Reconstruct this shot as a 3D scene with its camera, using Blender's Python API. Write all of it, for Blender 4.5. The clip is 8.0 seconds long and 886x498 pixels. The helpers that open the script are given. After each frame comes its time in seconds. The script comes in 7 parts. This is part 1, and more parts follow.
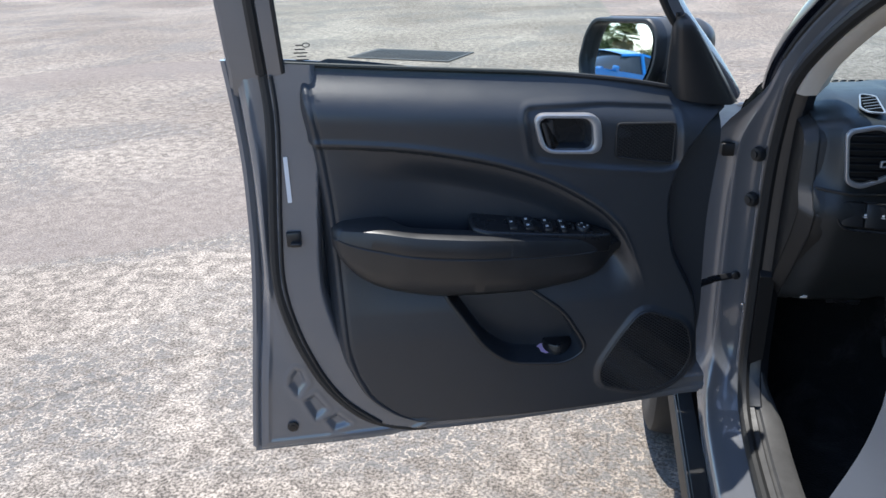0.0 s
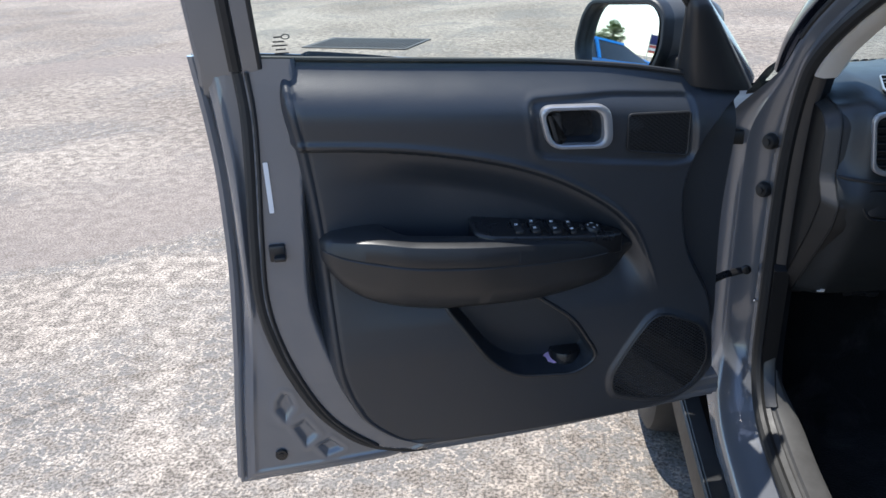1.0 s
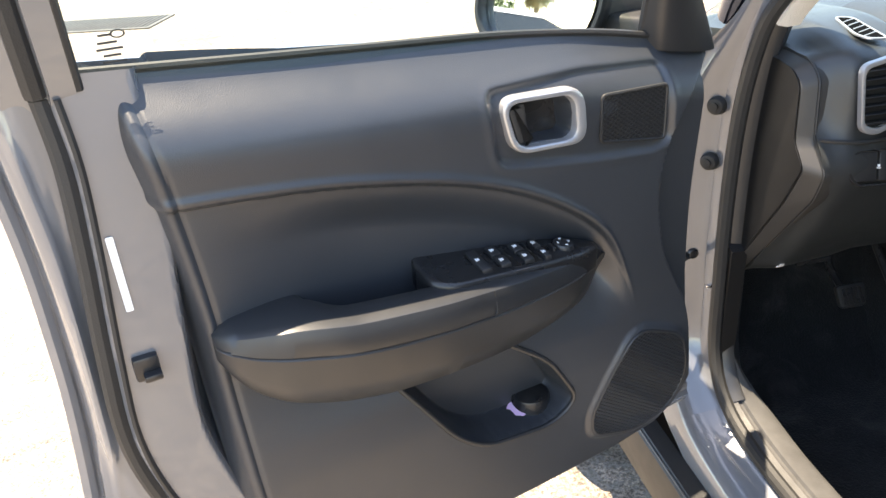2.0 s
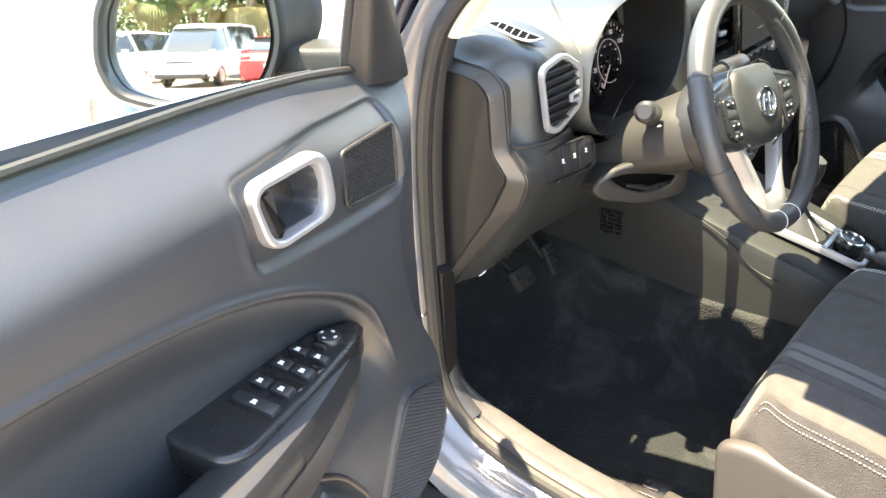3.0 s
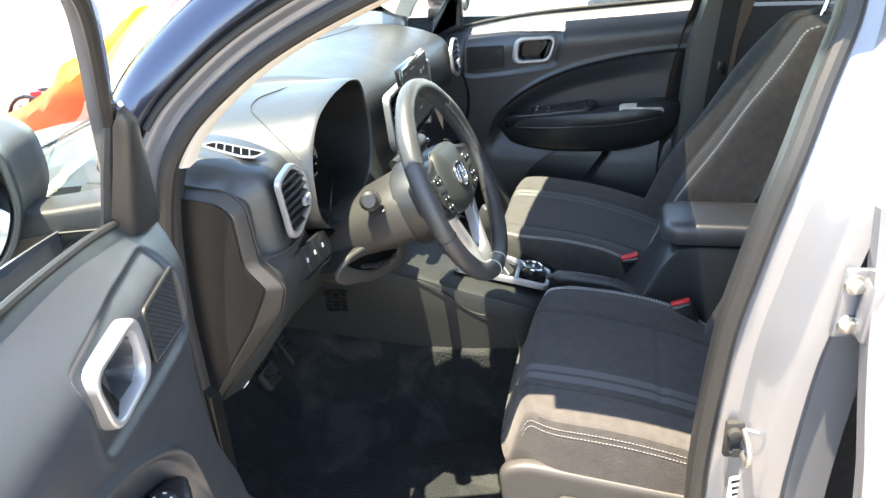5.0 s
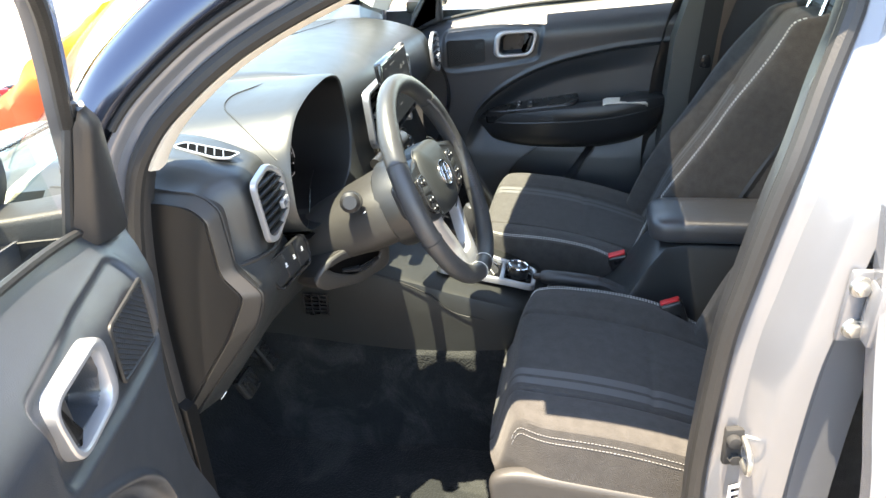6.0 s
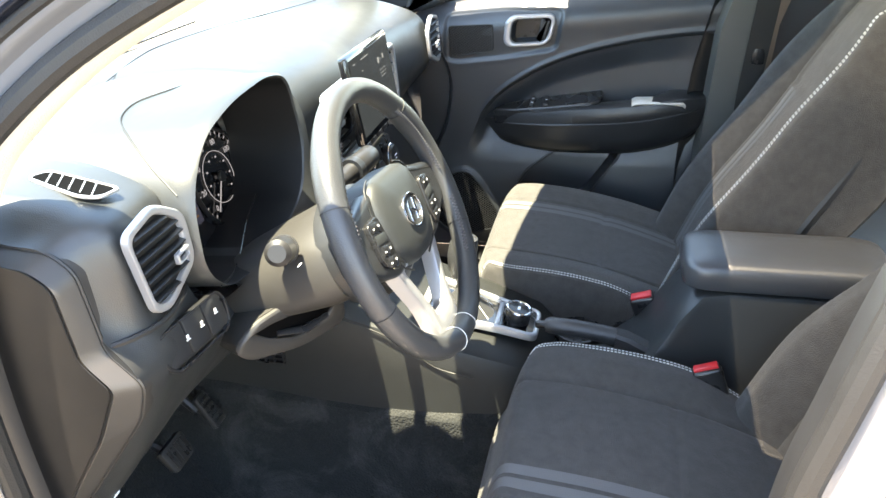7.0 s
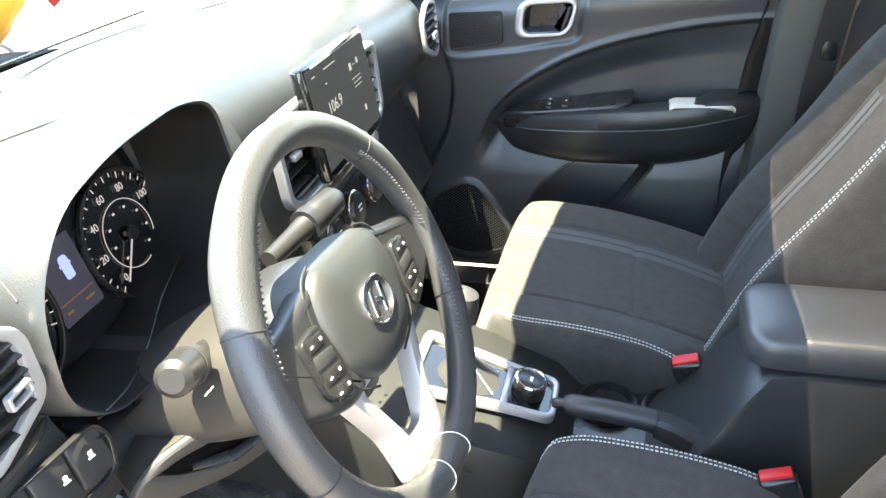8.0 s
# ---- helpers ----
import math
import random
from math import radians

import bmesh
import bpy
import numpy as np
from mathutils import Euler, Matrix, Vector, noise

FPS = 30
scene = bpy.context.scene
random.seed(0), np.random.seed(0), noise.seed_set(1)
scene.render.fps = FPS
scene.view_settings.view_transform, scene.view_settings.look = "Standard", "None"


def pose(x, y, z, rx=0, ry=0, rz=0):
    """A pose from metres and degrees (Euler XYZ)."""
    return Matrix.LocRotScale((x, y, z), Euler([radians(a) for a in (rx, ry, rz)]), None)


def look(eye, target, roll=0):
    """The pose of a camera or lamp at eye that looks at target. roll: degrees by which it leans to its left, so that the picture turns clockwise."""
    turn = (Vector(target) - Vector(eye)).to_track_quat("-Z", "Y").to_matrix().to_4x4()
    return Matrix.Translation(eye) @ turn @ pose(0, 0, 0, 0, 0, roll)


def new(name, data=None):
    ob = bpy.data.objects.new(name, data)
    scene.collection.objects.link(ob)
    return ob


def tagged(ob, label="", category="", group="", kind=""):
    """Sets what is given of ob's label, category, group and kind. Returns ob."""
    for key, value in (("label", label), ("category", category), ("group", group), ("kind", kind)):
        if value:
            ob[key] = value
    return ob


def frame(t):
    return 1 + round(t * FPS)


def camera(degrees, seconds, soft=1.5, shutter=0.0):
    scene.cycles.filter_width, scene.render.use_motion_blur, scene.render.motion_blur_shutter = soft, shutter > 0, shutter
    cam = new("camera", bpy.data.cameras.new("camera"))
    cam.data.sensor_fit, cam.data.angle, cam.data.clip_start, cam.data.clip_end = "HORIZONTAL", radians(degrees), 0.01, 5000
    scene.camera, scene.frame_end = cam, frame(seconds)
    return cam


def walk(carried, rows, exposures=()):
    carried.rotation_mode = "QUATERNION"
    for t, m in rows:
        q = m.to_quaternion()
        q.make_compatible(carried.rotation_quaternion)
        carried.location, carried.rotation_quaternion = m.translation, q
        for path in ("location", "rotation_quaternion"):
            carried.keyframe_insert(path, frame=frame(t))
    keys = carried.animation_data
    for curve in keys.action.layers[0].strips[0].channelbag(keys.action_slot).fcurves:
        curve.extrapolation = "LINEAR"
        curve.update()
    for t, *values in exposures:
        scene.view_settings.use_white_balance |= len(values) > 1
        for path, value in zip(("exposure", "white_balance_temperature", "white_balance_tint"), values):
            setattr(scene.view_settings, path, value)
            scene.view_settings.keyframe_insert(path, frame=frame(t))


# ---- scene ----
cam = camera(60.5, 8.0)
PATH = [
    (0, (-1.059, -1.66, 1.502), (-1.437, 0.149, 0.737), -1.8),
    (0.5, (-1.071, -1.639, 1.502), (-1.452, 0.163, 0.725), -2.1),
    (1, (-1.155, -1.541, 1.489), (-1.426, 0.273, 0.69), -2.7),
    (1.2, (-1.22, -1.472, 1.488), (-1.388, 0.343, 0.665), -2.9),
    (2.3, (-1.436, -1.031, 1.441), (-0.874, 0.634, 0.487), -4.1),
    (2.5, (-1.451, -0.956, 1.436), (-0.678, 0.614, 0.467), -3.7),
    (2.9, (-1.494, -0.822, 1.458), (-0.293, 0.444, 0.48), -2.9),
    (3.5, (-1.545, -0.816, 1.507), (0.008, 0.026, 0.57), -3.0),
    (4, (-1.608, -0.809, 1.535), (0.07, -0.182, 0.647), -3.7),
    (4.5, (-1.617, -0.735, 1.548), (0.117, -0.247, 0.678), -3.5),
    (6, (-1.568, -0.674, 1.538), (0.192, -0.318, 0.659), -3.3),
    (6.5, (-1.454, -0.664, 1.519), (0.297, -0.317, 0.617), -3.4),
    (7, (-1.216, -0.692, 1.492), (0.503, -0.267, 0.563), -2.9),
    (7.5, (-1.058, -0.714, 1.489), (0.626, -0.238, 0.521), -3.2),
    (8, (-0.892, -0.655, 1.46), (0.783, -0.193, 0.47), -3.7),
]
EXPOSURES = [(0, 1.05, 6250, 9), (1.2, 1.15, 6300, 9), (2.3, 3.40, 9300, 12), (3.0, 3.84, 9600, 12), (4.0, 3.66, 8800, 10), (4.5, 3.42, 8250, 10), (6.0, 3.36, 8400, 10), (6.6, 3.56, 8700, 10), (7.0, 4.02, 8900, 10), (7.4, 4.28, 9000, 10), (8.0, 4.36, 9000, 10)]
walk(cam, [(t, look(eye, target, roll)) for t, eye, target, roll in PATH], EXPOSURES)

# ---- sky and sun ----
SUN_TO = Vector((-0.16, 0.16, 1.0)).normalized()
world = bpy.data.worlds.new("sky")
scene.world = world
world.use_nodes = True
wn = world.node_tree
sky = wn.nodes.new("ShaderNodeTexSky")
sky.sky_type = "NISHITA"
sky.sun_disc = False
sky.dust_density = 1.0
sky.ozone_density = 2.0
sky.altitude = 1500
sky.sun_elevation = math.asin(SUN_TO.z)
sky.sun_rotation = math.atan2(SUN_TO.x, SUN_TO.y)
wn.nodes["Background"].inputs["Strength"].default_value = 0.15
wn.links.new(sky.outputs[0], wn.nodes["Background"].inputs["Color"])
sun = new("sun", bpy.data.lights.new("sun", "SUN"))
sun.data.energy, sun.data.angle, sun.data.color = 3.25, radians(0.53), (1.0, 0.95, 0.88)
sun.matrix_world = look(SUN_TO * 20, (0, 0, 0))


# ---- materials ----
def node(nt, kind, **values):
    n = nt.nodes.new(kind)
    for k, v in values.items():
        n.inputs[k.replace("_", " ")].default_value = v
    return n


def surface(name, color, rough=0.5, metal=0.0, coat=0.0, spec=0.5, grain=0.0, grain_size=0.001, stain=0.15, stain_size=0.12, rough_vary=0.08, sheen=0.0, flake=0.0):
    """A node material: base colour with wear at a large scale, roughness that varies, and a fine bump of the given size in metres."""
    m = bpy.data.materials.new(name)
    m.use_nodes = True
    nt = m.node_tree
    b = nt.nodes["Principled BSDF"]
    b.inputs["Metallic"].default_value = metal
    b.inputs["Specular IOR Level"].default_value = spec
    b.inputs["Coat Weight"].default_value = coat
    b.inputs["Coat Roughness"].default_value = 0.04
    b.inputs["Sheen Weight"].default_value = sheen
    b.inputs["Sheen Roughness"].default_value = 0.5
    co = nt.nodes.new("ShaderNodeTexCoord")
    big = node(nt, "ShaderNodeTexNoise", Scale=1.0 / stain_size, Detail=5.0, Roughness=0.6)
    nt.links.new(co.outputs["Object"], big.inputs["Vector"])
    mix = nt.nodes.new("ShaderNodeMix")
    mix.data_type = "RGBA"
    mix.inputs["A"].default_value = (*[c * (1 - stain) for c in color], 1)
    mix.inputs["B"].default_value = (*[min(1, c * (1 + stain)) for c in color], 1)
    nt.links.new(big.outputs["Fac"], mix.inputs["Factor"])
    nt.links.new(mix.outputs["Result"], b.inputs["Base Color"])
    mp = nt.nodes.new("ShaderNodeMapRange")
    mp.inputs["To Min"].default_value = max(0.02, rough - rough_vary)
    mp.inputs["To Max"].default_value = min(1, rough + rough_vary)
    mid = node(nt, "ShaderNodeTexNoise", Scale=3.0 / stain_size, Detail=3.0)
    nt.links.new(co.outputs["Object"], mid.inputs["Vector"])
    nt.links.new(mid.outputs["Fac"], mp.inputs["Value"])
    nt.links.new(mp.outputs["Result"], b.inputs["Roughness"])
    if grain:
        vor = node(nt, "ShaderNodeTexVoronoi", Scale=1.0 / grain_size)
        nt.links.new(co.outputs["Object"], vor.inputs["Vector"])
        bump = node(nt, "ShaderNodeBump", Strength=grain, Distance=grain_size * 0.5)
        nt.links.new(vor.outputs["Distance"], bump.inputs["Height"])
        nt.links.new(bump.outputs["Normal"], b.inputs["Normal"])
    return m


def glow(name, color, strength):
    m = bpy.data.materials.new(name)
    m.use_nodes = True
    b = m.node_tree.nodes["Principled BSDF"]
    b.inputs["Base Color"].default_value = (0.005, 0.005, 0.006, 1)
    b.inputs["Roughness"].default_value = 0.2
    b.inputs["Specular IOR Level"].default_value = 0.12
    b.inputs["Emission Color"].default_value = (*color, 1)
    b.inputs["Emission Strength"].default_value = strength
    return m


def clear(name, tint, rough=0.0, gloss=0.9):
    """Thin glass: see-through with a gloss that grows at low angles."""
    m = bpy.data.materials.new(name)
    m.use_nodes = True
    nt = m.node_tree
    nt.nodes.remove(nt.nodes["Principled BSDF"])
    out = nt.nodes["Material Output"]
    t = node(nt, "ShaderNodeBsdfTransparent", Color=(*tint, 1))
    g = node(nt, "ShaderNodeBsdfGlossy", Roughness=rough)
    lw = node(nt, "ShaderNodeLayerWeight", Blend=0.5)
    pw = nt.nodes.new("ShaderNodeMath")
    pw.operation = "POWER"
    pw.inputs[1].default_value = 4.0
    f = nt.nodes.new("ShaderNodeMath")
    f.operation = "MULTIPLY_ADD"
    f.inputs[1].default_value, f.inputs[2].default_value = gloss, 0.045 * gloss
    nt.links.new(lw.outputs["Facing"], pw.inputs[0])
    nt.links.new(pw.outputs[0], f.inputs[0])
    mix = nt.nodes.new("ShaderNodeMixShader")
    nt.links.new(f.outputs[0], mix.inputs["Fac"])
    nt.links.new(t.outputs[0], mix.inputs[1])
    nt.links.new(g.outputs[0], mix.inputs[2])
    nt.links.new(mix.outputs[0], out.inputs["Surface"])
    return m


PLASTIC = surface("black_grained_plastic", (0.0195, 0.0205, 0.0222), 0.38, spec=0.6, grain=0.14, grain_size=0.0012, stain=0.12)
PLASTIC_SOFT = surface("dark_soft_plastic", (0.0285, 0.0325, 0.0385), 0.38, spec=0.7, grain=0.2, grain_size=0.0013, stain=0.1)
PLASTIC_DASH = surface("dark_dash_plastic", (0.0225, 0.0250, 0.0265), 0.42, spec=0.65, grain=0.2, grain_size=0.0013, stain=0.12)
CONSOLE = surface("black_console_plastic", (0.0180, 0.0190, 0.0186), 0.46, spec=0.35, grain=0.25, grain_size=0.0013, stain=0.25, stain_size=0.07)
# near-black for flat plates that stand in for the shade of deep slots
SLOT_SHADE = surface("slot_shade_black", (0.0018, 0.0018, 0.002), 0.9, spec=0.05)
NEAR_BLACK = surface("near_black_plastic", (0.0055, 0.0055, 0.006), 0.5, grain=0.1, grain_size=0.001)
PLASTIC_GREY = surface("warm_grey_plastic", (0.031, 0.029, 0.0272), 0.5, grain=0.12, grain_size=0.0012, stain=0.1)
PLASTIC_LIGHT = surface("pale_grey_plastic", (0.044, 0.0425, 0.041), 0.5, grain=0.12, grain_size=0.0012, stain=0.08)
# mirror cap's grey; on the pillar trim it stands in for window light
LIT_TRIM_CAP_GREY = surface("satin_grey_lit_trim_cap", (0.075, 0.076, 0.072), 0.36, spec=0.8, grain=0.1, grain_size=0.0012, stain=0.12)
HUB = surface("grained_hub_plastic", (0.024, 0.026, 0.026), 0.52, spec=0.5, grain=0.16, grain_size=0.0012, stain=0.1)
PLASTIC_SMOOTH = surface("smooth_black_plastic", (0.016, 0.016, 0.017), 0.28, stain=0.1)
GLOSS_BLACK = surface("gloss_black", (0.008, 0.008, 0.009), 0.08, coat=0.5, stain=0.05, rough_vary=0.02)
STALK = surface("smoky_stalk_plastic", (0.020, 0.019, 0.019), 0.42, spec=0.5, stain=0.1)
RUBBER = surface("black_rubber", (0.018, 0.018, 0.018), 0.55, grain=0.2, grain_size=0.002)
PAINT = surface("grey_car_paint", (0.156, 0.163, 0.178), 0.26, metal=0.22, coat=1.0, stain=0.03, stain_size=0.4, rough_vary=0.03)
SILVER = surface("satin_silver", (0.46, 0.46, 0.47), 0.36, metal=0.65, stain=0.04)
CHROME = surface("bright_chrome", (0.8, 0.8, 0.82), 0.08, metal=1.0, stain=0.02)
STEEL = surface("zinc_steel", (0.5, 0.5, 0.48), 0.3, metal=0.9, stain=0.15, stain_size=0.01)
IRON = surface("weathered_iron", (0.10, 0.098, 0.095), 0.7, metal=0.4, stain=0.3, stain_size=0.05)
IRON_DARK = surface("dark_pit", (0.02, 0.02, 0.02), 0.9)
FABRIC = surface("black_seat_cloth", (0.058, 0.055, 0.0525), 0.92, spec=0.15, grain=0.7, grain_size=0.0018, stain=0.35, stain_size=0.02, sheen=0.12)
FABRIC_STRIPE = surface("grey_woven_stripe", (0.102, 0.103, 0.104), 0.85, grain=0.8, grain_size=0.0012, stain=0.12)
# the body's grey paint again, darker and bluer to imitate reflected sky
PAINT_SKY_TINT = surface("grey_paint_sky_tint", (0.040, 0.050, 0.078), 0.16, metal=0.9, coat=0.3, stain=0.05, stain_size=0.5, rough_vary=0.03)
CARPET = surface("black_carpet", (0.0150, 0.0158, 0.0160), 0.95, spec=0.12, grain=1.0, grain_size=0.0045, stain=0.35, stain_size=0.06, sheen=0.08)


def dusty(m, color, scale, low, high):
    """Lays a broken film of dust over a material's base colour."""
    nt = m.node_tree
    b = nt.nodes["Principled BSDF"]
    src = b.inputs["Base Color"].links[0].from_socket
    co = nt.nodes.new("ShaderNodeTexCoord")
    n = node(nt, "ShaderNodeTexNoise", Scale=scale, Detail=6.0, Roughness=0.62, Distortion=0.9)
    nt.links.new(co.outputs["Object"], n.inputs["Vector"])
    r = nt.nodes.new("ShaderNodeMapRange")
    r.inputs["From Min"].default_value, r.inputs["From Max"].default_value = low, high
    nt.links.new(n.outputs["Fac"], r.inputs["Value"])
    mix = nt.nodes.new("ShaderNodeMix")
    mix.data_type = "RGBA"
    mix.inputs["B"].default_value = (*color, 1)
    nt.links.new(r.outputs["Result"], mix.inputs["Factor"])
    nt.links.new(src, mix.inputs["A"])
    nt.links.new(mix.outputs["Result"], b.inputs["Base Color"])


dusty(CARPET, (0.046, 0.046, 0.044), 7.0, 0.52, 0.76)
LEATHER = surface("black_leather", (0.041, 0.042, 0.044), 0.36, grain=0.35, grain_size=0.0014, stain=0.1)
ARMREST = surface("soft_black_leatherette", (0.052, 0.055, 0.060), 0.34, spec=0.95, grain=0.3, grain_size=0.0014, stain=0.1)
SILL = surface("scuffed_grey_plastic", (0.058, 0.057, 0.056), 0.5, grain=0.2, grain_size=0.002, stain=0.45, stain_size=0.035, rough_vary=0.15)
THREAD_GREY = surface("grey_thread", (0.22, 0.22, 0.22), 0.8, stain=0.1)
THREAD_DARK = surface("dark_thread", (0.10, 0.095, 0.10), 0.8, stain=0.1)
THREAD = surface("pale_thread", (0.6, 0.6, 0.58), 0.8, stain=0.1)
HEADLINER = surface("pale_headliner", (0.62, 0.57, 0.50), 0.9, grain=0.5, grain_size=0.002)
RED = surface("red_plastic", (0.62, 0.02, 0.025), 0.4, stain=0.1)
WHITE_INK = surface("white_ink", (0.8, 0.8, 0.8), 0.5)
MIRROR = surface("mirror_silver", (0.9, 0.92, 0.92), 0.01, metal=1.0, stain=0.0, rough_vary=0.0)
GLASS = clear("clear_glass", (0.86, 0.93, 0.90))
GLASS_DOOR = clear("clear_door_glass", (0.86, 0.93, 0.90), gloss=0.15)
GLASS_WIND = clear("windscreen_glass", (0.82, 0.92, 0.92), gloss=0.3)
GLASS_ROOF = clear("tinted_roof_glass", (0.125, 0.128, 0.126))
GLASS_DARK = clear("privacy_glass", (0.16, 0.18, 0.18))


# ---- mesh helpers ----
def rings_mesh(rings, closed=True, caps=True, loop=False):
    """Faces between rings of points; closed: each ring is a loop; loop: the last ring joins the first."""
    bm = bmesh.new()
    vs = [[bm.verts.new(p) for p in r] for r in rings]
    n = len(rings[0])
    pairs = list(zip(vs, vs[1:])) + ([(vs[-1], vs[0])] if loop else [])
    for a, b in pairs:
        for i in range(n if closed else n - 1):
            j = (i + 1) % n
            bm.faces.new((a[i], a[j], b[j], b[i]))
    if caps and closed and not loop:
        bm.faces.new(vs[0][::-1])
        bm.faces.new(vs[-1])
    bmesh.ops.recalc_face_normals(bm, faces=bm.faces)
    return bm


def rbox(sx, sy, sz, r=0.004, m=None, seg=2):
    bm = bmesh.new()
    bmesh.ops.create_cube(bm, size=1.0, matrix=Matrix.Diagonal((sx, sy, sz, 1)))
    if r:
        bmesh.ops.bevel(bm, geom=bm.edges[:], offset=min(r, 0.45 * min(sx, sy, sz)), segments=seg, affect="EDGES", profile=0.5)
    if m is not None:
        bm.transform(m)
    return bm


def cyl(r1, r2, h, m=None, n=24, r=0.0):
    bm = bmesh.new()
    bmesh.ops.create_cone(bm, cap_ends=True, segments=n, radius1=r1, radius2=r2, depth=h)
    if r:
        rim = [e for e in bm.edges if abs(e.verts[0].co.z - e.verts[1].co.z) < 1e-6]
        bmesh.ops.bevel(bm, geom=rim, offset=r, segments=2, affect="EDGES", profile=0.5)
    if m is not None:
        bm.transform(m)
    return bm


def ball(r, m=None, sx=1, sy=1, sz=1):
    bm = bmesh.new()
    bmesh.ops.create_uvsphere(bm, u_segments=20, v_segments=12, radius=r)
    bm.transform(Matrix.Diagonal((sx, sy, sz, 1)))
    if m is not None:
        bm.transform(m)
    return bm


def prism(pts, depth, r=0.002, m=None, seg=2):
    """A plate: the outline pts in x and y, depth along z from 0, edges rounded by r."""
    bm = bmesh.new()
    a = [bm.verts.new((x, y, 0)) for x, y in pts]
    b = [bm.verts.new((x, y, depth)) for x, y in pts]
    n = len(pts)
    bm.faces.new(a[::-1])
    bm.faces.new(b)
    for i in range(n):
        bm.faces.new((a[i], a[(i + 1) % n], b[(i + 1) % n], b[i]))
    bmesh.ops.recalc_face_normals(bm, faces=bm.faces)
    if r:
        edges = [e for e in bm.edges if abs(e.verts[0].co.z - e.verts[1].co.z) < 1e-9]
        bmesh.ops.bevel(bm, geom=edges, offset=r, segments=seg, affect="EDGES", profile=0.5)
        # an inner rim keeps the flat of the plate flat
        for f in [f for f in bm.faces if len(f.verts) == n and n > 4]:
            bmesh.ops.inset_region(bm, faces=[f], thickness=r * 0.7, use_even_offset=True)
    if m is not None:
        bm.transform(m)
    return bm


def smooth_line(pts, n, closed=False):
    """Catmull-Rom through the points, n steps a span."""
    P = [Vector(p) for p in pts]
    out, k = [], len(P)
    spans = k if closed else k - 1
    for i in range(spans):
        if closed:
            a, b, c, d = P[i - 1], P[i], P[(i + 1) % k], P[(i + 2) % k]
        else:
            a, b, c, d = P[max(i - 1, 0)], P[i], P[i + 1], P[min(i + 2, k - 1)]
        for j in range(n):
            t = j / n
            out.append(0.5 * (2 * b + (c - a) * t + (2 * a - 5 * b + 4 * c - d) * t * t + (3 * b - a - 3 * c + d) * t ** 3))
    if not closed:
        out.append(P[-1].copy())
    return out


def tube(pts, r, n=10, closed=False, flat=1.0):
    """A round bar along the points; r is one radius or one for each point."""
    P = [Vector(p) for p in pts]
    k = len(P)
    rs = r if isinstance(r, (list, tuple)) else [r] * k
    up, rings = None, []
    for i, p in enumerate(P):
        d = (P[(i + 1) % k] - P[i - 1]) if closed else (P[min(i + 1, k - 1)] - P[max(i - 1, 0)])
        d.normalize()
        if up is None:
            up = d.orthogonal().normalized()
        up = (up - d * up.dot(d)).normalized()
        side = d.cross(up)
        rings.append([p + rs[i] * (math.cos(a) * up + flat * math.sin(a) * side) for a in (2 * math.pi * q / n for q in range(n))])
    return rings_mesh(rings, loop=closed)


def sheet(fn, nu, nv, thick=0.0):
    """A surface fn(u, v), u and v from 0 to 1, with a thickness against its normal."""
    bm = bmesh.new()
    g = [[bm.verts.new(fn(i / nu, j / nv)) for j in range(nv + 1)] for i in range(nu + 1)]
    for i in range(nu):
        for j in range(nv):
            bm.faces.new((g[i][j], g[i + 1][j], g[i + 1][j + 1], g[i][j + 1]))
    bmesh.ops.recalc_face_normals(bm, faces=bm.faces)
    if thick:
        bm.normal_update()
        back = [[bm.verts.new(v.co - v.normal * thick) for v in row] for row in g]
        for i in range(nu):
            for j in range(nv):
                bm.faces.new((back[i][j], back[i][j + 1], back[i + 1][j + 1], back[i + 1][j]))
        rim = [(i, 0) for i in range(nu)] + [(nu, j) for j in range(nv)] + [(i, nv) for i in range(nu, 0, -1)] + [(0, j) for j in range(nv, 0, -1)]
        for (a, b), (c, d) in zip(rim, rim[1:] + rim[:1]):
            bm.faces.new((g[a][b], g[c][d], back[c][d], back[a][b]))
        bmesh.ops.recalc_face_normals(bm, faces=bm.faces)
    return bm


def join(*bms):
    out = bmesh.new()
    for b in bms:
        me = bpy.data.meshes.new("tmp")
        b.to_mesh(me)
        out.from_mesh(me)
        bpy.data.meshes.remove(me)
        b.free()
    return out


def lerp_table(table, x):
    """Smooth value from rows of (x, value) in rising order."""
    if x <= table[0][0]:
        return table[0][1]
    if x >= table[-1][0]:
        return table[-1][1]
    i = next(k for k in range(len(table) - 1) if x <= table[k + 1][0])
    slope = [(table[k + 1][1] - table[k][1]) / (table[k + 1][0] - table[k][0]) for k in range(max(0, i - 1), min(len(table) - 1, i + 2))]
    at = i - max(0, i - 1)

    def knot(m0, m1):
        return 2 * m0 * m1 / (m0 + m1) if m0 * m1 > 0 else 0.0

    here = slope[at]
    g0 = knot(slope[at - 1], here) if at > 0 else here
    g1 = knot(here, slope[at + 1]) if at + 1 < len(slope) else here
    (a, p), (b, q) = table[i], table[i + 1]
    h, t = b - a, (x - a) / (b - a)
    return p * (1 + 2 * t) * (1 - t) ** 2 + h * g0 * t * (1 - t) ** 2 + q * t * t * (3 - 2 * t) - h * g1 * t * t * (1 - t)


def step(a, b, x):
    t = min(1.0, max(0.0, (x - a) / (b - a)))
    return t * t * (3 - 2 * t)


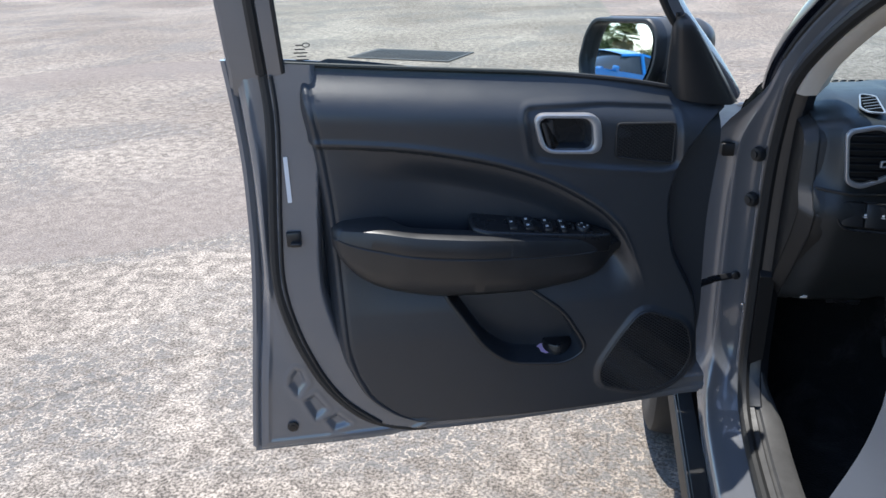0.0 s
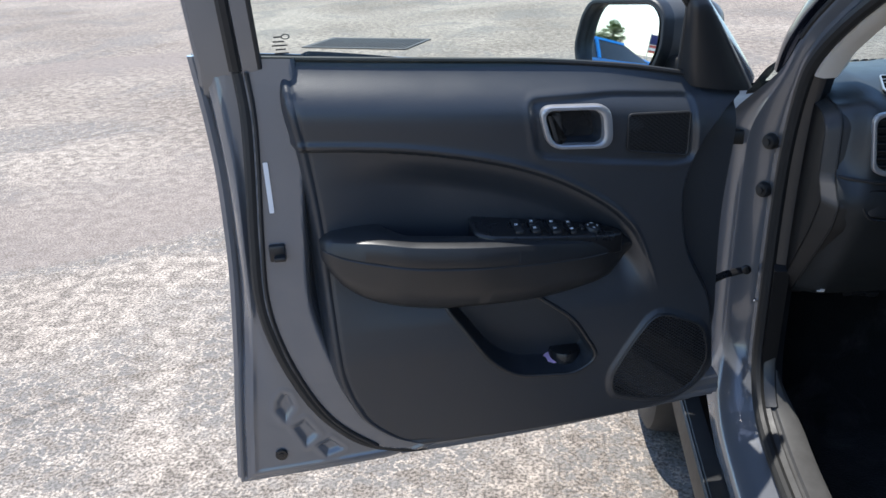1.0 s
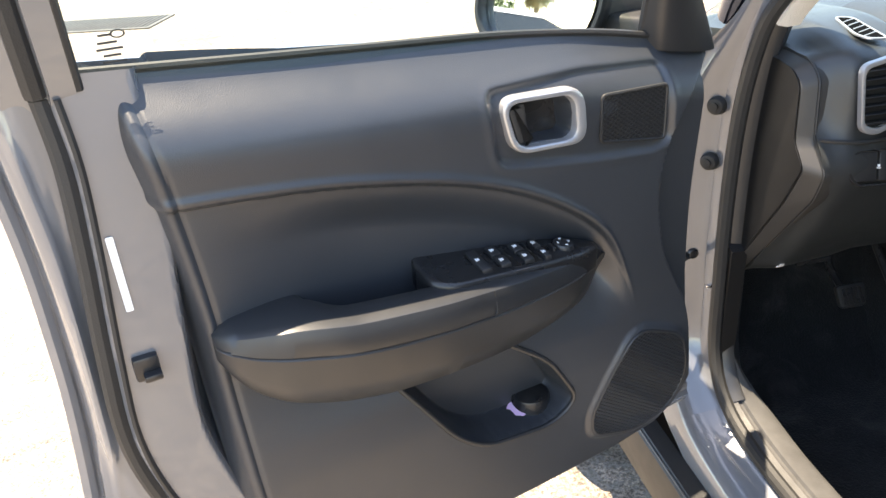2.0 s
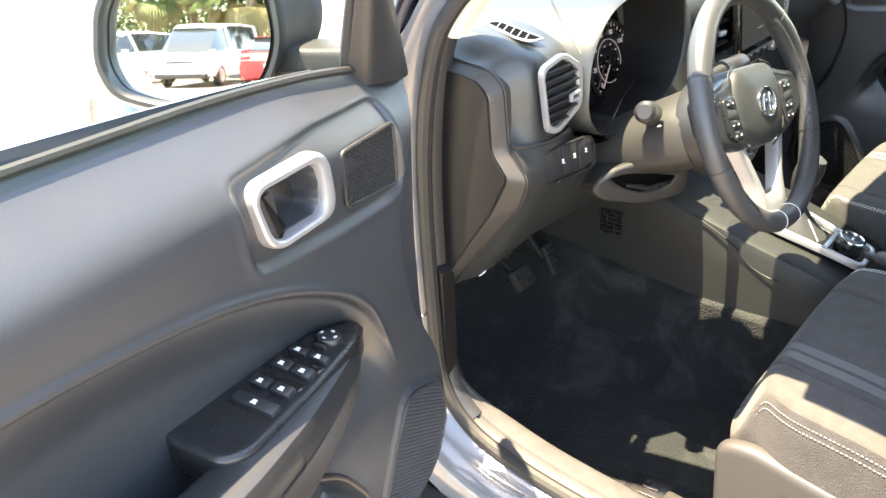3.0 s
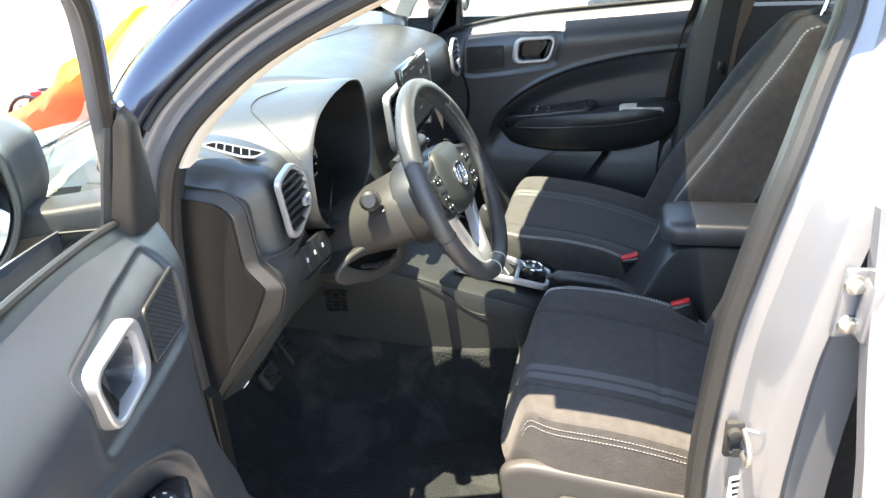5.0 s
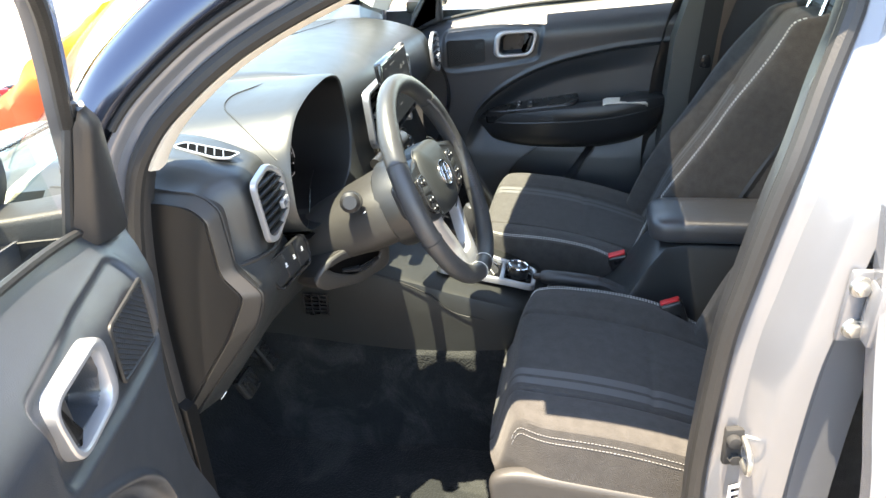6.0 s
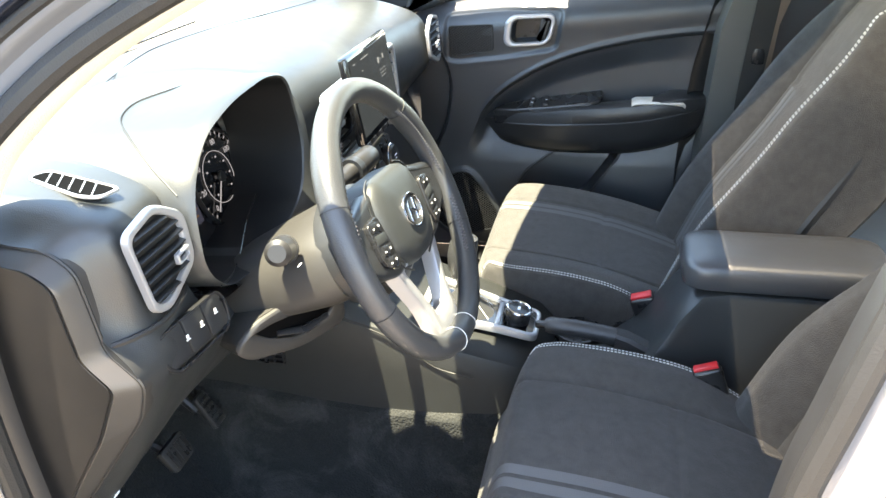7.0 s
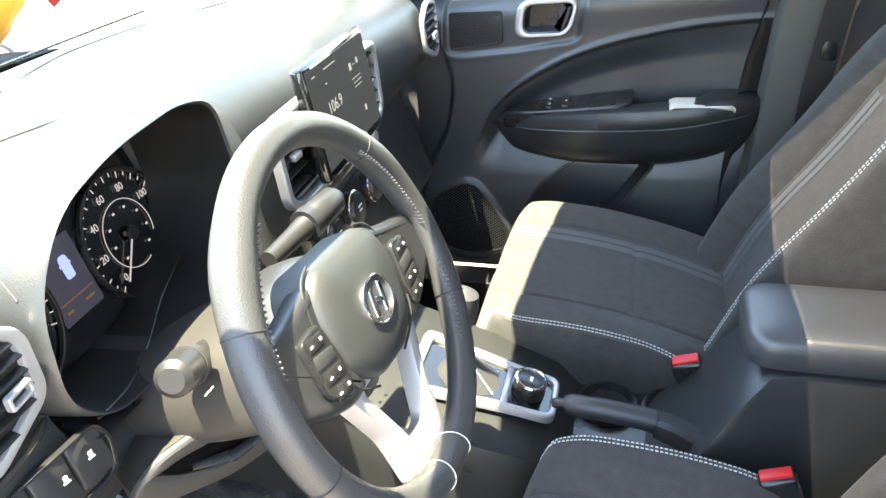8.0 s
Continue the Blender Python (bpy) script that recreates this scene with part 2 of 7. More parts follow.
def inside(poly, x, y):
    hit = False
    for (x0, y0), (x1, y1) in zip(poly, poly[1:] + poly[:1]):
        if (y0 > y) != (y1 > y) and x < (x1 - x0) * (y - y0) / (y1 - y0) + x0:
            hit = not hit
    return hit


def edge_distance(poly, x, y):
    """Distance to the outline, positive within."""
    best = 9.0
    for (x0, y0), (x1, y1) in zip(poly, poly[1:] + poly[:1]):
        dx, dy = x1 - x0, y1 - y0
        t = max(0.0, min(1.0, ((x - x0) * dx + (y - y0) * dy) / (dx * dx + dy * dy + 1e-12)))
        best = min(best, math.hypot(x - x0 - t * dx, y - y0 - t * dy))
    return best if inside(poly, x, y) else -best


def rounded(pts, r, n=4):
    """An outline with its corners rounded."""
    out, k = [], len(pts)
    for i in range(k):
        p, a, b = Vector(pts[i]), Vector(pts[i - 1]), Vector(pts[(i + 1) % k])
        da, db = a - p, b - p
        q = min(r, 0.45 * da.length, 0.45 * db.length)
        s, e = p + da.normalized() * q, p + db.normalized() * q
        for j in range(n + 1):
            t = j / n
            out.append(tuple((1 - t) ** 2 * s + 2 * t * (1 - t) * p + t * t * e))
    return out


def finish(bm, name, mat, sharp=35):
    me = bpy.data.meshes.new(name)
    bm.to_mesh(me)
    bm.free()
    me.materials.append(mat)
    me.shade_smooth()
    me.set_sharp_from_angle(angle=radians(sharp))
    return me


def part(name, bm, mat, parent, label="", sharp=35):
    """One mesh under a thing or a part; its points are given in the world."""
    ob = new(name, finish(bm, name, mat, sharp))
    ob.parent = parent
    if parent is not None and parent.data is None:
        ob.matrix_parent_inverse = parent.matrix_basis.inverted()
    if label:
        tagged(ob, label)
    return ob


def thing(name, base, label, category, group="", kind=""):
    ob = new(name)
    ob.matrix_basis = Matrix.Translation(base)
    ob.empty_display_size = 0.05
    return tagged(ob, label, category, group, kind)


def alone(name, bm, mat, label, category="", group="", kind="", sharp=35):
    return tagged(new(name, finish(bm, name, mat, sharp)), label, category, group, kind)


# ---- car body ----
car = thing("car", (0, 0, 0), "grey metallic small SUV with its front door open", "car")


def lean(z):
    """How far the side of the cabin stands out at a height."""
    return lerp_table([(0.3, 0.70), (1.0, 0.70), (1.2, 0.692), (1.29, 0.668), (1.35, 0.646), (1.41, 0.625), (1.47, 0.602), (1.52, 0.58)], z)


# the front door's opening, as (y, z), from the sill round by the front pillar, the roof and the middle pillar
OPEN_SILL = [(-0.70, 0.462), (-0.45, 0.462), (-0.24, 0.468)]
OPEN_FRONT = [(-0.12, 0.50), (-0.062, 0.58), (-0.05, 0.72), (-0.045, 0.92), (-0.054, 1.07), (-0.075, 1.18), (-0.105, 1.242), (-0.147, 1.288), (-0.232, 1.352), (-0.352, 1.412)]
OPEN_ROOF = [(-0.49, 1.462), (-0.64, 1.490), (-0.78, 1.50), (-0.90, 1.485)]
OPEN_REAR = [(-0.966, 1.42), (-0.933, 1.293), (-0.901, 1.182), (-0.878, 1.08), (-0.860, 0.98), (-0.846, 0.785), (-0.842, 0.60), (-0.80, 0.50)]
OPENING = OPEN_SILL + OPEN_FRONT + OPEN_ROOF + OPEN_REAR
STEPS = 6
LOOP = [(p.x, p.y) for p in smooth_line([(y, z, 0) for y, z in OPENING], STEPS, closed=True)]


def jamb_ring(i, profile, side=-1):
    """profile: rows of (outwards from the opening, out of the car)."""
    k = len(LOOP)
    y, z = LOOP[i % k]
    y0, z0 = LOOP[(i - 1) % k]
    y1, z1 = LOOP[(i + 1) % k]
    d = Vector((y1 - y0, z1 - z0)).normalized()
    o = Vector((d.y, -d.x))
    if o.dot(Vector((y, z)) - Vector((-0.47, 0.95))) < 0:
        o = -o
    return [(side * (lean(z) + w), y + o.x * f, z + o.y * f) for f, w in profile]


JAMB = [(0.006, -0.02), (0.010, 0.0), (0.020, 0.006), (0.036, 0.010), (0.044, 0.022), (0.050, 0.050), (0.058, 0.060), (0.080, 0.066), (0.090, 0.076), (0.098, 0.105)]
JAMB_SILL = [(0.004, -0.02), (0.006, 0.0), (0.011, 0.008), (0.016, 0.020), (0.020, 0.040), (0.026, 0.066), (0.033, 0.076), (0.044, 0.081), (0.065, 0.083), (0.095, 0.083)]
JAMB_A = [(0.006, -0.02), (0.010, 0.0), (0.015, 0.004), (0.023, 0.007), (0.027, 0.013), (0.030, 0.020), (0.032, 0.022), (0.034, 0.023), (0.036, 0.024), (0.038, 0.025)]
JAMB_B = [(0.006, -0.02), (0.010, 0.0), (0.020, 0.006), (0.036, 0.010), (0.046, 0.022), (0.060, 0.038), (0.078, 0.049), (0.100, 0.052), (0.112, 0.034), (0.165, 0.028)]


def blend(a, b, t):
    return [(p[0] + (q[0] - p[0]) * t, p[1] + (q[1] - p[1]) * t) for p, q in zip(a, b)]


k = len(LOOP)
s1, s2, s3 = len(OPEN_SILL) * STEPS, len(OPEN_SILL + OPEN_FRONT) * STEPS, len(OPEN_SILL + OPEN_FRONT + OPEN_ROOF) * STEPS


def jamb_profile(i):
    z = LOOP[i % k][1]
    if i % k < s1 or i % k > s3 + 6 * STEPS:
        return JAMB_SILL if i % k < s1 else blend(JAMB_B, JAMB_SILL, step(0.72, 0.5, z))
    if i < s2:
        return blend(blend(JAMB_SILL, JAMB, step(0.48, 0.62, z)), JAMB_A, step(1.05, 1.22, z))
    if i < s3:
        return blend(JAMB_A, JAMB, step(s2, s2 + 9, i) * 0.5)
    return blend(blend(JAMB_A, JAMB, 0.5), JAMB_B, step(s3, s3 + 5, i))


for nm, (a, b_) in {"sill": (0, s1 + 1), "front_pillar": (s1, s2 + 1), "roof_rail": (s2, s3 + 1), "middle_pillar": (s3, k + 1)}.items():
    part(nm, rings_mesh([jamb_ring(i, jamb_profile(i)) for i in range(a, b_)], closed=False, caps=False), PAINT, car)
seal = [jamb_ring(i, [(0, 0)])[0] for i in range(k)]
part("door_seal", tube(seal, 0.013, 10, closed=True), RUBBER, car, "black rubber door seal")
def inner(i):
    z = LOOP[i % k][1]
    h = 1.0 - 0.9 * step(1.20, 1.24, z) * (1.0 if i < s2 + 4 else 0.0)
    return [(0.002, 0.0), (-0.009 * h, -0.012 * h), (-0.012 * h, -0.032 * h), (0.004, -0.052 * h), (0.03 * h + 0.08 * step(1.12, 1.0, z), -0.058 * h)]


part("opening_trim", rings_mesh([jamb_ring(i, inner(i)) for i in range(s1, k - STEPS)], closed=False, caps=False), PLASTIC, car)

# wheels
def wheel_at(x, y, side):
    w = part("wheel", cyl(0.205, 0.205, 0.17, pose(x, y, 0.32, 0, 90, 0), 40, 0.012), STEEL, car, "alloy road wheel")
    prof = [(-0.09, 0.205), (-0.10, 0.24), (-0.098, 0.285), (-0.085, 0.312), (-0.05, 0.32), (0.05, 0.32), (0.085, 0.312), (0.098, 0.285), (0.10, 0.24), (0.09, 0.205)]
    rings = [[(x + a, y + r * math.cos(t), 0.32 + r * math.sin(t)) for a, r in prof] for t in (2 * math.pi * i / 56 for i in range(56))]
    part("tyre", rings_mesh(rings, loop=True), RUBBER, w, "black rubber tyre")
    for i in range(5):
        part("rim_spoke", rbox(0.02, 0.05, 0.19, 0.006, pose(x + side * 0.088, y, 0.32, 72 * i, 0, 0) @ pose(0, 0, 0.10)), SILVER, w)


for wx, wy in ((-0.765, 0.56), (0.765, 0.56), (-0.765, -1.96), (0.765, -1.96)):
    wheel_at(wx, wy, -1 if wx < 0 else 1)

# outer skins
def fender_at(u, v):
    y = 0.075 + u * 0.95
    z = 0.42 + v * 0.575
    arch = max(0.0, 1 - ((y - 0.56) / 0.37) ** 2) ** 0.5 * 0.37 + 0.33
    z = max(z, min(arch, 1.0)) if v < 0.98 else z
    x = 0.80 + 0.085 * math.sin(math.pi * min(1, (z - 0.2) / 1.0)) - 0.05 * step(0.9, 1.06, z) - 0.12 * step(0.5, 1.0, u) ** 2
    return (-x, y, z)


part("fender", sheet(fender_at, 40, 24, 0.004), PAINT_SKY_TINT, car)
part("fender", sheet(lambda u, v: (-fender_at(u, v)[0], *fender_at(u, v)[1:]), 20, 12, 0.004), PAINT, car)


def bonnet_at(u, v):
    x = -0.80 + 1.60 * u
    e = abs(2 * u - 1)
    return (x, 0.50 - 0.06 * e * e + v * (0.75 - 0.2 * e ** 3), 1.015 - 0.028 * e ** 4 - 0.10 * v ** 2 - 0.05 * v + 0.015 * math.cos(6 * u * math.pi) * (1 - e))


part("bonnet", sheet(bonnet_at, 40, 20, 0.006), PAINT_SKY_TINT, car)


EDGE = [jamb_ring(i, [(0.111, 0.002)])[0] for i in range(s1 + 4 * STEPS, s2 + 8)]
EDGE = [(-0.735, 0.16, 1.115), (-0.728, 0.115, 1.165)] + [p for p in EDGE if p[2] > 1.20]
EDGE = smooth_line(EDGE, 2)


def windscreen_at(u, v, lift=0.0):
    e = 2 * u - 1
    f = v * (len(EDGE) - 1)
    q = EDGE[min(int(f), len(EDGE) - 2)].lerp(EDGE[min(int(f), len(EDGE) - 2) + 1], f - min(int(f), len(EDGE) - 2))
    g = 1 - abs(e) ** 2.3
    return Vector((e * abs(q.x), q.y + g * (0.33 - 0.19 * v), q.z + g * (-0.03 + 0.075 * v) + lift))


part("windscreen_border", rings_mesh([[windscreen_at(a, v / 30, 0.0015) for a in (0.0, 0.010, 0.020)] for v in range(31)], closed=False, caps=False), GLOSS_BLACK, car, "black windscreen border")
part("windscreen_border", rings_mesh([[windscreen_at(a / 40, v, -0.002) for v in (0.0, 0.008, 0.016)] for a in range(41)], closed=False, caps=False), GLOSS_BLACK, car, "black windscreen border")
part("windscreen_seal", tube([jamb_ring(i, [(0.041, 0.023)])[0] for i in range(s1 + 6 * STEPS, s3)], 0.006, 8), RUBBER, car)
OUTER = [(0.043, 0.014), (0.046, 0.030), (0.052, 0.037), (0.064, 0.038), (0.080, 0.033), (0.096, 0.021), (0.108, 0.006), (0.113, -0.008)]
# the blue of the panels is reflected sky put into the paint's colour
part("pillar_panel", rings_mesh([jamb_ring(i, OUTER) for i in range(s1 + 5 * STEPS, s3)], closed=False, caps=False), PAINT_SKY_TINT, car, "grey painted pillar panel with the sky's blue in its colour")
part("pillar_panel", rings_mesh([jamb_ring(i, OUTER, 1) for i in range(s1 + 5 * STEPS, s3)], closed=False, caps=False), PAINT_SKY_TINT, car, "grey painted pillar panel with the sky's blue in its colour")
TRIM_A = [(0.0, -0.006), (-0.014, -0.010), (-0.020, -0.022), (-0.018, -0.045), (0.020, -0.072), (0.112, -0.030), (0.112, -0.010), (0.050, 0.0)]
part("pillar_trim", rings_mesh([jamb_ring(i, TRIM_A) for i in range(s1 + 5 * STEPS + 2, s2 + 6)]), HEADLINER, car, "pale fabric pillar trim")
part("pillar_trim", rings_mesh([jamb_ring(i, TRIM_A, 1) for i in range(s1 + 5 * STEPS + 2, s2 + 6)]), HEADLINER, car, "pale fabric pillar trim")
part("windscreen", sheet(windscreen_at, 40, 24), GLASS_WIND, car, "clear curved windscreen")


def roof_at(u, v, lift=0.0):
    e = 2 * u - 1
    return Vector((e * (0.605 + 0.03 * math.sin(math.pi * v)), -0.43 - 1.89 * v + 0.07 * (1 - e * e) * (1 - v), 1.525 + 0.035 * math.sin(math.pi * (0.15 + 0.7 * v)) - 0.03 * e ** 4 + lift))


# the roof has a glass sunroof: four panels round its opening
HOLE_U, HOLE_V = (0.18, 0.82), (0.213, 0.50)
for a, b_, c, d in ((0, 1, 0, HOLE_V[0]), (0, 1, HOLE_V[1], 1), (0, HOLE_U[0], *HOLE_V), (HOLE_U[1], 1, *HOLE_V)):
    part("roof", sheet(lambda u, v: roof_at(a + (b_ - a) * u, c + (d - c) * v), 14, 14, 0.012), PAINT, car)
    part("headliner", sheet(lambda u, v: roof_at(a + (b_ - a) * u, c + (d - c) * v, -0.032), 14, 14, 0.008), HEADLINER, car, "pale fabric headliner")
part("sunroof", sheet(lambda u, v: roof_at(HOLE_U[0] + (HOLE_U[1] - HOLE_U[0]) * u, HOLE_V[0] + (HOLE_V[1] - HOLE_V[0]) * v, 0.004), 8, 8), GLASS_ROOF, car, "tinted glass sunroof")
part("rocker_panel", rings_mesh([[(-0.72, y, 0.345), (-0.776, y, 0.388), (-0.784, y, 0.394), (-0.818, y, 0.390), (-0.828, y, 0.380), (-0.832, y, 0.33), (-0.81, y, 0.24), (-0.70, y, 0.22)] for y in (0.20, 0.06, -0.3, -0.8, -1.2, -1.7)]), NEAR_BLACK, car, "black plastic rocker cladding")
part("rocker_panel", rings_mesh([[(0.63, y, 0.33), (0.645, y, 0.462), (0.70, y, 0.476), (0.79, y, 0.40), (0.85, y, 0.36), (0.868, y, 0.31), (0.83, y, 0.24), (0.66, y, 0.22)] for y in (0.25, -0.3, -0.8, -1.2, -1.7)]), NEAR_BLACK, car, "black plastic rocker cladding")
# thin pale bar along the cladding's outer corner
part("rocker_edge", tube([(-0.824, y, 0.387) for y in (0.10, -0.3, -0.8, -1.2)], 0.0022, 6), SILL, car, "thin pale edge of the rocker cladding")
# floor pan and the closed rest of the cabin
part("floor_pan", rbox(1.42, 2.6, 0.05, 0.01, pose(0, -0.75, 0.315)), PLASTIC, car)
# unseen wall added across the cabin's back to shut out daylight
part("rear_daylight_wall", rbox(1.40, 0.05, 1.15, 0.01, pose(0, -2.25, 0.92)), PLASTIC, car)
# unseen box added to keep sun off the carpet beside the dash
part("cowl_sun_block", rbox(0.17, 0.42, 0.03, 0.006, pose(-0.705, 0.23, 1.055)), NEAR_BLACK, car)
part("firewall", rbox(1.40, 0.04, 0.75, 0.01, pose(0, 0.42, 0.70)), PLASTIC, car)


def rear_door_skin(u, v):
    y = -1.005 - 0.85 * u + 0.03 * (v - 0.6)
    z = 0.42 + 0.78 * v
    x = lerp_table([(0.42, 0.805), (0.6, 0.848), (0.8, 0.862), (0.9, 0.846), (0.964, 0.820), (1.045, 0.792), (1.10, 0.782), (1.2, 0.762)], z)
    return (-x, y, z)


part("rear_door", sheet(rear_door_skin, 16, 40, 0.03), PAINT, car, "closed rear door in grey paint")


part("rear_door", sheet(lambda u, v: (-rear_door_skin(u, v)[0], *rear_door_skin(u, v)[1:]), 16, 20, 0.03), PAINT, car, "closed rear door in grey paint")
part("tail_panel", rbox(1.5, 0.05, 0.75, 0.02, pose(0, -2.30, 0.80)), PAINT, car)

# striker, hinges and stops on the middle pillar
st = part("striker", join(rbox(0.012, 0.040, 0.060, 0.004, pose(-0.716, -0.890, 0.832, 0, 0, 12)), cyl(0.010, 0.009, 0.010, pose(-0.728, -0.882, 0.846, 0, -90, 12), 20, 0.002), cyl(0.009, 0.008, 0.008, pose(-0.727, -0.886, 0.816, 0, -90, 12), 6)), IRON_DARK, car, "dark steel door striker with two bolts")
part("striker_loop", tube(smooth_line([(-0.722, -0.895, 0.85), (-0.755, -0.897, 0.846), (-0.762, -0.897, 0.832), (-0.755, -0.897, 0.818), (-0.722, -0.895, 0.814)], 4), 0.004, 8), STEEL, st)
for z in (1.075, 0.64):
    h = part("door_hinge", join(rbox(0.010, 0.034, 0.092, 0.004, pose(-0.752, -0.986, z, 4, 0, 14)), rbox(0.03, 0.012, 0.075, 0.004, pose(-0.770, -0.998, z, 4, 0, 8))), PAINT, car, "grey painted rear door hinge with two bolts")
    for dz in (0.027, -0.027):
        part("hinge_bolt", join(cyl(0.013, 0.012, 0.004, pose(-0.759, -0.984, z + dz, 0, -90, 14), 24), cyl(0.009, 0.0085, 0.012, pose(-0.762, -0.984, z + dz, 0, -90, 14), 6, 0.001)), STEEL, h, "zinc hexagonal bolt")
lab = part("tyre_label", rbox(0.001, 0.035, 0.09, 0.0, pose(-0.727, -0.898, 0.73, 0, 0, 24)), WHITE_INK, car, "white printed label on the pillar")
for q in range(7):
    part("print_line", rbox(0.001, 0.028 - 0.004 * (q % 3), 0.005, 0.0, pose(-0.7276, -0.898, 0.766 - 0.012 * q, 0, 0, 24)), GLOSS_BLACK, lab)
# buttons and check strap on the front pillar
for y, z in ((-0.019, 1.057), (-0.014, 0.955)):
    part("bump_stop", join(cyl(0.017, 0.014, 0.014, pose(-0.722, y + 0.004, z, 0, -90, 35), 24, 0.003), cyl(0.007, 0.007, 0.016, pose(-0.724, y + 0.003, z, 0, -90, 35), 16)), RUBBER, car, "round black rubber stop")
part("check_strap", join(tube([(-0.735, 0.002, 0.770), (-0.78, -0.02, 0.768), (-0.83, -0.06, 0.765)], 0.008, 8, flat=0.5), cyl(0.011, 0.010, 0.016, pose(-0.732, 0.0, 0.772, 90, 0, 0), 16, 0.003)), PLASTIC_SMOOTH, car, "black door check strap")
part("seal_clip", rbox(0.014, 0.008, 0.006, 0.002, pose(-0.714, -0.040, 0.719)), CHROME, car)
# glass and trim that close the rest of the cabin
for sgn in (-1, 1):
    for a, b_ in ((-1.03, -1.85), (-1.88, -2.22)):
        g = part("rear_window", sheet(lambda u, v: (sgn * (0.755 - 0.155 * v), a + (b_ - a) * u, 1.19 + 0.33 * v), 3, 3), GLASS_DARK, car, "dark privacy glass")
    part("rear_pillar", rbox(0.05, 0.05, 0.36, 0.01, pose(sgn * 0.68, -1.865, 1.35, 0, -sgn * 25, 0)), PAINT, car)
    part("roof_side", rings_mesh([[(sgn * (0.60 + a), y, 1.525 + dz) for a, dz in ((0.0, 0.014), (0.055, 0.006), (0.078, -0.012), (0.03, -0.042), (-0.02, -0.04))] for y in (-0.50, -0.62, -1.2, -2.3)]), PAINT, car)
pw = part("passenger_window", sheet(lambda u, v: (0.735 - 0.13 * v, -0.10 - 0.06 * v - 0.85 * u + 0.35 * (1 - u) * v * -1, 1.16 + 0.33 * v), 4, 4), GLASS, car, "clear passenger window glass")
pw.visible_shadow = False
part("opening_frame", rings_mesh([jamb_ring(i, [(0.0, -0.012), (0.006, 0.0), (0.02, 0.012), (0.07, 0.02), (0.09, 0.04)], 1) for i in range(s1 + 5 * STEPS, k + 1)], closed=False, caps=False), PLASTIC, car, "trim round the passenger door opening")
# trim coloured lighter than its black plastic, as if lit through the window
part("middle_pillar_trim", rings_mesh([[(0.70 - 0.3 * max(0, z - 1.1), y0, z), (0.665 - 0.3 * max(0, z - 1.1), y0 - 0.01, z), (0.655 - 0.3 * max(0, z - 1.1), y0 - 0.10, z), (0.70 - 0.3 * max(0, z - 1.1), y0 - 0.14, z)] for z, y0 in ((0.45, -0.88), (0.8, -0.885), (1.1, -0.905), (1.3, -0.95), (1.5, -1.0))]), LIT_TRIM_CAP_GREY, car, "plastic middle pillar trim, its colour lightened for window light")
belt = part("seat_belt", rings_mesh([[(x - 0.004, y - 0.024, z), (x, y - 0.024, z), (x, y + 0.024, z), (x - 0.004, y + 0.024, z)] for x, y, z in ((0.555, -1.02, 1.42), (0.60, -1.00, 1.20), (0.635, -0.985, 0.95), (0.65, -0.98, 0.50))]), RUBBER, car, "black seat belt webbing")
part("belt_anchor", rbox(0.02, 0.03, 0.045, 0.006, pose(0.625, -0.995, 1.05)), PLASTIC_SMOOTH, belt)


# ---- open driver's door ----
UP = Vector((0, 0, 1))
HINGE = Vector((-0.806, -0.163, 0.0))
ALONG = Vector((-0.960, -0.280, 0.0))
INWARD = Vector((0.280, -0.960, 0.0))


def dp(s, d, z):
    """A place on the open door: along from the hinge, towards the cabin's side, height."""
    return HINGE + ALONG * s + INWARD * d + Vector((0, 0, z))


def axes(o, x, y, z):
    """A pose from an origin and three axes."""
    m = Matrix.Identity(4)
    for i, c in enumerate((x, y, z)):
        for j in range(3):
            m[j][i] = c[j]
    m.translation = o
    return m




def door_m(s, d, z):
    """A pose on the door: x runs along it to the front, y up, z out of the trim."""
    return axes(dp(s, d, z), -ALONG, UP, INWARD)


def ring_plate(outer, inner, depth, m, rise=0.0):
    """A rounded frame between two outlines of the same count."""
    rings = []
    for z, f in ((0.0, 0.0), (depth * 0.6, 0.0), (depth * 0.9, 0.10), (depth, 0.3), (depth, 0.7), (depth * 0.9, 0.9), (depth * 0.6, 1.0), (0.0, 1.0)):
        rings.append([m @ Vector((a[0] + (b[0] - a[0]) * f, a[1] + (b[1] - a[1]) * f, z)) for a, b in zip(outer, inner)])
    return rings_mesh(rings, closed=True, caps=False, loop=True)


# the steel shell, a pressing with a step at the seal and a flange at the rim
S_OUT = [(0.44, 0.985), (0.60, 0.967), (0.75, 0.948), (0.88, 0.934), (1.09, 0.926), (1.20, 0.931), (1.30, 0.940)]
S_SEAL = [(0.498, 0.45), (0.504, 0.609), (0.528, 0.706), (0.586, 0.773), (0.66, 0.820), (0.77, 0.860), (0.873, 0.877), (0.991, 0.871), (1.113, 0.860), (1.208, 0.854), (1.278, 0.857), (1.40, 0.846)]
Z_BOT = [(-0.02, 0.535), (0.046, 0.532), (0.25, 0.524), (0.45, 0.515), (0.56, 0.506), (0.62, 0.482), (0.683, 0.461), (0.984, 0.446)]


PRESSINGS = [[(0.887, 0.637), (0.873, 0.656), (0.862, 0.651), (0.854, 0.622), (0.875, 0.593), (0.889, 0.62)], [(0.861, 0.577), (0.839, 0.590), (0.816, 0.553), (0.842, 0.529)], [(0.819, 0.525), (0.794, 0.537), (0.768, 0.510), (0.804, 0.499)]]


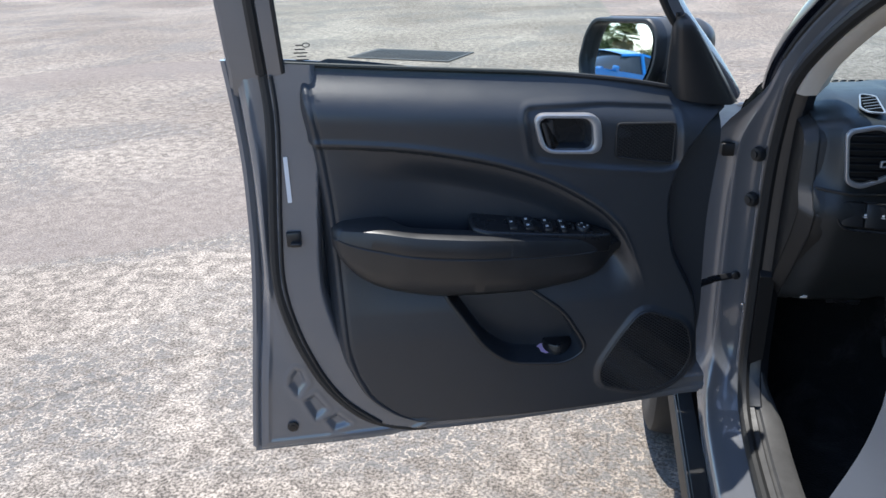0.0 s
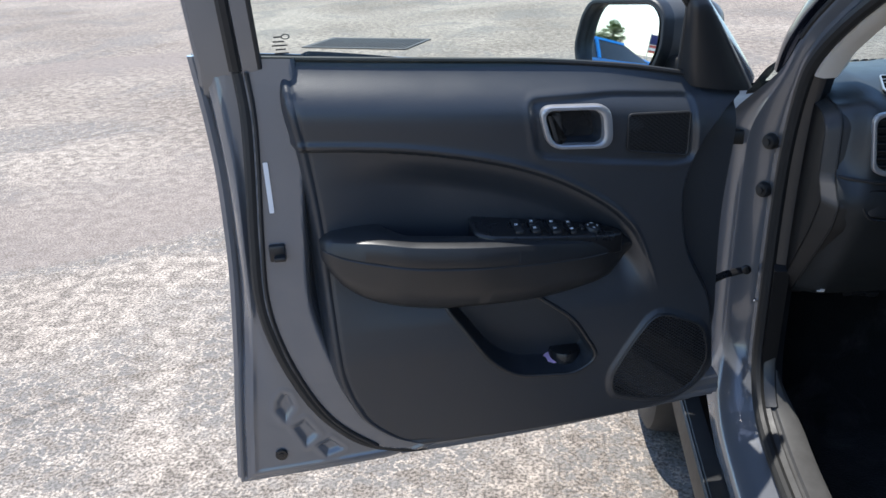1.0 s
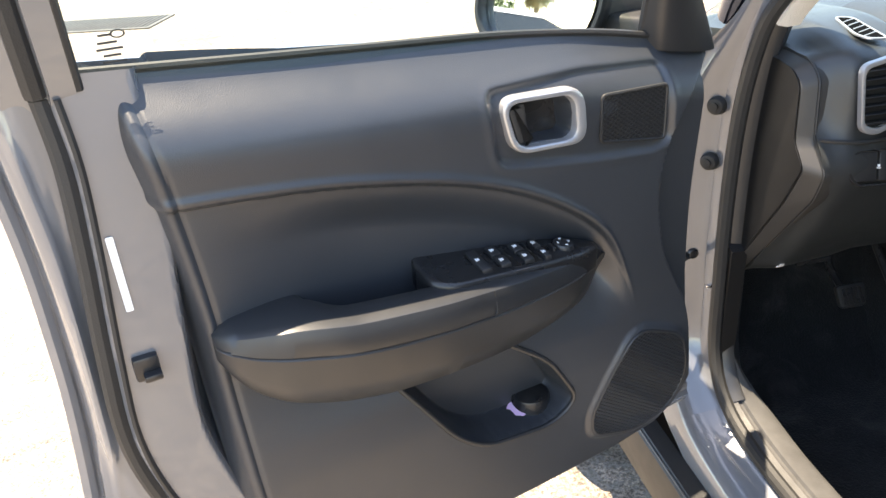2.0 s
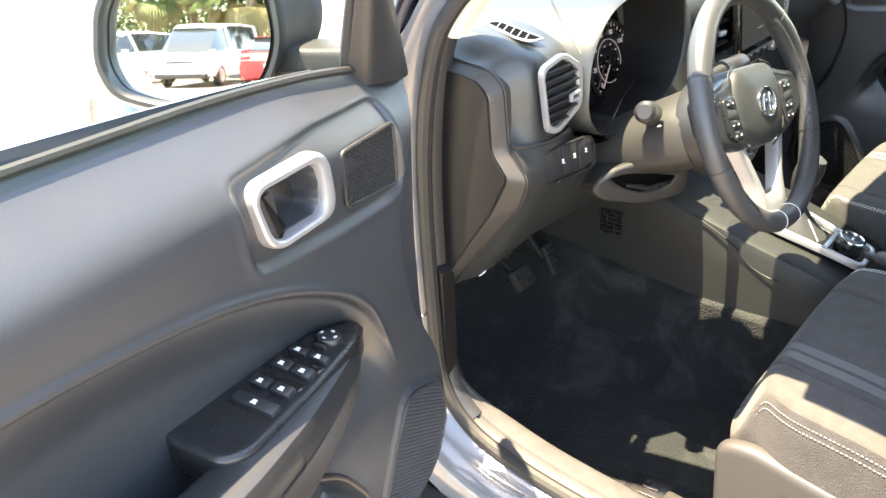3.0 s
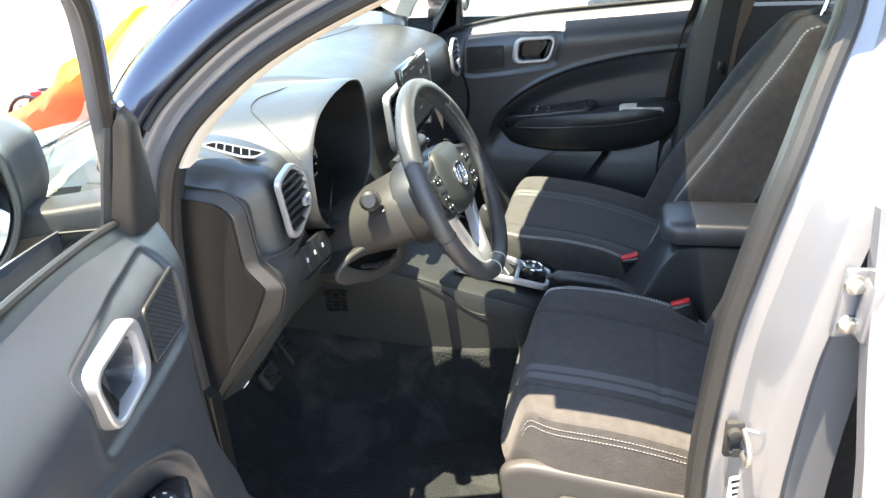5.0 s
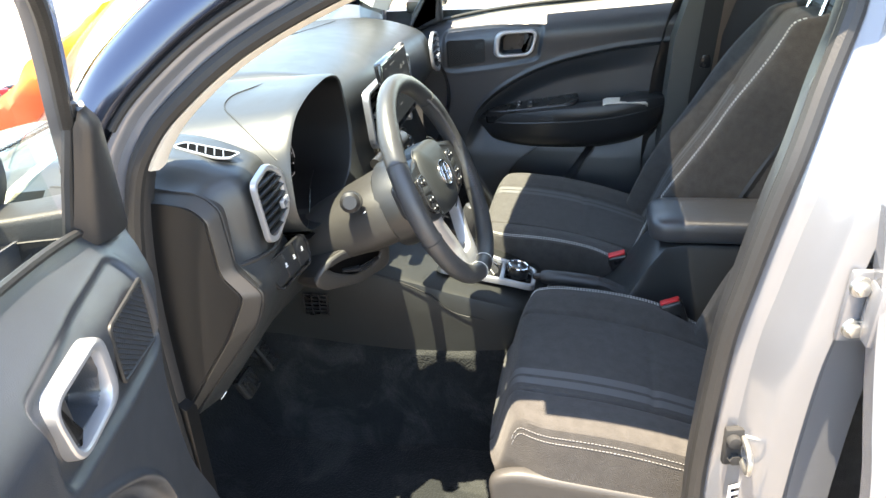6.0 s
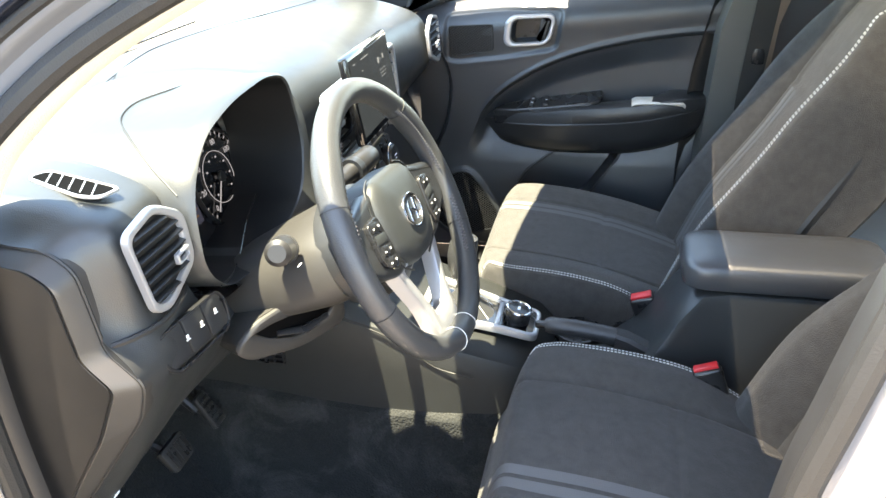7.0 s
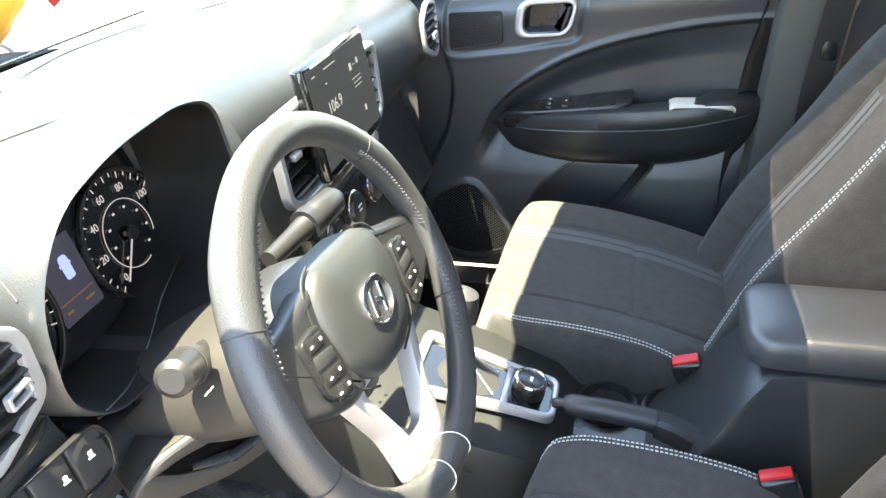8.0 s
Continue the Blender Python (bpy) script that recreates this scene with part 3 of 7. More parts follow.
def shell_depth(s, z):
    seal = lerp_table(S_SEAL, z)
    out = lerp_table(S_OUT, z)
    low = lerp_table(Z_BOT, s)
    d = -0.022 - 0.030 * step(seal - 0.004, seal + 0.016, s)
    d -= 0.085 * step(seal - 0.075, seal - 0.105, s) * step(0.052, 0.075, z - low)
    d -= 0.018 * step(seal + 0.03, out - 0.012, s) * step(0.60, 0.8, z)
    rim = min(out - s, (z - low) * 1.0)
    d -= 0.020 * step(0.016, 0.009, rim)
    d += 0.004 * step(0.010, 0.004, rim)
    # three pressings in the low corner
    if s > 0.74 and z < 0.68:
        for poly in PRESSINGS:
            e = edge_distance(poly, s, z)
            d -= 0.007 * step(-0.003, 0.009, e)
            d += 0.0015 * math.exp(-((e + 0.008) / 0.005) ** 2)
    d += 0.004 * math.exp(-((rim - 0.030) / 0.005) ** 2)
    # the beaded corner under the window and the long hollow of the rear edge
    d += 0.010 * math.exp(-((s - 0.905) / 0.012) ** 2) * step(1.29, 1.20, z) * step(0.86, 0.98, z)
    return d


def shell_at(u, v):
    z0 = 0.446 + 0.85 * v
    s = -0.015 + (lerp_table(S_OUT, z0) + 0.015) * u
    low = lerp_table(Z_BOT, s)
    top = 1.19 + 0.11 * step(0.0, 0.9, s)
    z = low + (top - low) * v
    s = -0.015 + (lerp_table(S_OUT, z) + 0.015) * u
    return dp(s, shell_depth(s, z), z)


door = part("front_door", sheet(shell_at, 320, 240), PAINT, car, "open front door shell in grey paint")
part("door_skin", sheet(lambda u, v: dp((lerp_table(S_OUT, 0.442 + 0.86 * v) + 0.004 + 0.02) * u - 0.02, -0.105 - 0.035 * math.sin(math.pi * (0.15 + 0.7 * v)) * step(0, 0.1, 1 - u), 0.502 - 0.06 * u + (0.682 + 0.178 * u ** 0.8) * v), 30, 30, 0.003), PAINT, door)
part("door_edge", tube(smooth_line([dp(lerp_table(S_OUT, z) + 0.002, -0.092, z) for z in (0.445, 0.6, 0.75, 0.9, 1.0, 1.1, 1.2, 1.3)], 4), 0.008, 6, flat=1.6), PAINT, door)
part("door_seal", tube(smooth_line([dp(0.50, -0.075, 0.550), dp(0.56, -0.050, 0.515)] + [dp(s + 0.008, -0.036, z) for z, s in [*S_SEAL[1:], (1.31, 0.857)][:-2]], 5), 0.0115, 10), RUBBER, door, "black rubber door seal")
part("door_seal", tube(smooth_line([dp(s - 0.006, -0.020, z) for z, s in S_SEAL[2:-1]], 5), 0.004, 6), RUBBER, door)
part("lower_flange", rings_mesh([[dp(s, d, z + h) for d, h in ((-0.030, 0.001), (-0.027, 0.006), (-0.027, 0.034), (-0.060, 0.034), (-0.060, 0.004), (-0.036, 0.0))] for s, z in ((0.655, 0.4935), (0.631, 0.4935), (0.558, 0.4945), (0.482, 0.498), (0.403, 0.503), (0.291, 0.512), (0.15, 0.525), (0.04, 0.535))]), PAINT, door, "grey painted lower flange of the door")
part("latch", join(rbox(0.028, 0.030, 0.020, 0.003, door_m(0.842, -0.022, 0.967)), rbox(0.020, 0.008, 0.020, 0.002, door_m(0.838, -0.010, 0.960))), PLASTIC_SMOOTH, door, "black latch in the door's edge")
part("warning_sticker", prism(rounded([(-0.004, -0.045), (0.004, -0.045), (0.004, 0.045), (-0.004, 0.045)], 0.002), 0.001, 0, door_m(0.842, -0.0205, 1.085)), WHITE_INK, door, "narrow white sticker")
part("plug", join(cyl(0.012, 0.012, 0.004, door_m(0.893, -0.048, 0.516), 20, 0.001), cyl(0.006, 0.006, 0.006, door_m(0.893, -0.047, 0.516), 6)), PLASTIC_SMOOTH, door, "round black rubber plug")

# the moulded trim
S_REAR = [(0.0, 0.60), (0.05, 0.69), (0.13, 0.748), (0.26, 0.778), (0.43, 0.784), (0.62, 0.788), (0.83, 0.802), (1.0, 0.82)]
S_FRONT = [(0.0, 0.22), (0.03, 0.10), (0.08, 0.05), (0.16, 0.022), (0.35, 0.014), (0.6, 0.018), (0.85, 0.008), (1.0, 0.0)]
S_WEDGE = [(0.62, 0.02), (0.784, 0.041), (0.914, 0.098), (1.009, 0.112), (1.076, 0.098), (1.15, 0.05), (1.18, 0.0)]
Z_TOP = [(0.0, 1.198), (0.13, 1.224), (0.275, 1.250), (0.44, 1.264), (0.64, 1.279), (0.82, 1.294)]
Z_LOW = [(0.08, 0.560), (0.20, 0.541), (0.44, 0.528), (0.61, 0.527), (0.82, 0.530)]
ARC = [(0.0, 0.5), (0.13, 0.76), (0.159, 0.857), (0.206, 0.957), (0.276, 1.019), (0.386, 1.077), (0.491, 1.110), (0.646, 1.139), (0.802, 1.152), (0.9, 1.155)]
POCKET = rounded([(0.565, 0.85), (0.474, 0.715), (0.425, 0.678), (0.31, 0.668), (0.262, 0.70), (0.315, 0.79), (0.40, 0.85)], 0.03)
SPEAKER = rounded([(0.150, 0.785), (0.055, 0.745), (0.038, 0.665), (0.075, 0.603), (0.146, 0.586), (0.232, 0.612), (0.236, 0.654), (0.192, 0.731)], 0.03)
WELL = rounded([(0.317 + 0.058, 1.153 + 0.033), (0.317 - 0.042, 1.153 + 0.028), (0.317 - 0.048, 1.153 - 0.031), (0.317 + 0.041, 1.153 - 0.026)], 0.020, 7)
PLATE = rounded([(0.402, 1.205), (0.25, 1.205), (0.100, 1.19), (0.096, 1.08), (0.13, 1.072), (0.25, 1.085), (0.385, 1.107)], 0.02)


def trim_depth(s, z):
    top, arc = lerp_table(Z_TOP, s), lerp_table(ARC, s)
    d = 0.010
    # shoulder under the window
    d += 0.006 * math.exp(-((z - top + 0.085) / 0.040) ** 2) * step(0.05, 0.25, s)
    d -= 0.052 * step(top - 0.105, top + 0.004, z) ** 2
    # hollow panel between the arc and the armrest
    below = arc - z
    hollow = step(-0.003, 0.006, below) * step(0.80, 0.92, z) * step(0.14, 0.22, s)
    d -= hollow * (0.013 + 0.026 * step(0.0, 0.07, below) * step(0.78, 0.55, s))
    d += 0.004 * math.exp(-((below + 0.008) / 0.006) ** 2) * step(0.14, 0.22, s)
    # handle and tweeter recess
    p = edge_distance(PLATE, s, z) if s < 0.44 and z > 1.03 else -9.0
    d -= 0.007 * step(-0.004, 0.008, p)
    d += 0.001 * step(-0.016, -0.004, p) * step(0.004, -0.004, p)
    # well behind the release handle
    if 0.25 < s < 0.39 and 1.11 < z < 1.20:
        d -= 0.030 * step(0.0, 0.007, edge_distance(WELL, s, z))
    # web before the speaker, lower panel
    d += 0.008 * step(0.84, 0.74, z)
    p = edge_distance(SPEAKER, s, z) if s < 0.28 and z < 0.82 else -9.0
    d += 0.006 * step(-0.014, -0.002, p) * step(0.006, -0.002, p)
    w = lerp_table(S_WEDGE, z)
    d -= 0.034 * step(w + 0.004, w - 0.012, s)
    e = min(lerp_table(S_REAR, (z - 0.534) / 0.75) - s, z - lerp_table(Z_LOW, s))
    d -= 0.046 * step(0.024, 0.0, e) ** 1.5
    d -= 0.005 * math.exp(-((e - 0.030) / 0.003) ** 2) * step(0.55, 0.65, s) * 0.6
    return d


def mesh_grille(outline, pitch, m, bar=0.0011, depth=0.0016):
    """A grid of fine diagonal bars within an outline."""
    out = []
    xs, ys = [p[0] for p in outline], [p[1] for p in outline]
    reach = max(max(xs) - min(xs), max(ys) - min(ys)) * 1.5
    cx, cy = (max(xs) + min(xs)) / 2, (max(ys) + min(ys)) / 2
    verts, faces = [], []
    for ang in (radians(35), radians(-35)):
        dx, dy = math.cos(ang), math.sin(ang)
        k = -reach
        while k < reach:
            ox, oy = cx - dy * k, cy + dx * k
            run = None
            q = -reach
            while q <= reach:
                ins = inside(outline, ox + dx * q, oy + dy * q)
                if ins and run is None:
                    run = q
                if (not ins or q + 0.003 > reach) and run is not None:
                    n0 = len(verts)
                    for t, w in ((run, -bar / 2), (run, bar / 2), (q, bar / 2), (q, -bar / 2)):
                        verts.append(m @ Vector((ox + dx * t - dy * w, oy + dy * t + dx * w, depth)))
                    for t, w in ((run, -bar * 0.9), (run, bar * 0.9), (q, bar * 0.9), (q, -bar * 0.9)):
                        verts.append(m @ Vector((ox + dx * t - dy * w, oy + dy * t + dx * w, 0)))
                    faces += [(n0, n0 + 1, n0 + 2, n0 + 3), (n0, n0 + 3, n0 + 7, n0 + 4), (n0 + 1, n0 + 5, n0 + 6, n0 + 2)]
                    run = None
                q += 0.003
            k += pitch
    me = bpy.data.meshes.new("tmp")
    me.from_pydata([tuple(v) for v in verts], [], faces)
    bm = bmesh.new()
    bm.from_mesh(me)
    bpy.data.meshes.remove(me)
    return bm


def moulded_trim(dp, door_m, along, inward, door, driver=True):
    """The inner side of a front door: dp and door_m place it."""
    def trim_at(u, v):
        s = lerp_table(S_FRONT, v) * (1 - u) + lerp_table(S_REAR, v) * u
        lo, hi = lerp_table(Z_LOW, s), lerp_table(Z_TOP, s)
        z = lo + (hi - lo) * v
        d = trim_depth(s, z)
        p = edge_distance(POCKET, s, z) if 0.22 < s < 0.60 and 0.64 < z < 0.88 else -1.0
        if p > 0:
            d -= 0.062 * step(0, 0.010, p)
        return dp(s, d, z)


    part("inner_trim", sheet(trim_at, *((340, 320) if driver else (240, 220))), PLASTIC_SOFT, door, "black moulded plastic door trim")
    part("belt_seal", tube(smooth_line([dp(s, -0.042, lerp_table(Z_TOP, s) + 0.001) for s in (0.09, 0.2, 0.35, 0.5, 0.65, 0.83)], 4), 0.005, 8), RUBBER, door, "thin rubber window seal")
    part("pocket_lip", tube([dp(s, trim_depth(s, z) + 0.001, z) for s, z in POCKET], 0.004, 8, closed=True), PLASTIC, door)
    part("cup_holder", join(cyl(0.034, 0.030, 0.05, Matrix.Translation(dp(0.315, -0.036, 0.672)), 28, 0.003)), PLASTIC_SMOOTH, door, "dark cup well in the door pocket")

    # armrest
    def cup(s):
        return step(0.665, 0.615, s) * step(0.475, 0.49, s)


    def arm_ring(s):
        top = lerp_table([(0.19, 0.925), (0.22, 0.942), (0.27, 0.950), (0.43, 0.974), (0.60, 0.992), (0.70, 1.006), (0.745, 1.004), (0.768, 0.992)], s)
        low = lerp_table([(0.19, 0.912), (0.204, 0.903), (0.246, 0.863), (0.32, 0.848), (0.39, 0.842), (0.556, 0.846), (0.62, 0.856), (0.684, 0.874), (0.73, 0.902), (0.755, 0.932), (0.768, 0.955)], s)
        out = lerp_table([(0.19, -0.012), (0.22, 0.002), (0.27, 0.028), (0.34, 0.048), (0.43, 0.066), (0.52, 0.074), (0.62, 0.073), (0.69, 0.064), (0.73, 0.050), (0.755, 0.034), (0.768, 0.012)], s)
        h, back, c = top - low, -0.045, cup(s)
        lip = back + (out - back) * (0.35 + 0.22 * c)
        floor = top - 0.06 * c
        prof = [(back, floor), (lip - 0.010 * c, floor), (lip - 0.004 * c, top - 0.006 * c), (lip + 0.006, top), (out - 0.014, top - 0.001), (out - 0.004, top - 0.006), (out, top - 0.016),
                (out + 0.002, top - 0.28 * h), (out + 0.0005, top - 0.30 * h), (out + 0.002, top - 0.32 * h), (out * 0.96 - 0.001, low + 0.38 * h), (out * 0.82 - 0.004, low + 0.14 * h), (out * 0.5 - 0.01, low), (back, low)]
        return [dp(s, d, z) for d, z in prof]


    ARM = [0.192 + 0.576 * i / 96 for i in range(97)]
    part("armrest", rings_mesh([arm_ring(s) for s in ARM]), PLASTIC, door, "black padded armrest with a grab recess")
    part("armrest_seam", tube(smooth_line([arm_ring(0.430)[5] + inward * 0.001, arm_ring(0.432)[7] + inward * 0.0012, *[arm_ring(s)[8] + inward * 0.0012 for s in (0.46, 0.52, 0.60, 0.68, 0.73, 0.755)]], 4), 0.0007, 5), RUBBER, door)

    # switches on the armrest
    SWX = (-along + Vector((0, 0, -0.15))).normalized()
    SWY = (inward + Vector((0, 0, -0.10))).normalized()
    SWY = (SWY - SWX * SWY.dot(SWX)).normalized()
    SWM = axes(dp(0.36, 0.006, 0.968), SWX, SWY, UP)
    panel_o = rounded([(-0.145, -0.046), (0.03, -0.044), (0.105, -0.030), (0.138, -0.010), (0.138, 0.004), (0.10, 0.020), (0.0, 0.034), (-0.115, 0.044), (-0.145, 0.03)], 0.022, 5)
    sw_panel = part("window_switch_panel", prism(panel_o, 0.040, 0.006, SWM @ pose(0, 0, -0.036), 3), PLASTIC_SMOOTH, door, "black switch panel with white symbols")
    for x, names in ((-0.062, ("w",)), (-0.030, ("w", "w")), (0.008, ("w", "w")), (0.040, ("s", "s"))) if driver else ((0.0, ("w",)), (0.036, ("s", "s"))):
        for i, kind in enumerate(names):
            y = 0.004 if len(names) == 1 else (-0.012 + 0.026 * i)
            wy = 0.050 if len(names) == 1 else 0.023
            wx = 0.016 if kind == "w" else 0.011
            y -= 0.05 * (x + 0.06)
            part("switch", rbox(wx, wy, 0.009, 0.0025, SWM @ pose(x, y, 0.006, 0, -10, 0)), PLASTIC, door)
            part("switch_symbol", join(rbox(0.0034, 0.0046, 0.0012, 0.0, SWM @ pose(x - 0.001, y, 0.0106, 0, -10, 0)), rbox(0.0014, 0.0064, 0.0012, 0.0, SWM @ pose(x - 0.004, y, 0.0102, 0, -10, 0))), WHITE_INK, door)
    for x in (-0.014, 0.024) if driver else ():
        part("switch_well", rbox(0.014, 0.054, 0.006, 0.0028, SWM @ pose(x, 0.001 - 0.05 * (x + 0.06), 0.0022)), GLOSS_BLACK, door)
    if driver:
        part("mirror_knob", join(cyl(0.016, 0.014, 0.008, SWM @ pose(0.082, -0.006, 0.007), 28, 0.0015)), PLASTIC, door, "round mirror adjusting pad")
        for a in range(4):
            part("switch_symbol", rbox(0.004, 0.0022, 0.001, 0.0, SWM @ pose(0.082 + 0.009 * math.cos(a * math.pi / 2), -0.006 + 0.009 * math.sin(a * math.pi / 2), 0.0113, 0, 0, 90 * a + 90)), WHITE_INK, door)
        part("switch", rbox(0.006, 0.016, 0.008, 0.002, SWM @ pose(0.061, -0.004, 0.006)), PLASTIC, door)

    # handle
    HC = (0.317, 0.0, 1.153)
    ho = rounded([(-0.070, 0.043), (0.060, 0.036), (0.068, -0.041), (-0.050, -0.034)], 0.028, 7)
    hi = rounded([(-0.058, 0.033), (0.042, 0.028), (0.048, -0.031), (-0.041, -0.026)], 0.020, 7)
    HM = door_m(*HC)
    part("handle_bezel", ring_plate(ho, hi, 0.017, HM), SILVER, door, "satin silver handle surround")
    part("handle_well", prism([(x * 0.93, y * 0.93) for x, y in hi], 0.002, 0, HM @ pose(0, 0, -0.023)), PLASTIC_SMOOTH, door)
    part("release_handle", prism(rounded([(-0.054, 0.030), (-0.028, 0.029), (-0.022, -0.024), (-0.038, -0.022)], 0.005), 0.009, 0.003, HM @ pose(0, 0, 0.001)), PLASTIC_GREY, door, "dark grey door release lever")


    tw = rounded([(-0.056, 0.034), (0.056, 0.030), (0.056, -0.048), (-0.056, -0.030)], 0.008)
    TM = door_m(0.168, 0.0062, 1.134)
    part("tweeter_backing", prism(tw, 0.0015, 0.0, TM), NEAR_BLACK, door)
    part("tweeter_rim", tube([TM @ Vector((x, y, 0.002)) for x, y in tw], 0.0024, 6, closed=True), RUBBER, door)
    part("tweeter_grille", mesh_grille(tw, 0.0052, TM @ pose(0, 0, 0.0012)), RUBBER, door, "black mesh tweeter grille")
    sp = [(0.14 - s, z - 0.68) for s, z in SPEAKER]
    SM = door_m(0.14, 0.0215, 0.68)
    part("speaker_backing", prism(sp, 0.002, 0.0, SM), GLOSS_BLACK, door)
    part("speaker_grille", mesh_grille(sp, 0.0056, SM @ pose(0, 0, 0.0016)), PLASTIC, door, "black mesh door speaker grille")
    part("speaker_rim", tube([SM @ Vector((x, y, 0.001)) for x, y in sp], 0.0028, 8, closed=True), PLASTIC, door)


moulded_trim(dp, door_m, ALONG, INWARD, door)

# window, frame, mirror
def tilt_in(z):
    """The window leans into the car as it rises."""
    return -0.055 + 0.30 * (z - 1.2)


pane = part("window_pane", sheet(lambda u, v: dp(0.10 + (0.735 + 0.006 * v) * u + 0.30 * (1 - u) * v, tilt_in(1.205 + 0.085 * u + 0.33 * v), 1.205 + 0.085 * u + 0.33 * v), 6, 6), GLASS_DOOR, door, "clear door glass")
pane.visible_shadow = False
GM = door_m(0.79, -0.016, 1.320)
for i, (w, y) in enumerate(((0.012, 0.010), (0.018, 0.003), (0.024, -0.003), (0.016, -0.009), (0.022, -0.015))):
    part("glass_marking", rbox(w, 0.0022, 0.0004, 0.0, GM @ pose(-0.006 + 0.001 * i, y, 0)), RUBBER, door)
part("glass_marking", ring_plate([(0.007 * math.cos(a) + 0.006, 0.0042 * math.sin(a) + 0.010) for a in (2 * math.pi * i / 20 for i in range(20))], [(0.005 * math.cos(a) + 0.006, 0.0028 * math.sin(a) + 0.010) for a in (2 * math.pi * i / 20 for i in range(20))], 0.0004, GM), RUBBER, door)
fr = [dp(0.832, -0.032, 1.283), dp(0.834, 0.002, 1.40), dp(0.836, 0.036, 1.52)]
part("window_frame", rings_mesh([[p + ALONG * a + INWARD * b for a, b in ((0.0, 0.012), (0.024, 0.014), (0.030, 0.0), (0.048, -0.012), (0.092, -0.018), (0.094, -0.026), (0.100, -0.030), (0.104, -0.045), (0.0, -0.045))] for p in [dp(0.848, -0.095, 1.205), dp(0.836, -0.052, 1.250)] + fr]), PAINT, door, "grey painted window frame")
part("glass_run", tube([p + INWARD * 0.008 + ALONG * -0.002 for p in fr], 0.005, 8), RUBBER, door)
part("frame_seal", tube([p + INWARD * 0.004 + ALONG * 0.036 for p in fr], 0.011, 8), RUBBER, door)
fa = smooth_line([dp(-0.030, -0.072, 1.185), dp(-0.010, -0.068, 1.215), dp(0.032, -0.056, 1.266), dp(0.114, -0.022, 1.354), dp(0.155, -0.003, 1.414), dp(0.197, 0.014, 1.464), dp(0.240, 0.026, 1.493), dp(0.300, 0.036, 1.516), dp(0.41, 0.045, 1.540), dp(0.62, 0.052, 1.555), dp(0.80, 0.050, 1.555), dp(0.90, 0.045, 1.545)], 5)
part("window_frame", rings_mesh([[p + ALONG * a + INWARD * b + UP * c for a, b, c in ((0.006, 0.011, -0.006), (-0.008, 0.010, 0.006), (-0.016, 0.0, 0.013), (-0.020, -0.014, 0.015), (0.004, -0.015, -0.006))] for p in fa]), PAINT, door, "grey painted window frame")
part("frame_seal", tube([p + INWARD * 0.004 + ALONG * 0.009 + UP * -0.009 for p in fa[10:]], 0.007, 8), RUBBER, door)


def cover_at(u, v):
    """The triangular cover: u along from its rear edge, v up."""
    z = 1.205 - 0.026 * u * (1 - v) + 0.150 * v
    s = 0.104 - (0.128 * (1 - v) ** 0.9 + 0.004) * u + 0.012 * v
    bulge = 0.020 * (math.sin(math.pi * min(1, max(0, u))) ** 0.7) * (1 - v) + 0.010 * step(0.0, 0.12, u) * step(1.0, 0.85, u)
    return dp(s, -0.058 + 0.30 * (z - 1.2) + bulge * step(1.0, 0.86, v), z)


part("mirror_cover", sheet(cover_at, 30, 30, 0.01), PLASTIC, door, "black triangular mirror base cover")
part("division_bar", tube([dp(0.110, -0.056, 1.20), dp(0.114, -0.036, 1.28), dp(0.119, -0.012, 1.362)], 0.0065, 8), RUBBER, door)

# wing mirror: a frame of its own, turned to the driver
TH = radians(26)
MN = (ALONG * math.cos(TH) + INWARD * math.sin(TH) + Vector((0, 0, 0.085))).normalized()
MXX = UP.cross(MN).normalized()
MY = MN.cross(MXX)
MC = dp(0.142, -0.245, 1.248)
MM = axes(MC, MXX, MY, MN)
mo = rounded([(-0.085, 0.078), (0.085, 0.088), (0.112, 0.062), (0.116, 0.0), (0.095, -0.050), (0.060, -0.084), (-0.050, -0.082), (-0.108, -0.062), (-0.122, -0.020), (-0.108, 0.045)], 0.03, 6)
mg = [(x * 0.89, y * 0.86) for x, y in mo]
part("mirror_housing", ring_plate(mo, mg, 0.028, MM @ pose(0, 0, -0.010)), PLASTIC_DASH, door, "black wing mirror rim")


def mirror_back():
    rings = []
    for k, z, dx in ((1.0, 0.0, 0.0), (1.02, -0.012, 0.0), (1.02, -0.030, 0.008), (1.0, -0.055, 0.025), (0.94, -0.080, 0.042), (0.82, -0.104, 0.052), (0.62, -0.124, 0.056), (0.30, -0.134, 0.056)):
        rings.append([MM @ Vector((x * k + dx, y * k * (1 - 3 * dx * (y < 0)) + 0.2 * dx, z - 0.008)) for x, y in mo])
    return rings_mesh(rings)


part("mirror_cap", mirror_back(), LIT_TRIM_CAP_GREY, door, "grey plastic mirror cap")
part("cap_seam", tube([MM @ Vector((x * 1.022, y * 1.022, -0.026)) for x, y in mo], 0.0016, 5, closed=True), RUBBER, door)
# the glass sits in the housing with a tilt of its own
GT = MM @ pose(0, 0, 0.0045, -2.1, 0, 0) @ pose(0, 0, 0, 0, -6.2, 0)
part("mirror_glass", prism([(x * 0.99, y * 0.99) for x, y in mg], 0.003, 0, GT), MIRROR, door, "mirror glass reflecting the car park")
arm_o = rounded([(-0.040, -0.034), (0.040, -0.034), (0.036, 0.030), (-0.036, 0.030)], 0.010, 3)


def arm_ring(s, d, z, k):
    return [dp(s + a * k, d, z + b * k) for a, b in arm_o]


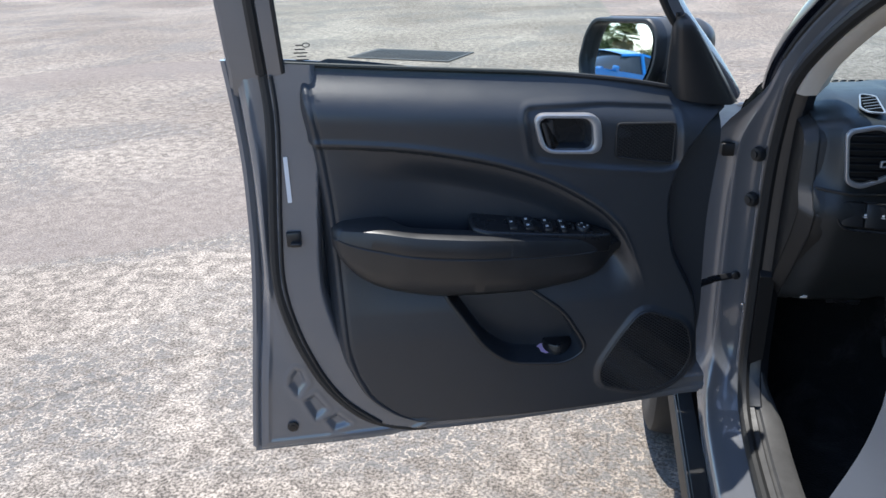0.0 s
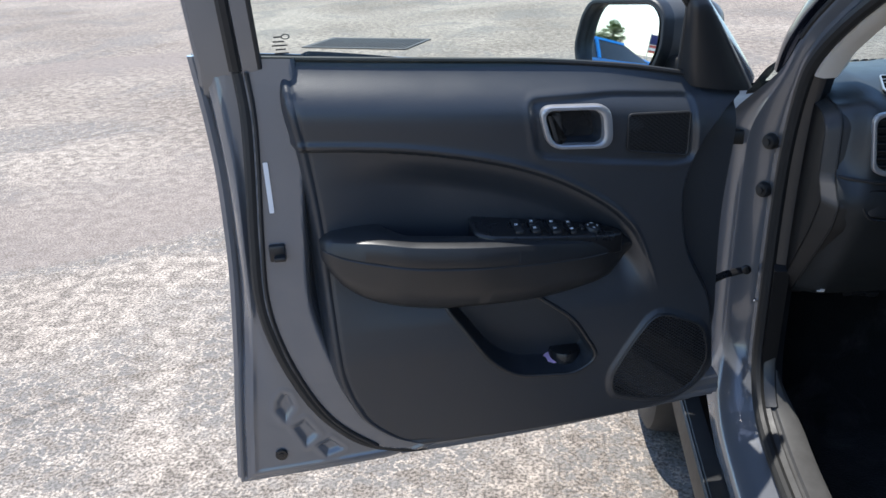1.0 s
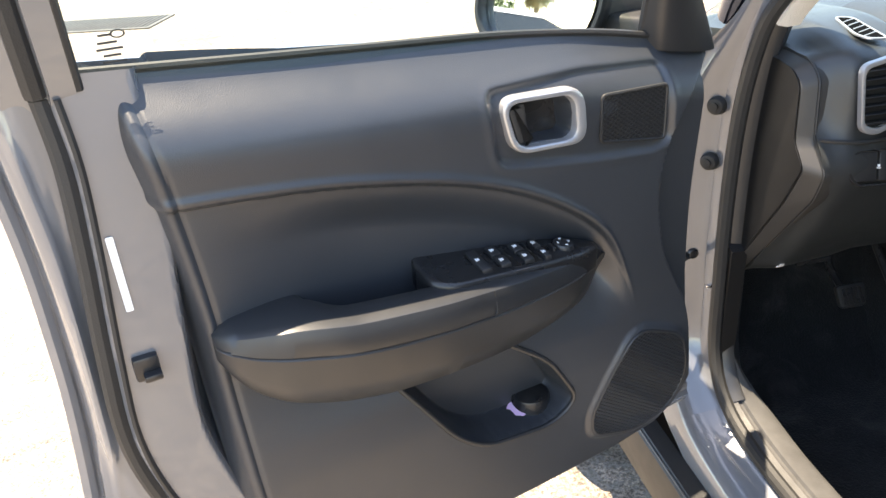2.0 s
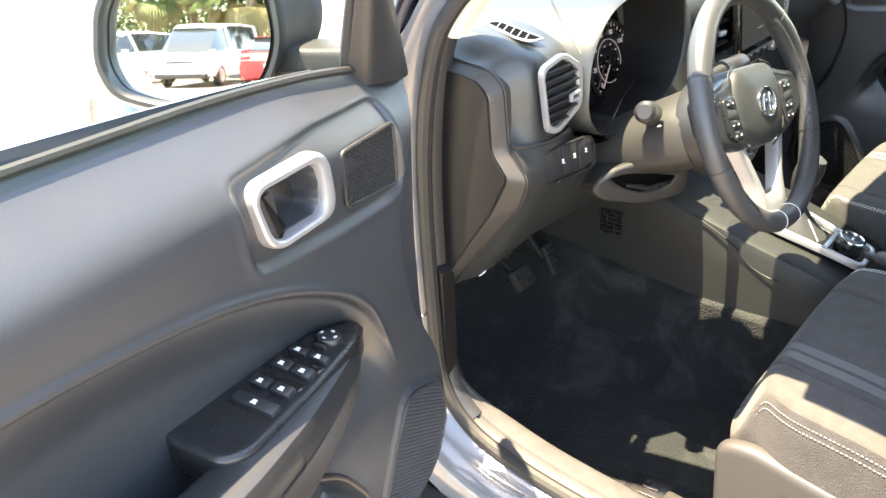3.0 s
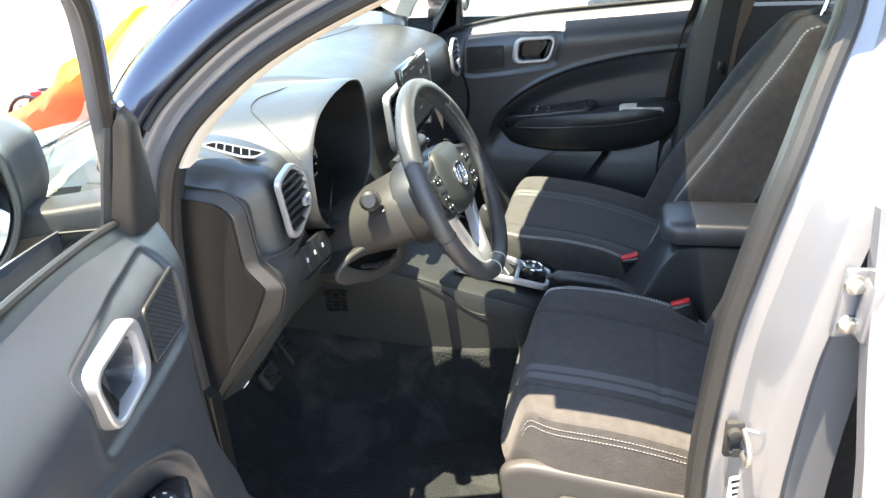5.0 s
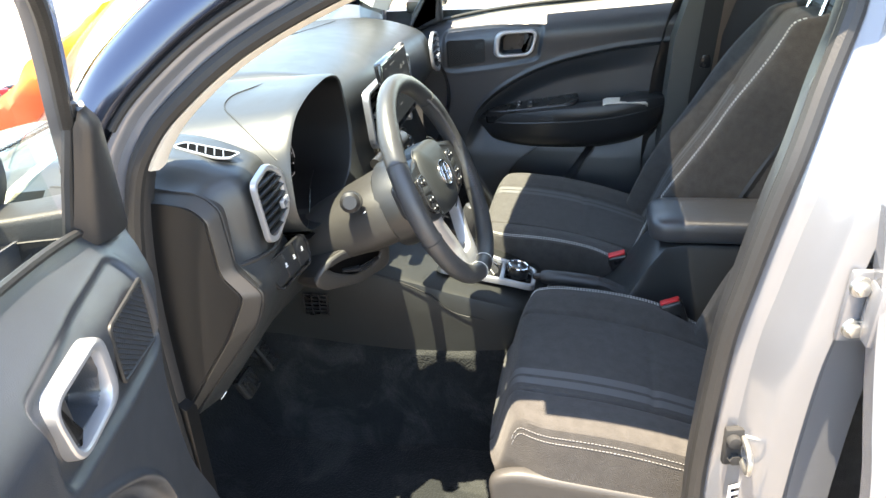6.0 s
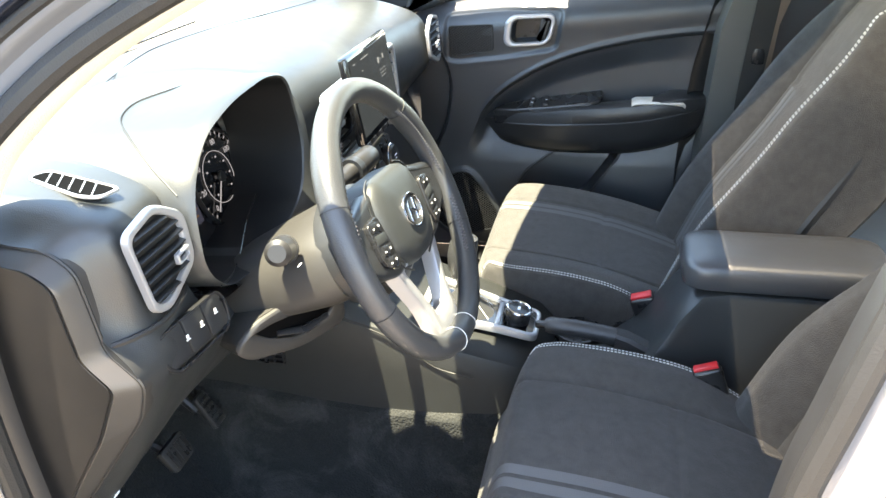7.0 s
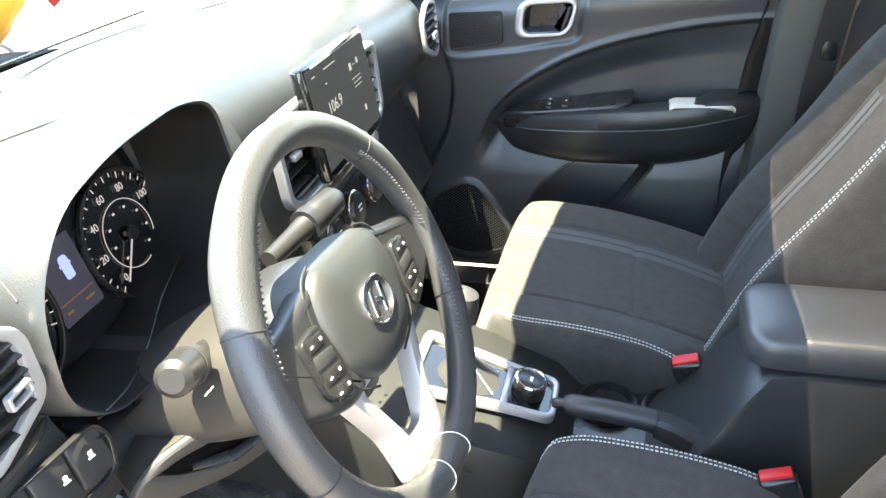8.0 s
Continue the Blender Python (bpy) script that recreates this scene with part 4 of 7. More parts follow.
part("mirror_arm", rings_mesh([arm_ring(0.085, -0.225, 1.212, 0.7), arm_ring(0.065, -0.18, 1.208, 0.85), arm_ring(0.050, -0.12, 1.206, 0.86), arm_ring(0.045, -0.06, 1.208, 0.95)]), RUBBER, door, "black mirror arm")
part("arm_seam", tube([dp(0.1, -0.17, 1.205), dp(0.086, -0.12, 1.205), dp(0.084, -0.07, 1.205)], 0.0018, 5), RUBBER, door)
paper = part("paper", sheet(lambda u, v: dp(0.312 + 0.115 * u + 0.02 * v, -0.066 + 0.052 * v - 0.018 * u + 0.004 * math.sin(7 * u), 0.672 + 0.006 * v + 0.022 * (1 - v) * (1 - u) + 0.003 * math.sin(9 * u + 3 * v)), 8, 4, 0.001), surface("pale_pink_paper", (0.78, 0.52, 0.76), 0.7), door, "crumpled pale paper in the door pocket")


# ---- ground ----
def concrete():
    """Weathered concrete: pale paste, worn grey aggregate in patches, a speckle of pale grit, faint stains."""
    m = bpy.data.materials.new("worn_concrete")
    m.use_nodes = True
    nt = m.node_tree
    b = nt.nodes["Principled BSDF"]
    b.inputs["Roughness"].default_value = 0.92
    b.inputs["Specular IOR Level"].default_value = 0.25
    co = nt.nodes.new("ShaderNodeTexCoord")

    def tex(scale, detail, rough=0.6, distort=0.0):
        n = node(nt, "ShaderNodeTexNoise", Scale=scale, Detail=detail, Roughness=rough, Distortion=distort)
        nt.links.new(co.outputs["Object"], n.inputs["Vector"])
        return n

    def ramp(src, p0, p1, c0, c1):
        r = nt.nodes.new("ShaderNodeValToRGB")
        r.color_ramp.elements[0].position, r.color_ramp.elements[1].position = p0, p1
        r.color_ramp.elements[0].color, r.color_ramp.elements[1].color = (*c0, 1), (*c1, 1)
        nt.links.new(src, r.inputs["Fac"])
        return r

    def mix(fac, a, b_, mode="MIX"):
        x = nt.nodes.new("ShaderNodeMix")
        x.data_type, x.blend_type = "RGBA", mode
        if isinstance(fac, float):
            x.inputs["Factor"].default_value = fac
        else:
            nt.links.new(fac, x.inputs["Factor"])
        nt.links.new(a, x.inputs["A"])
        nt.links.new(b_, x.inputs["B"])
        return x.outputs["Result"]

    one, zero = (1, 1, 1), (0, 0, 0)
    broad = tex(0.30, 3.0, 0.5, 0.6)
    patch = tex(0.85, 3.0, 0.55, 0.7)
    blotch = tex(14.0, 6.0, 0.72, 0.4)
    grit = tex(95.0, 3.0, 0.7)
    fine = tex(260.0, 2.0, 0.6)
    pale = ramp(broad.outputs["Fac"], 0.35, 0.66, (0.250, 0.217, 0.186), (0.392, 0.352, 0.308))
    # smooth grey remains of the old skin, broken by pale ragged veins
    cells = node(nt, "ShaderNodeTexVoronoi", Scale=15.0)
    cells.feature = "DISTANCE_TO_EDGE"
    bend = nt.nodes.new("ShaderNodeVectorMath")
    bend.operation = "MULTIPLY_ADD"
    bend.inputs[1].default_value = (0.16, 0.16, 0.16)
    nt.links.new(tex(16.0, 5.0, 0.7).outputs["Color"], bend.inputs[0])
    nt.links.new(co.outputs["Object"], bend.inputs[2])
    nt.links.new(bend.outputs[0], cells.inputs["Vector"])
    vein = ramp(cells.outputs["Distance"], 0.04, 0.12, zero, one)
    skin = ramp(patch.outputs["Fac"], 0.50, 0.60, zero, one)
    ragged = ramp(blotch.outputs["Fac"], 0.40, 0.50, zero, one)
    left = mix(1.0, mix(1.0, skin.outputs["Color"], vein.outputs["Color"], "MULTIPLY"), ragged.outputs["Color"], "MULTIPLY")
    grey = ramp(fine.outputs["Fac"], 0.3, 0.7, (0.150, 0.140, 0.128), (0.235, 0.221, 0.203))
    chip = ramp(blotch.outputs["Fac"], 0.42, 0.58, (0.56, 0.55, 0.54), (1.20, 1.18, 1.15))
    rough_part = mix(0.9, pale.outputs["Color"], chip.outputs["Color"], "MULTIPLY")
    speck = ramp(grit.outputs["Fac"], 0.41, 0.58, (0.36, 0.345, 0.33), (1.42, 1.38, 1.33))
    rough_part = mix(0.9, rough_part, speck.outputs["Color"], "MULTIPLY")
    worn = mix(0.45, grey.outputs["Color"], speck.outputs["Color"], "MULTIPLY")
    base = mix(left, rough_part, worn)
    # a smoother brown field behind the yard's curved joint
    sep = nt.nodes.new("ShaderNodeVectorMath")
    sep.operation = "DISTANCE"
    sep.inputs[1].default_value = (-5.32, 4.76, 0.0)
    sway = nt.nodes.new("ShaderNodeVectorMath")
    sway.operation = "MULTIPLY_ADD"
    sway.inputs[1].default_value = (0.16, 0.16, 0.0)
    nt.links.new(tex(3.0, 4.0).outputs["Color"], sway.inputs[0])
    nt.links.new(co.outputs["Object"], sway.inputs[2])
    nt.links.new(sway.outputs[0], sep.inputs[0])
    field = node(nt, "ShaderNodeMapRange", From_Min=3.61, From_Max=3.55)
    fade = node(nt, "ShaderNodeMapRange", From_Min=1.6, From_Max=2.9)
    for q in (field, fade):
        nt.links.new(sep.outputs["Value"], q.inputs["Value"])
    both = nt.nodes.new("ShaderNodeMath")
    both.operation = "MULTIPLY"
    nt.links.new(field.outputs["Result"], both.inputs[0])
    nt.links.new(fade.outputs["Result"], both.inputs[1])
    brown = ramp(blotch.outputs["Fac"], 0.3, 0.7, (0.205, 0.172, 0.148), (0.300, 0.258, 0.225))
    part_way = nt.nodes.new("ShaderNodeMath")
    part_way.operation = "MULTIPLY"
    part_way.inputs[1].default_value = 0.8
    nt.links.new(both.outputs[0], part_way.inputs[0])
    base = mix(part_way.outputs[0], base, mix(0.5, brown.outputs["Color"], speck.outputs["Color"], "MULTIPLY"))
    # hair cracks
    vor = node(nt, "ShaderNodeTexVoronoi", Scale=0.22)
    vor.feature = "DISTANCE_TO_EDGE"
    warp = nt.nodes.new("ShaderNodeVectorMath")
    warp.operation = "MULTIPLY_ADD"
    warp.inputs[1].default_value = (0.5, 0.5, 0.5)
    nt.links.new(tex(1.6, 5.0).outputs["Color"], warp.inputs[0])
    nt.links.new(co.outputs["Object"], warp.inputs[2])
    nt.links.new(warp.outputs[0], vor.inputs["Vector"])
    crack = ramp(vor.outputs["Distance"], 0.0, 0.003, (0.70, 0.68, 0.66), one)
    base = mix(1.0, base, crack.outputs["Color"], "MULTIPLY")
    nt.links.new(base, b.inputs["Base Color"])
    bump = node(nt, "ShaderNodeBump", Strength=0.55, Distance=0.006)
    nt.links.new(blotch.outputs["Fac"], bump.inputs["Height"])
    bump2 = node(nt, "ShaderNodeBump", Strength=1.0, Distance=0.006)
    nt.links.new(grit.outputs["Fac"], bump2.inputs["Height"])
    nt.links.new(bump.outputs["Normal"], bump2.inputs["Normal"])
    nt.links.new(bump2.outputs["Normal"], b.inputs["Normal"])
    return m


CONCRETE = concrete()
bm = bmesh.new()
bmesh.ops.create_grid(bm, x_segments=8, y_segments=8, size=600)
alone("ground", bm, CONCRETE, "worn pale concrete yard with dark weathered patches", "concrete ground", kind="structure")
# iron drain grate let into the concrete
grate = thing("drain_grate", (-3.5, 8.6, 0), "dark iron drain grate set in the concrete", "drain grate")
GR = pose(-3.55, 8.55, 0.006, 0, 0, -14)
part("rim", ring_plate([(-0.75, -0.42), (0.75, -0.42), (0.75, 0.42), (-0.75, 0.42)], [(-0.69, -0.36), (0.69, -0.36), (0.69, 0.36), (-0.69, 0.36)], 0.012, GR), IRON, grate)
part("pit", rbox(1.38, 0.72, 0.004, 0, GR @ pose(0, 0, -0.002)), IRON_DARK, grate)
for q in range(23):
    part("bar", rbox(0.028, 0.72, 0.014, 0.002, GR @ pose(-0.66 + 0.06 * q, 0, 0.006)), IRON, grate)


# ---- closed passenger door ----
def pp(s, d, z):
    """A place on the passenger door: along from its hinge, towards the cabin, height."""
    return Vector((0.712 - d, -0.150 - s, z - 0.068))


def pp_m(s, d, z):
    return axes(pp(s, d, z), Vector((0, 1, 0)), UP, Vector((-1, 0, 0)))


pdoor = part("passenger_door", sheet(lambda u, v: (0.80 + 0.075 * math.sin(math.pi * (0.1 + 0.8 * v)), 0.06 - 1.06 * u, 0.42 + 0.76 * v), 10, 16, 0.03), PAINT, car, "closed passenger door with black plastic trim")
moulded_trim(pp, pp_m, Vector((0, -1, 0)), Vector((-1, 0, 0)), pdoor, False)
# pale strip paints in the brightly lit top of the door pull
part("pull_lit_strip", rings_mesh([[(x0, y, z0 + h) for x0, h in ((0.641, 0.0), (0.648, 0.003), (0.690, 0.005), (0.700, 0.002), (0.690, -0.010), (0.655, -0.012))] for y, z0 in ((-0.725, 0.917), (-0.735, 0.922), (-0.80, 0.924), (-0.845, 0.923), (-0.852, 0.918))]), HEADLINER, pdoor, "pale strip on the door pull, its brightness put into the colour")
part("mirror_cover", prism(rounded([(0.0, 0.0), (0.108, -0.03), (0.092, 0.028), (0.012, 0.148), (0.0, 0.152)], 0.012), 0.03, 0.012, pp_m(0.100, -0.03, 1.216), 3), PLASTIC, pdoor, "black triangular mirror base cover")
pm = part("mirror_housing", rings_mesh([[Vector((0.90 + 0.11 * k * math.cos(a), y, 1.24 + 0.075 * k * math.sin(a))) for a in (2 * math.pi * i / 28 for i in range(28))] for k, y in ((0.9, -0.225), (1.0, -0.215), (1.0, -0.17), (0.8, -0.12), (0.4, -0.10))]), PAINT, pdoor, "grey passenger wing mirror")
part("mirror_glass", rings_mesh([[Vector((0.90 + 0.098 * math.cos(a), y, 1.24 + 0.066 * math.sin(a))) for a in (2 * math.pi * i / 28 for i in range(28))] for y in (-0.229, -0.224)]), MIRROR, pm)
part("mirror_arm", rbox(0.10, 0.05, 0.04, 0.01, pose(0.79, -0.16, 1.19)), PLASTIC, pm)

# kick panel and hinge pillar on the passenger's side
part("kick_panel", rbox(0.05, 0.66, 0.76, 0.015, pose(0.702, 0.19, 0.70)), PLASTIC_DASH, car)
part("front_pillar", rbox(0.06, 0.30, 0.95, 0.02, pose(0.755, 0.08, 0.78)), PAINT, car)


# ---- dashboard ----
dash = thing("dashboard", (0, 0.2, 0.75), "grey and black moulded plastic dashboard", "dashboard")
DASH = {
    -0.650: [(0.34, 1.10), (0.2, 1.142), (0.05, 1.160), (-0.05, 1.162), (-0.10, 1.158), (-0.148, 1.145), (-0.172, 1.06), (-0.208, 0.992), (-0.150, 0.89), (-0.086, 0.80), (-0.035, 0.742), (0.10, 0.738)],
    -0.60: [(0.36, 1.11), (0.2, 1.165), (0.05, 1.188), (-0.06, 1.192), (-0.14, 1.178), (-0.19, 1.15), (-0.200, 1.05), (-0.215, 0.985), (-0.17, 0.89), (-0.11, 0.80), (-0.05, 0.745), (0.10, 0.74)],
    -0.50: [(0.38, 1.115), (0.2, 1.17), (0.05, 1.19), (-0.06, 1.192), (-0.14, 1.172), (-0.18, 1.14), (-0.185, 1.04), (-0.205, 0.98), (-0.17, 0.89), (-0.11, 0.81), (-0.05, 0.75), (0.10, 0.74)],
    -0.45: [(0.38, 1.12), (0.2, 1.175), (0.05, 1.175), (-0.0, 1.165), (-0.03, 1.14), (-0.04, 1.10), (-0.06, 1.00), (-0.19, 0.955), (-0.17, 0.89), (-0.11, 0.81), (-0.05, 0.76), (0.10, 0.74)],
    -0.20: [(0.40, 1.12), (0.2, 1.18), (0.05, 1.175), (-0.0, 1.165), (-0.03, 1.14), (-0.04, 1.10), (-0.06, 1.00), (-0.19, 0.955), (-0.18, 0.89), (-0.14, 0.82), (-0.08, 0.77), (0.10, 0.74)],
    -0.12: [(0.40, 1.12), (0.2, 1.18), (0.05, 1.20), (-0.08, 1.20), (-0.16, 1.185), (-0.20, 1.14), (-0.21, 1.04), (-0.225, 0.95), (-0.22, 0.89), (-0.19, 0.82), (-0.12, 0.76), (0.10, 0.74)],
    0.05: [(0.40, 1.12), (0.2, 1.18), (0.05, 1.20), (-0.08, 1.20), (-0.17, 1.18), (-0.21, 1.14), (-0.22, 1.04), (-0.215, 0.95), (-0.20, 0.88), (-0.18, 0.82), (-0.12, 0.76), (0.10, 0.74)],
    0.20: [(0.40, 1.12), (0.2, 1.18), (0.05, 1.20), (-0.08, 1.195), (-0.16, 1.175), (-0.20, 1.13), (-0.205, 1.04), (-0.17, 0.96), (-0.14, 0.88), (-0.10, 0.80), (-0.05, 0.76), (0.10, 0.74)],
    0.60: [(0.36, 1.11), (0.2, 1.165), (0.05, 1.185), (-0.06, 1.185), (-0.16, 1.165), (-0.22, 1.13), (-0.235, 1.04), (-0.17, 0.96), (-0.12, 0.88), (-0.10, 0.80), (-0.05, 0.745), (0.10, 0.74)],
    0.67: [(0.34, 1.10), (0.2, 1.135), (0.05, 1.155), (-0.05, 1.155), (-0.14, 1.14), (-0.19, 1.11), (-0.20, 1.04), (-0.15, 0.96), (-0.11, 0.88), (-0.09, 0.80), (-0.04, 0.745), (0.10, 0.74)],
}


def dash_section(x):
    keys = sorted(DASH)
    for a, b in zip(keys, keys[1:]):
        if x <= b + 1e-9:
            t = step(a, b, x)
            return [Vector((x, p[0] + (q[0] - p[0]) * t, p[1] + (q[1] - p[1]) * t)) for p, q in zip(DASH[a], DASH[b])]


rings = []
for i in range(121):
    x = -0.650 + 1.320 * i / 120
    rings.append(smooth_line(dash_section(x), 5))
part("dash_moulding", rings_mesh(rings), PLASTIC_DASH, dash, "dark grey grained dash moulding")

# end panel beside the door
end_o = rounded([(0.10, 1.160), (-0.085, 1.156), (-0.144, 1.151), (-0.167, 1.130), (-0.176, 1.034), (-0.212, 0.994), (-0.196, 0.946), (-0.035, 0.735), (0.10, 0.735)], 0.012)
end_i = rounded([(0.10, 1.150), (-0.096, 1.147), (-0.134, 1.141), (-0.157, 1.123), (-0.163, 1.034), (-0.193, 0.999), (-0.158, 0.928), (-0.053, 0.773), (0.10, 0.770)], 0.012)
border = [[(x, y, z) for y, z in o] for x, o in ((-0.625, end_o), (-0.649, end_o), (-0.652, [(y + 0.002, z) for y, z in end_o]), (-0.669, [(y - 0.0015, z) for y, z in end_i]), (-0.671, end_i), (-0.668, [(y + 0.003, z) for y, z in end_i]))]
part("end_panel_border", rings_mesh(border), PLASTIC_GREY, dash, "warm grey border of the end panel")
EM = axes((-0.6685, 0, 0), Vector((0, 1, 0)), UP, Vector((-1, 0, 0)))
part("end_panel", prism([(y + 0.005, z) for y, z in end_i], 0.0025, 0.0012, EM), NEAR_BLACK, dash)
part("panel_gap", tube([(-0.6485, y - 0.001, z) for y, z in end_o[3:-9]], 0.0022, 6), RUBBER, dash)
part("dash_gap", tube(smooth_line([(-0.646, -0.182, 1.040), (-0.62, -0.199, 1.039), (-0.58, -0.2075, 1.036), (-0.52, -0.196, 1.034), (-0.485, -0.170, 1.028)], 5), 0.0035, 6), RUBBER, dash)
part("bonnet_symbol", join(rbox(0.014, 0.002, 0.006, 0.001, pose(-0.606, -0.0845, 0.7650, 40)), rbox(0.008, 0.002, 0.003, 0.0, pose(-0.604, -0.0875, 0.7695, 40))), WHITE_INK, dash)
part("bonnet_lever", rbox(0.07, 0.02, 0.016, 0.005, pose(-0.52, -0.055, 0.752, 30)), PLASTIC_SMOOTH, dash)

# instruments
hood_o = rounded([(-0.170, -0.015), (-0.157, 0.075), (-0.105, 0.130), (-0.02, 0.150), (0.090, 0.154), (0.152, 0.138), (0.166, 0.03), (0.13, -0.035), (0.0, -0.075), (-0.13, -0.06)], 0.05, 7)
HX = pose(-0.335, -0.222, 1.070, 90 - 4)


def hood_ring(k, dy, dz, dw=0.0):
    return [HX @ Vector((x * k, y * (k if y > 0 else 1) + dz, -dy)) for x, y in hood_o]


def hood_ring_top(grow, back):
    out = []
    for x, y in hood_o:
        f = step(-0.02, 0.06, y)
        out.append(HX @ Vector((x * (1 + grow), y + grow * 0.14 * f - back * 0.10 * f, -back)))
    return out


# the hood's inner side has a much darker material than its outside
part("hood_inside", rings_mesh([hood_ring(0.985, 0.125, 0.0), hood_ring(0.985, 0.012, 0.0), hood_ring(0.99, 0.003, 0.0)], caps=False), NEAR_BLACK, dash, "black inner side of the instrument hood")
part("instrument_hood", rings_mesh([hood_ring(0.99, 0.003, 0.0), hood_ring(1.005, 0.0, 0.0), hood_ring_top(0.03, 0.006), hood_ring_top(0.05, 0.03), hood_ring_top(0.09, 0.09), hood_ring_top(0.16, 0.19), hood_ring_top(0.22, 0.27)], caps=False), PLASTIC_DASH, dash, "hood over the instruments")
IM = pose(-0.335, -0.098, 1.062, 90 - 14)
part("instrument_face", prism([(x * 0.99, y * 1.0) for x, y in hood_o], 0.004, 0, IM @ pose(0, 0, -0.004)), GLOSS_BLACK, dash)
lens_line = smooth_line([(-0.482, -0.222, 1.022), (-0.42, -0.205, 1.004), (-0.36, -0.185, 1.000), (-0.29, -0.165, 1.018), (-0.22, -0.15, 1.03)], 6)
part("lens_rim", tube(lens_line, 0.0012, 6), PLASTIC_SMOOTH, dash)
lens_low = smooth_line([(-0.490, -0.224, 1.010), (-0.42, -0.215, 0.992), (-0.335, -0.20, 0.985), (-0.25, -0.19, 1.0), (-0.19, -0.20, 1.03)], 6)
part("instrument_shelf", rings_mesh([[p + Vector((0, 0, -0.004)) for p in lens_low], [p + Vector((0, 0.06, 0.006)) for p in lens_low], [p + Vector((0, 0.13, 0.002)) for p in lens_low]], closed=False, caps=False), PLASTIC_SMOOTH, dash)


DIAL_INK = glow("lit_dial_ink", (0.75, 0.8, 1.0), 0.04)


def lettering(text, size, m, mat, parent, name="lettering"):
    """Words as a thin mesh, x to the right and y up in the pose m."""
    cu = bpy.data.curves.new("tmp", "FONT")
    cu.body, cu.size, cu.extrude, cu.align_x, cu.align_y = text, size, 0.0002, "CENTER", "CENTER"
    tmp = new("tmp", cu)
    me = bpy.data.meshes.new_from_object(tmp.evaluated_get(bpy.context.evaluated_depsgraph_get()))
    bpy.data.objects.remove(tmp)
    bm = bmesh.new()
    bm.from_mesh(me)
    bpy.data.meshes.remove(me)
    bm.transform(m)
    return part(name, bm, mat, parent)


def dial(cx, r, ticks, start, end, needle):
    c = IM @ pose(cx, 0.0, 0.002)
    ring = [(math.cos(a), math.sin(a)) for a in (2 * math.pi * i / 48 for i in range(48))]
    d = part("dial", ring_plate([(r * 1.06 * x, r * 1.06 * y) for x, y in ring], [(r * 0.99 * x, r * 0.99 * y) for x, y in ring], 0.006, c), PLASTIC_SMOOTH, dash, "round dial with white marks")
    marks = []
    for i in range(ticks):
        a = radians(start + (end - start) * i / (ticks - 1))
        big = i % 2 == 0
        rr = r * (0.93 if big else 0.95)
        marks.append(rbox(r * (0.10 if big else 0.06), 0.0012, 0.0006, 0, c @ pose(rr * math.cos(a), rr * math.sin(a), 0.001, 0, 0, math.degrees(a))))
        if big:
            if i % 4 == 0:
                marks.append(rbox(r * 0.05, r * 0.035, 0.0006, 0, c @ pose(r * 0.42 * math.cos(a), r * 0.42 * math.sin(a), 0.001)))
    part("dial_marks", join(*marks), DIAL_INK, d)
    part("dial_ring", ring_plate([(r * 0.56 * x, r * 0.56 * y) for x, y in ring], [(r * 0.548 * x, r * 0.548 * y) for x, y in ring], 0.0008, c), DIAL_INK, d)
    a = radians(needle)
    part("needle", join(rbox(r * 0.80, 0.0014, 0.0012, 0, c @ pose(r * 0.40 * math.cos(a), r * 0.40 * math.sin(a), 0.004, 0, 0, needle)), cyl(0.003, 0.003, 0.005, c @ pose(0, 0, 0.004), 16)), DIAL_INK, d, "white needle")
    part("needle_hub", cyl(0.009, 0.008, 0.005, c @ pose(0, 0, 0.005), 20, 0.001), PLASTIC_SMOOTH, d)
    for i in range(0, ticks, 4):
        a = radians(start + (end - start) * i / (ticks - 1))
        lettering(str(i * 5) if ticks == 29 else str(i // 4), r * 0.17, c @ pose(r * 0.73 * math.cos(a), r * 0.73 * math.sin(a), 0.0012), DIAL_INK, d, "figure")
    return c


SCREEN_BLUE = glow("lit_blue", (0.2, 0.3, 1.0), 0.12)
ORANGE_INK = glow("lit_orange", (0.9, 0.5, 0.2), 0.012)
dial(0.102, 0.073, 29, 225, -45, 228)
tc = dial(-0.112, 0.073, 25, 225, -20, 225)
part("red_zone", join(*[rbox(0.004, 0.0026, 0.0008, 0, tc @ pose(0.055 * math.cos(radians(a)), 0.055 * math.sin(radians(a)), 0.002, 0, 0, a)) for a in range(-44, 10, 5)]), RED, dash)
part("trip_display", rbox(0.060, 0.085, 0.002, 0.001, IM @ pose(-0.006, 0.004, 0.0015)), glow("dim_display", (0.022, 0.025, 0.045), 0.12), dash, "small lit trip display")
part("display_figure", join(prism(rounded([(-0.006, -0.012), (0.006, -0.012), (0.0065, 0.010), (0.004, 0.014), (-0.004, 0.014), (-0.0065, 0.010)], 0.003), 0.0006, 0, IM @ pose(0, 0.014, 0.0028)), rbox(0.016, 0.003, 0.0005, 0.0, IM @ pose(0, 0.018, 0.003))), SCREEN_BLUE, dash)
part("display_line", join(rbox(0.050, 0.0009, 0.0008, 0, IM @ pose(-0.006, -0.016, 0.003)), rbox(0.014, 0.0022, 0.0008, 0, IM @ pose(0.008, -0.026, 0.003)), rbox(0.009, 0.0022, 0.0008, 0, IM @ pose(-0.024, -0.026, 0.003))), ORANGE_INK, dash)

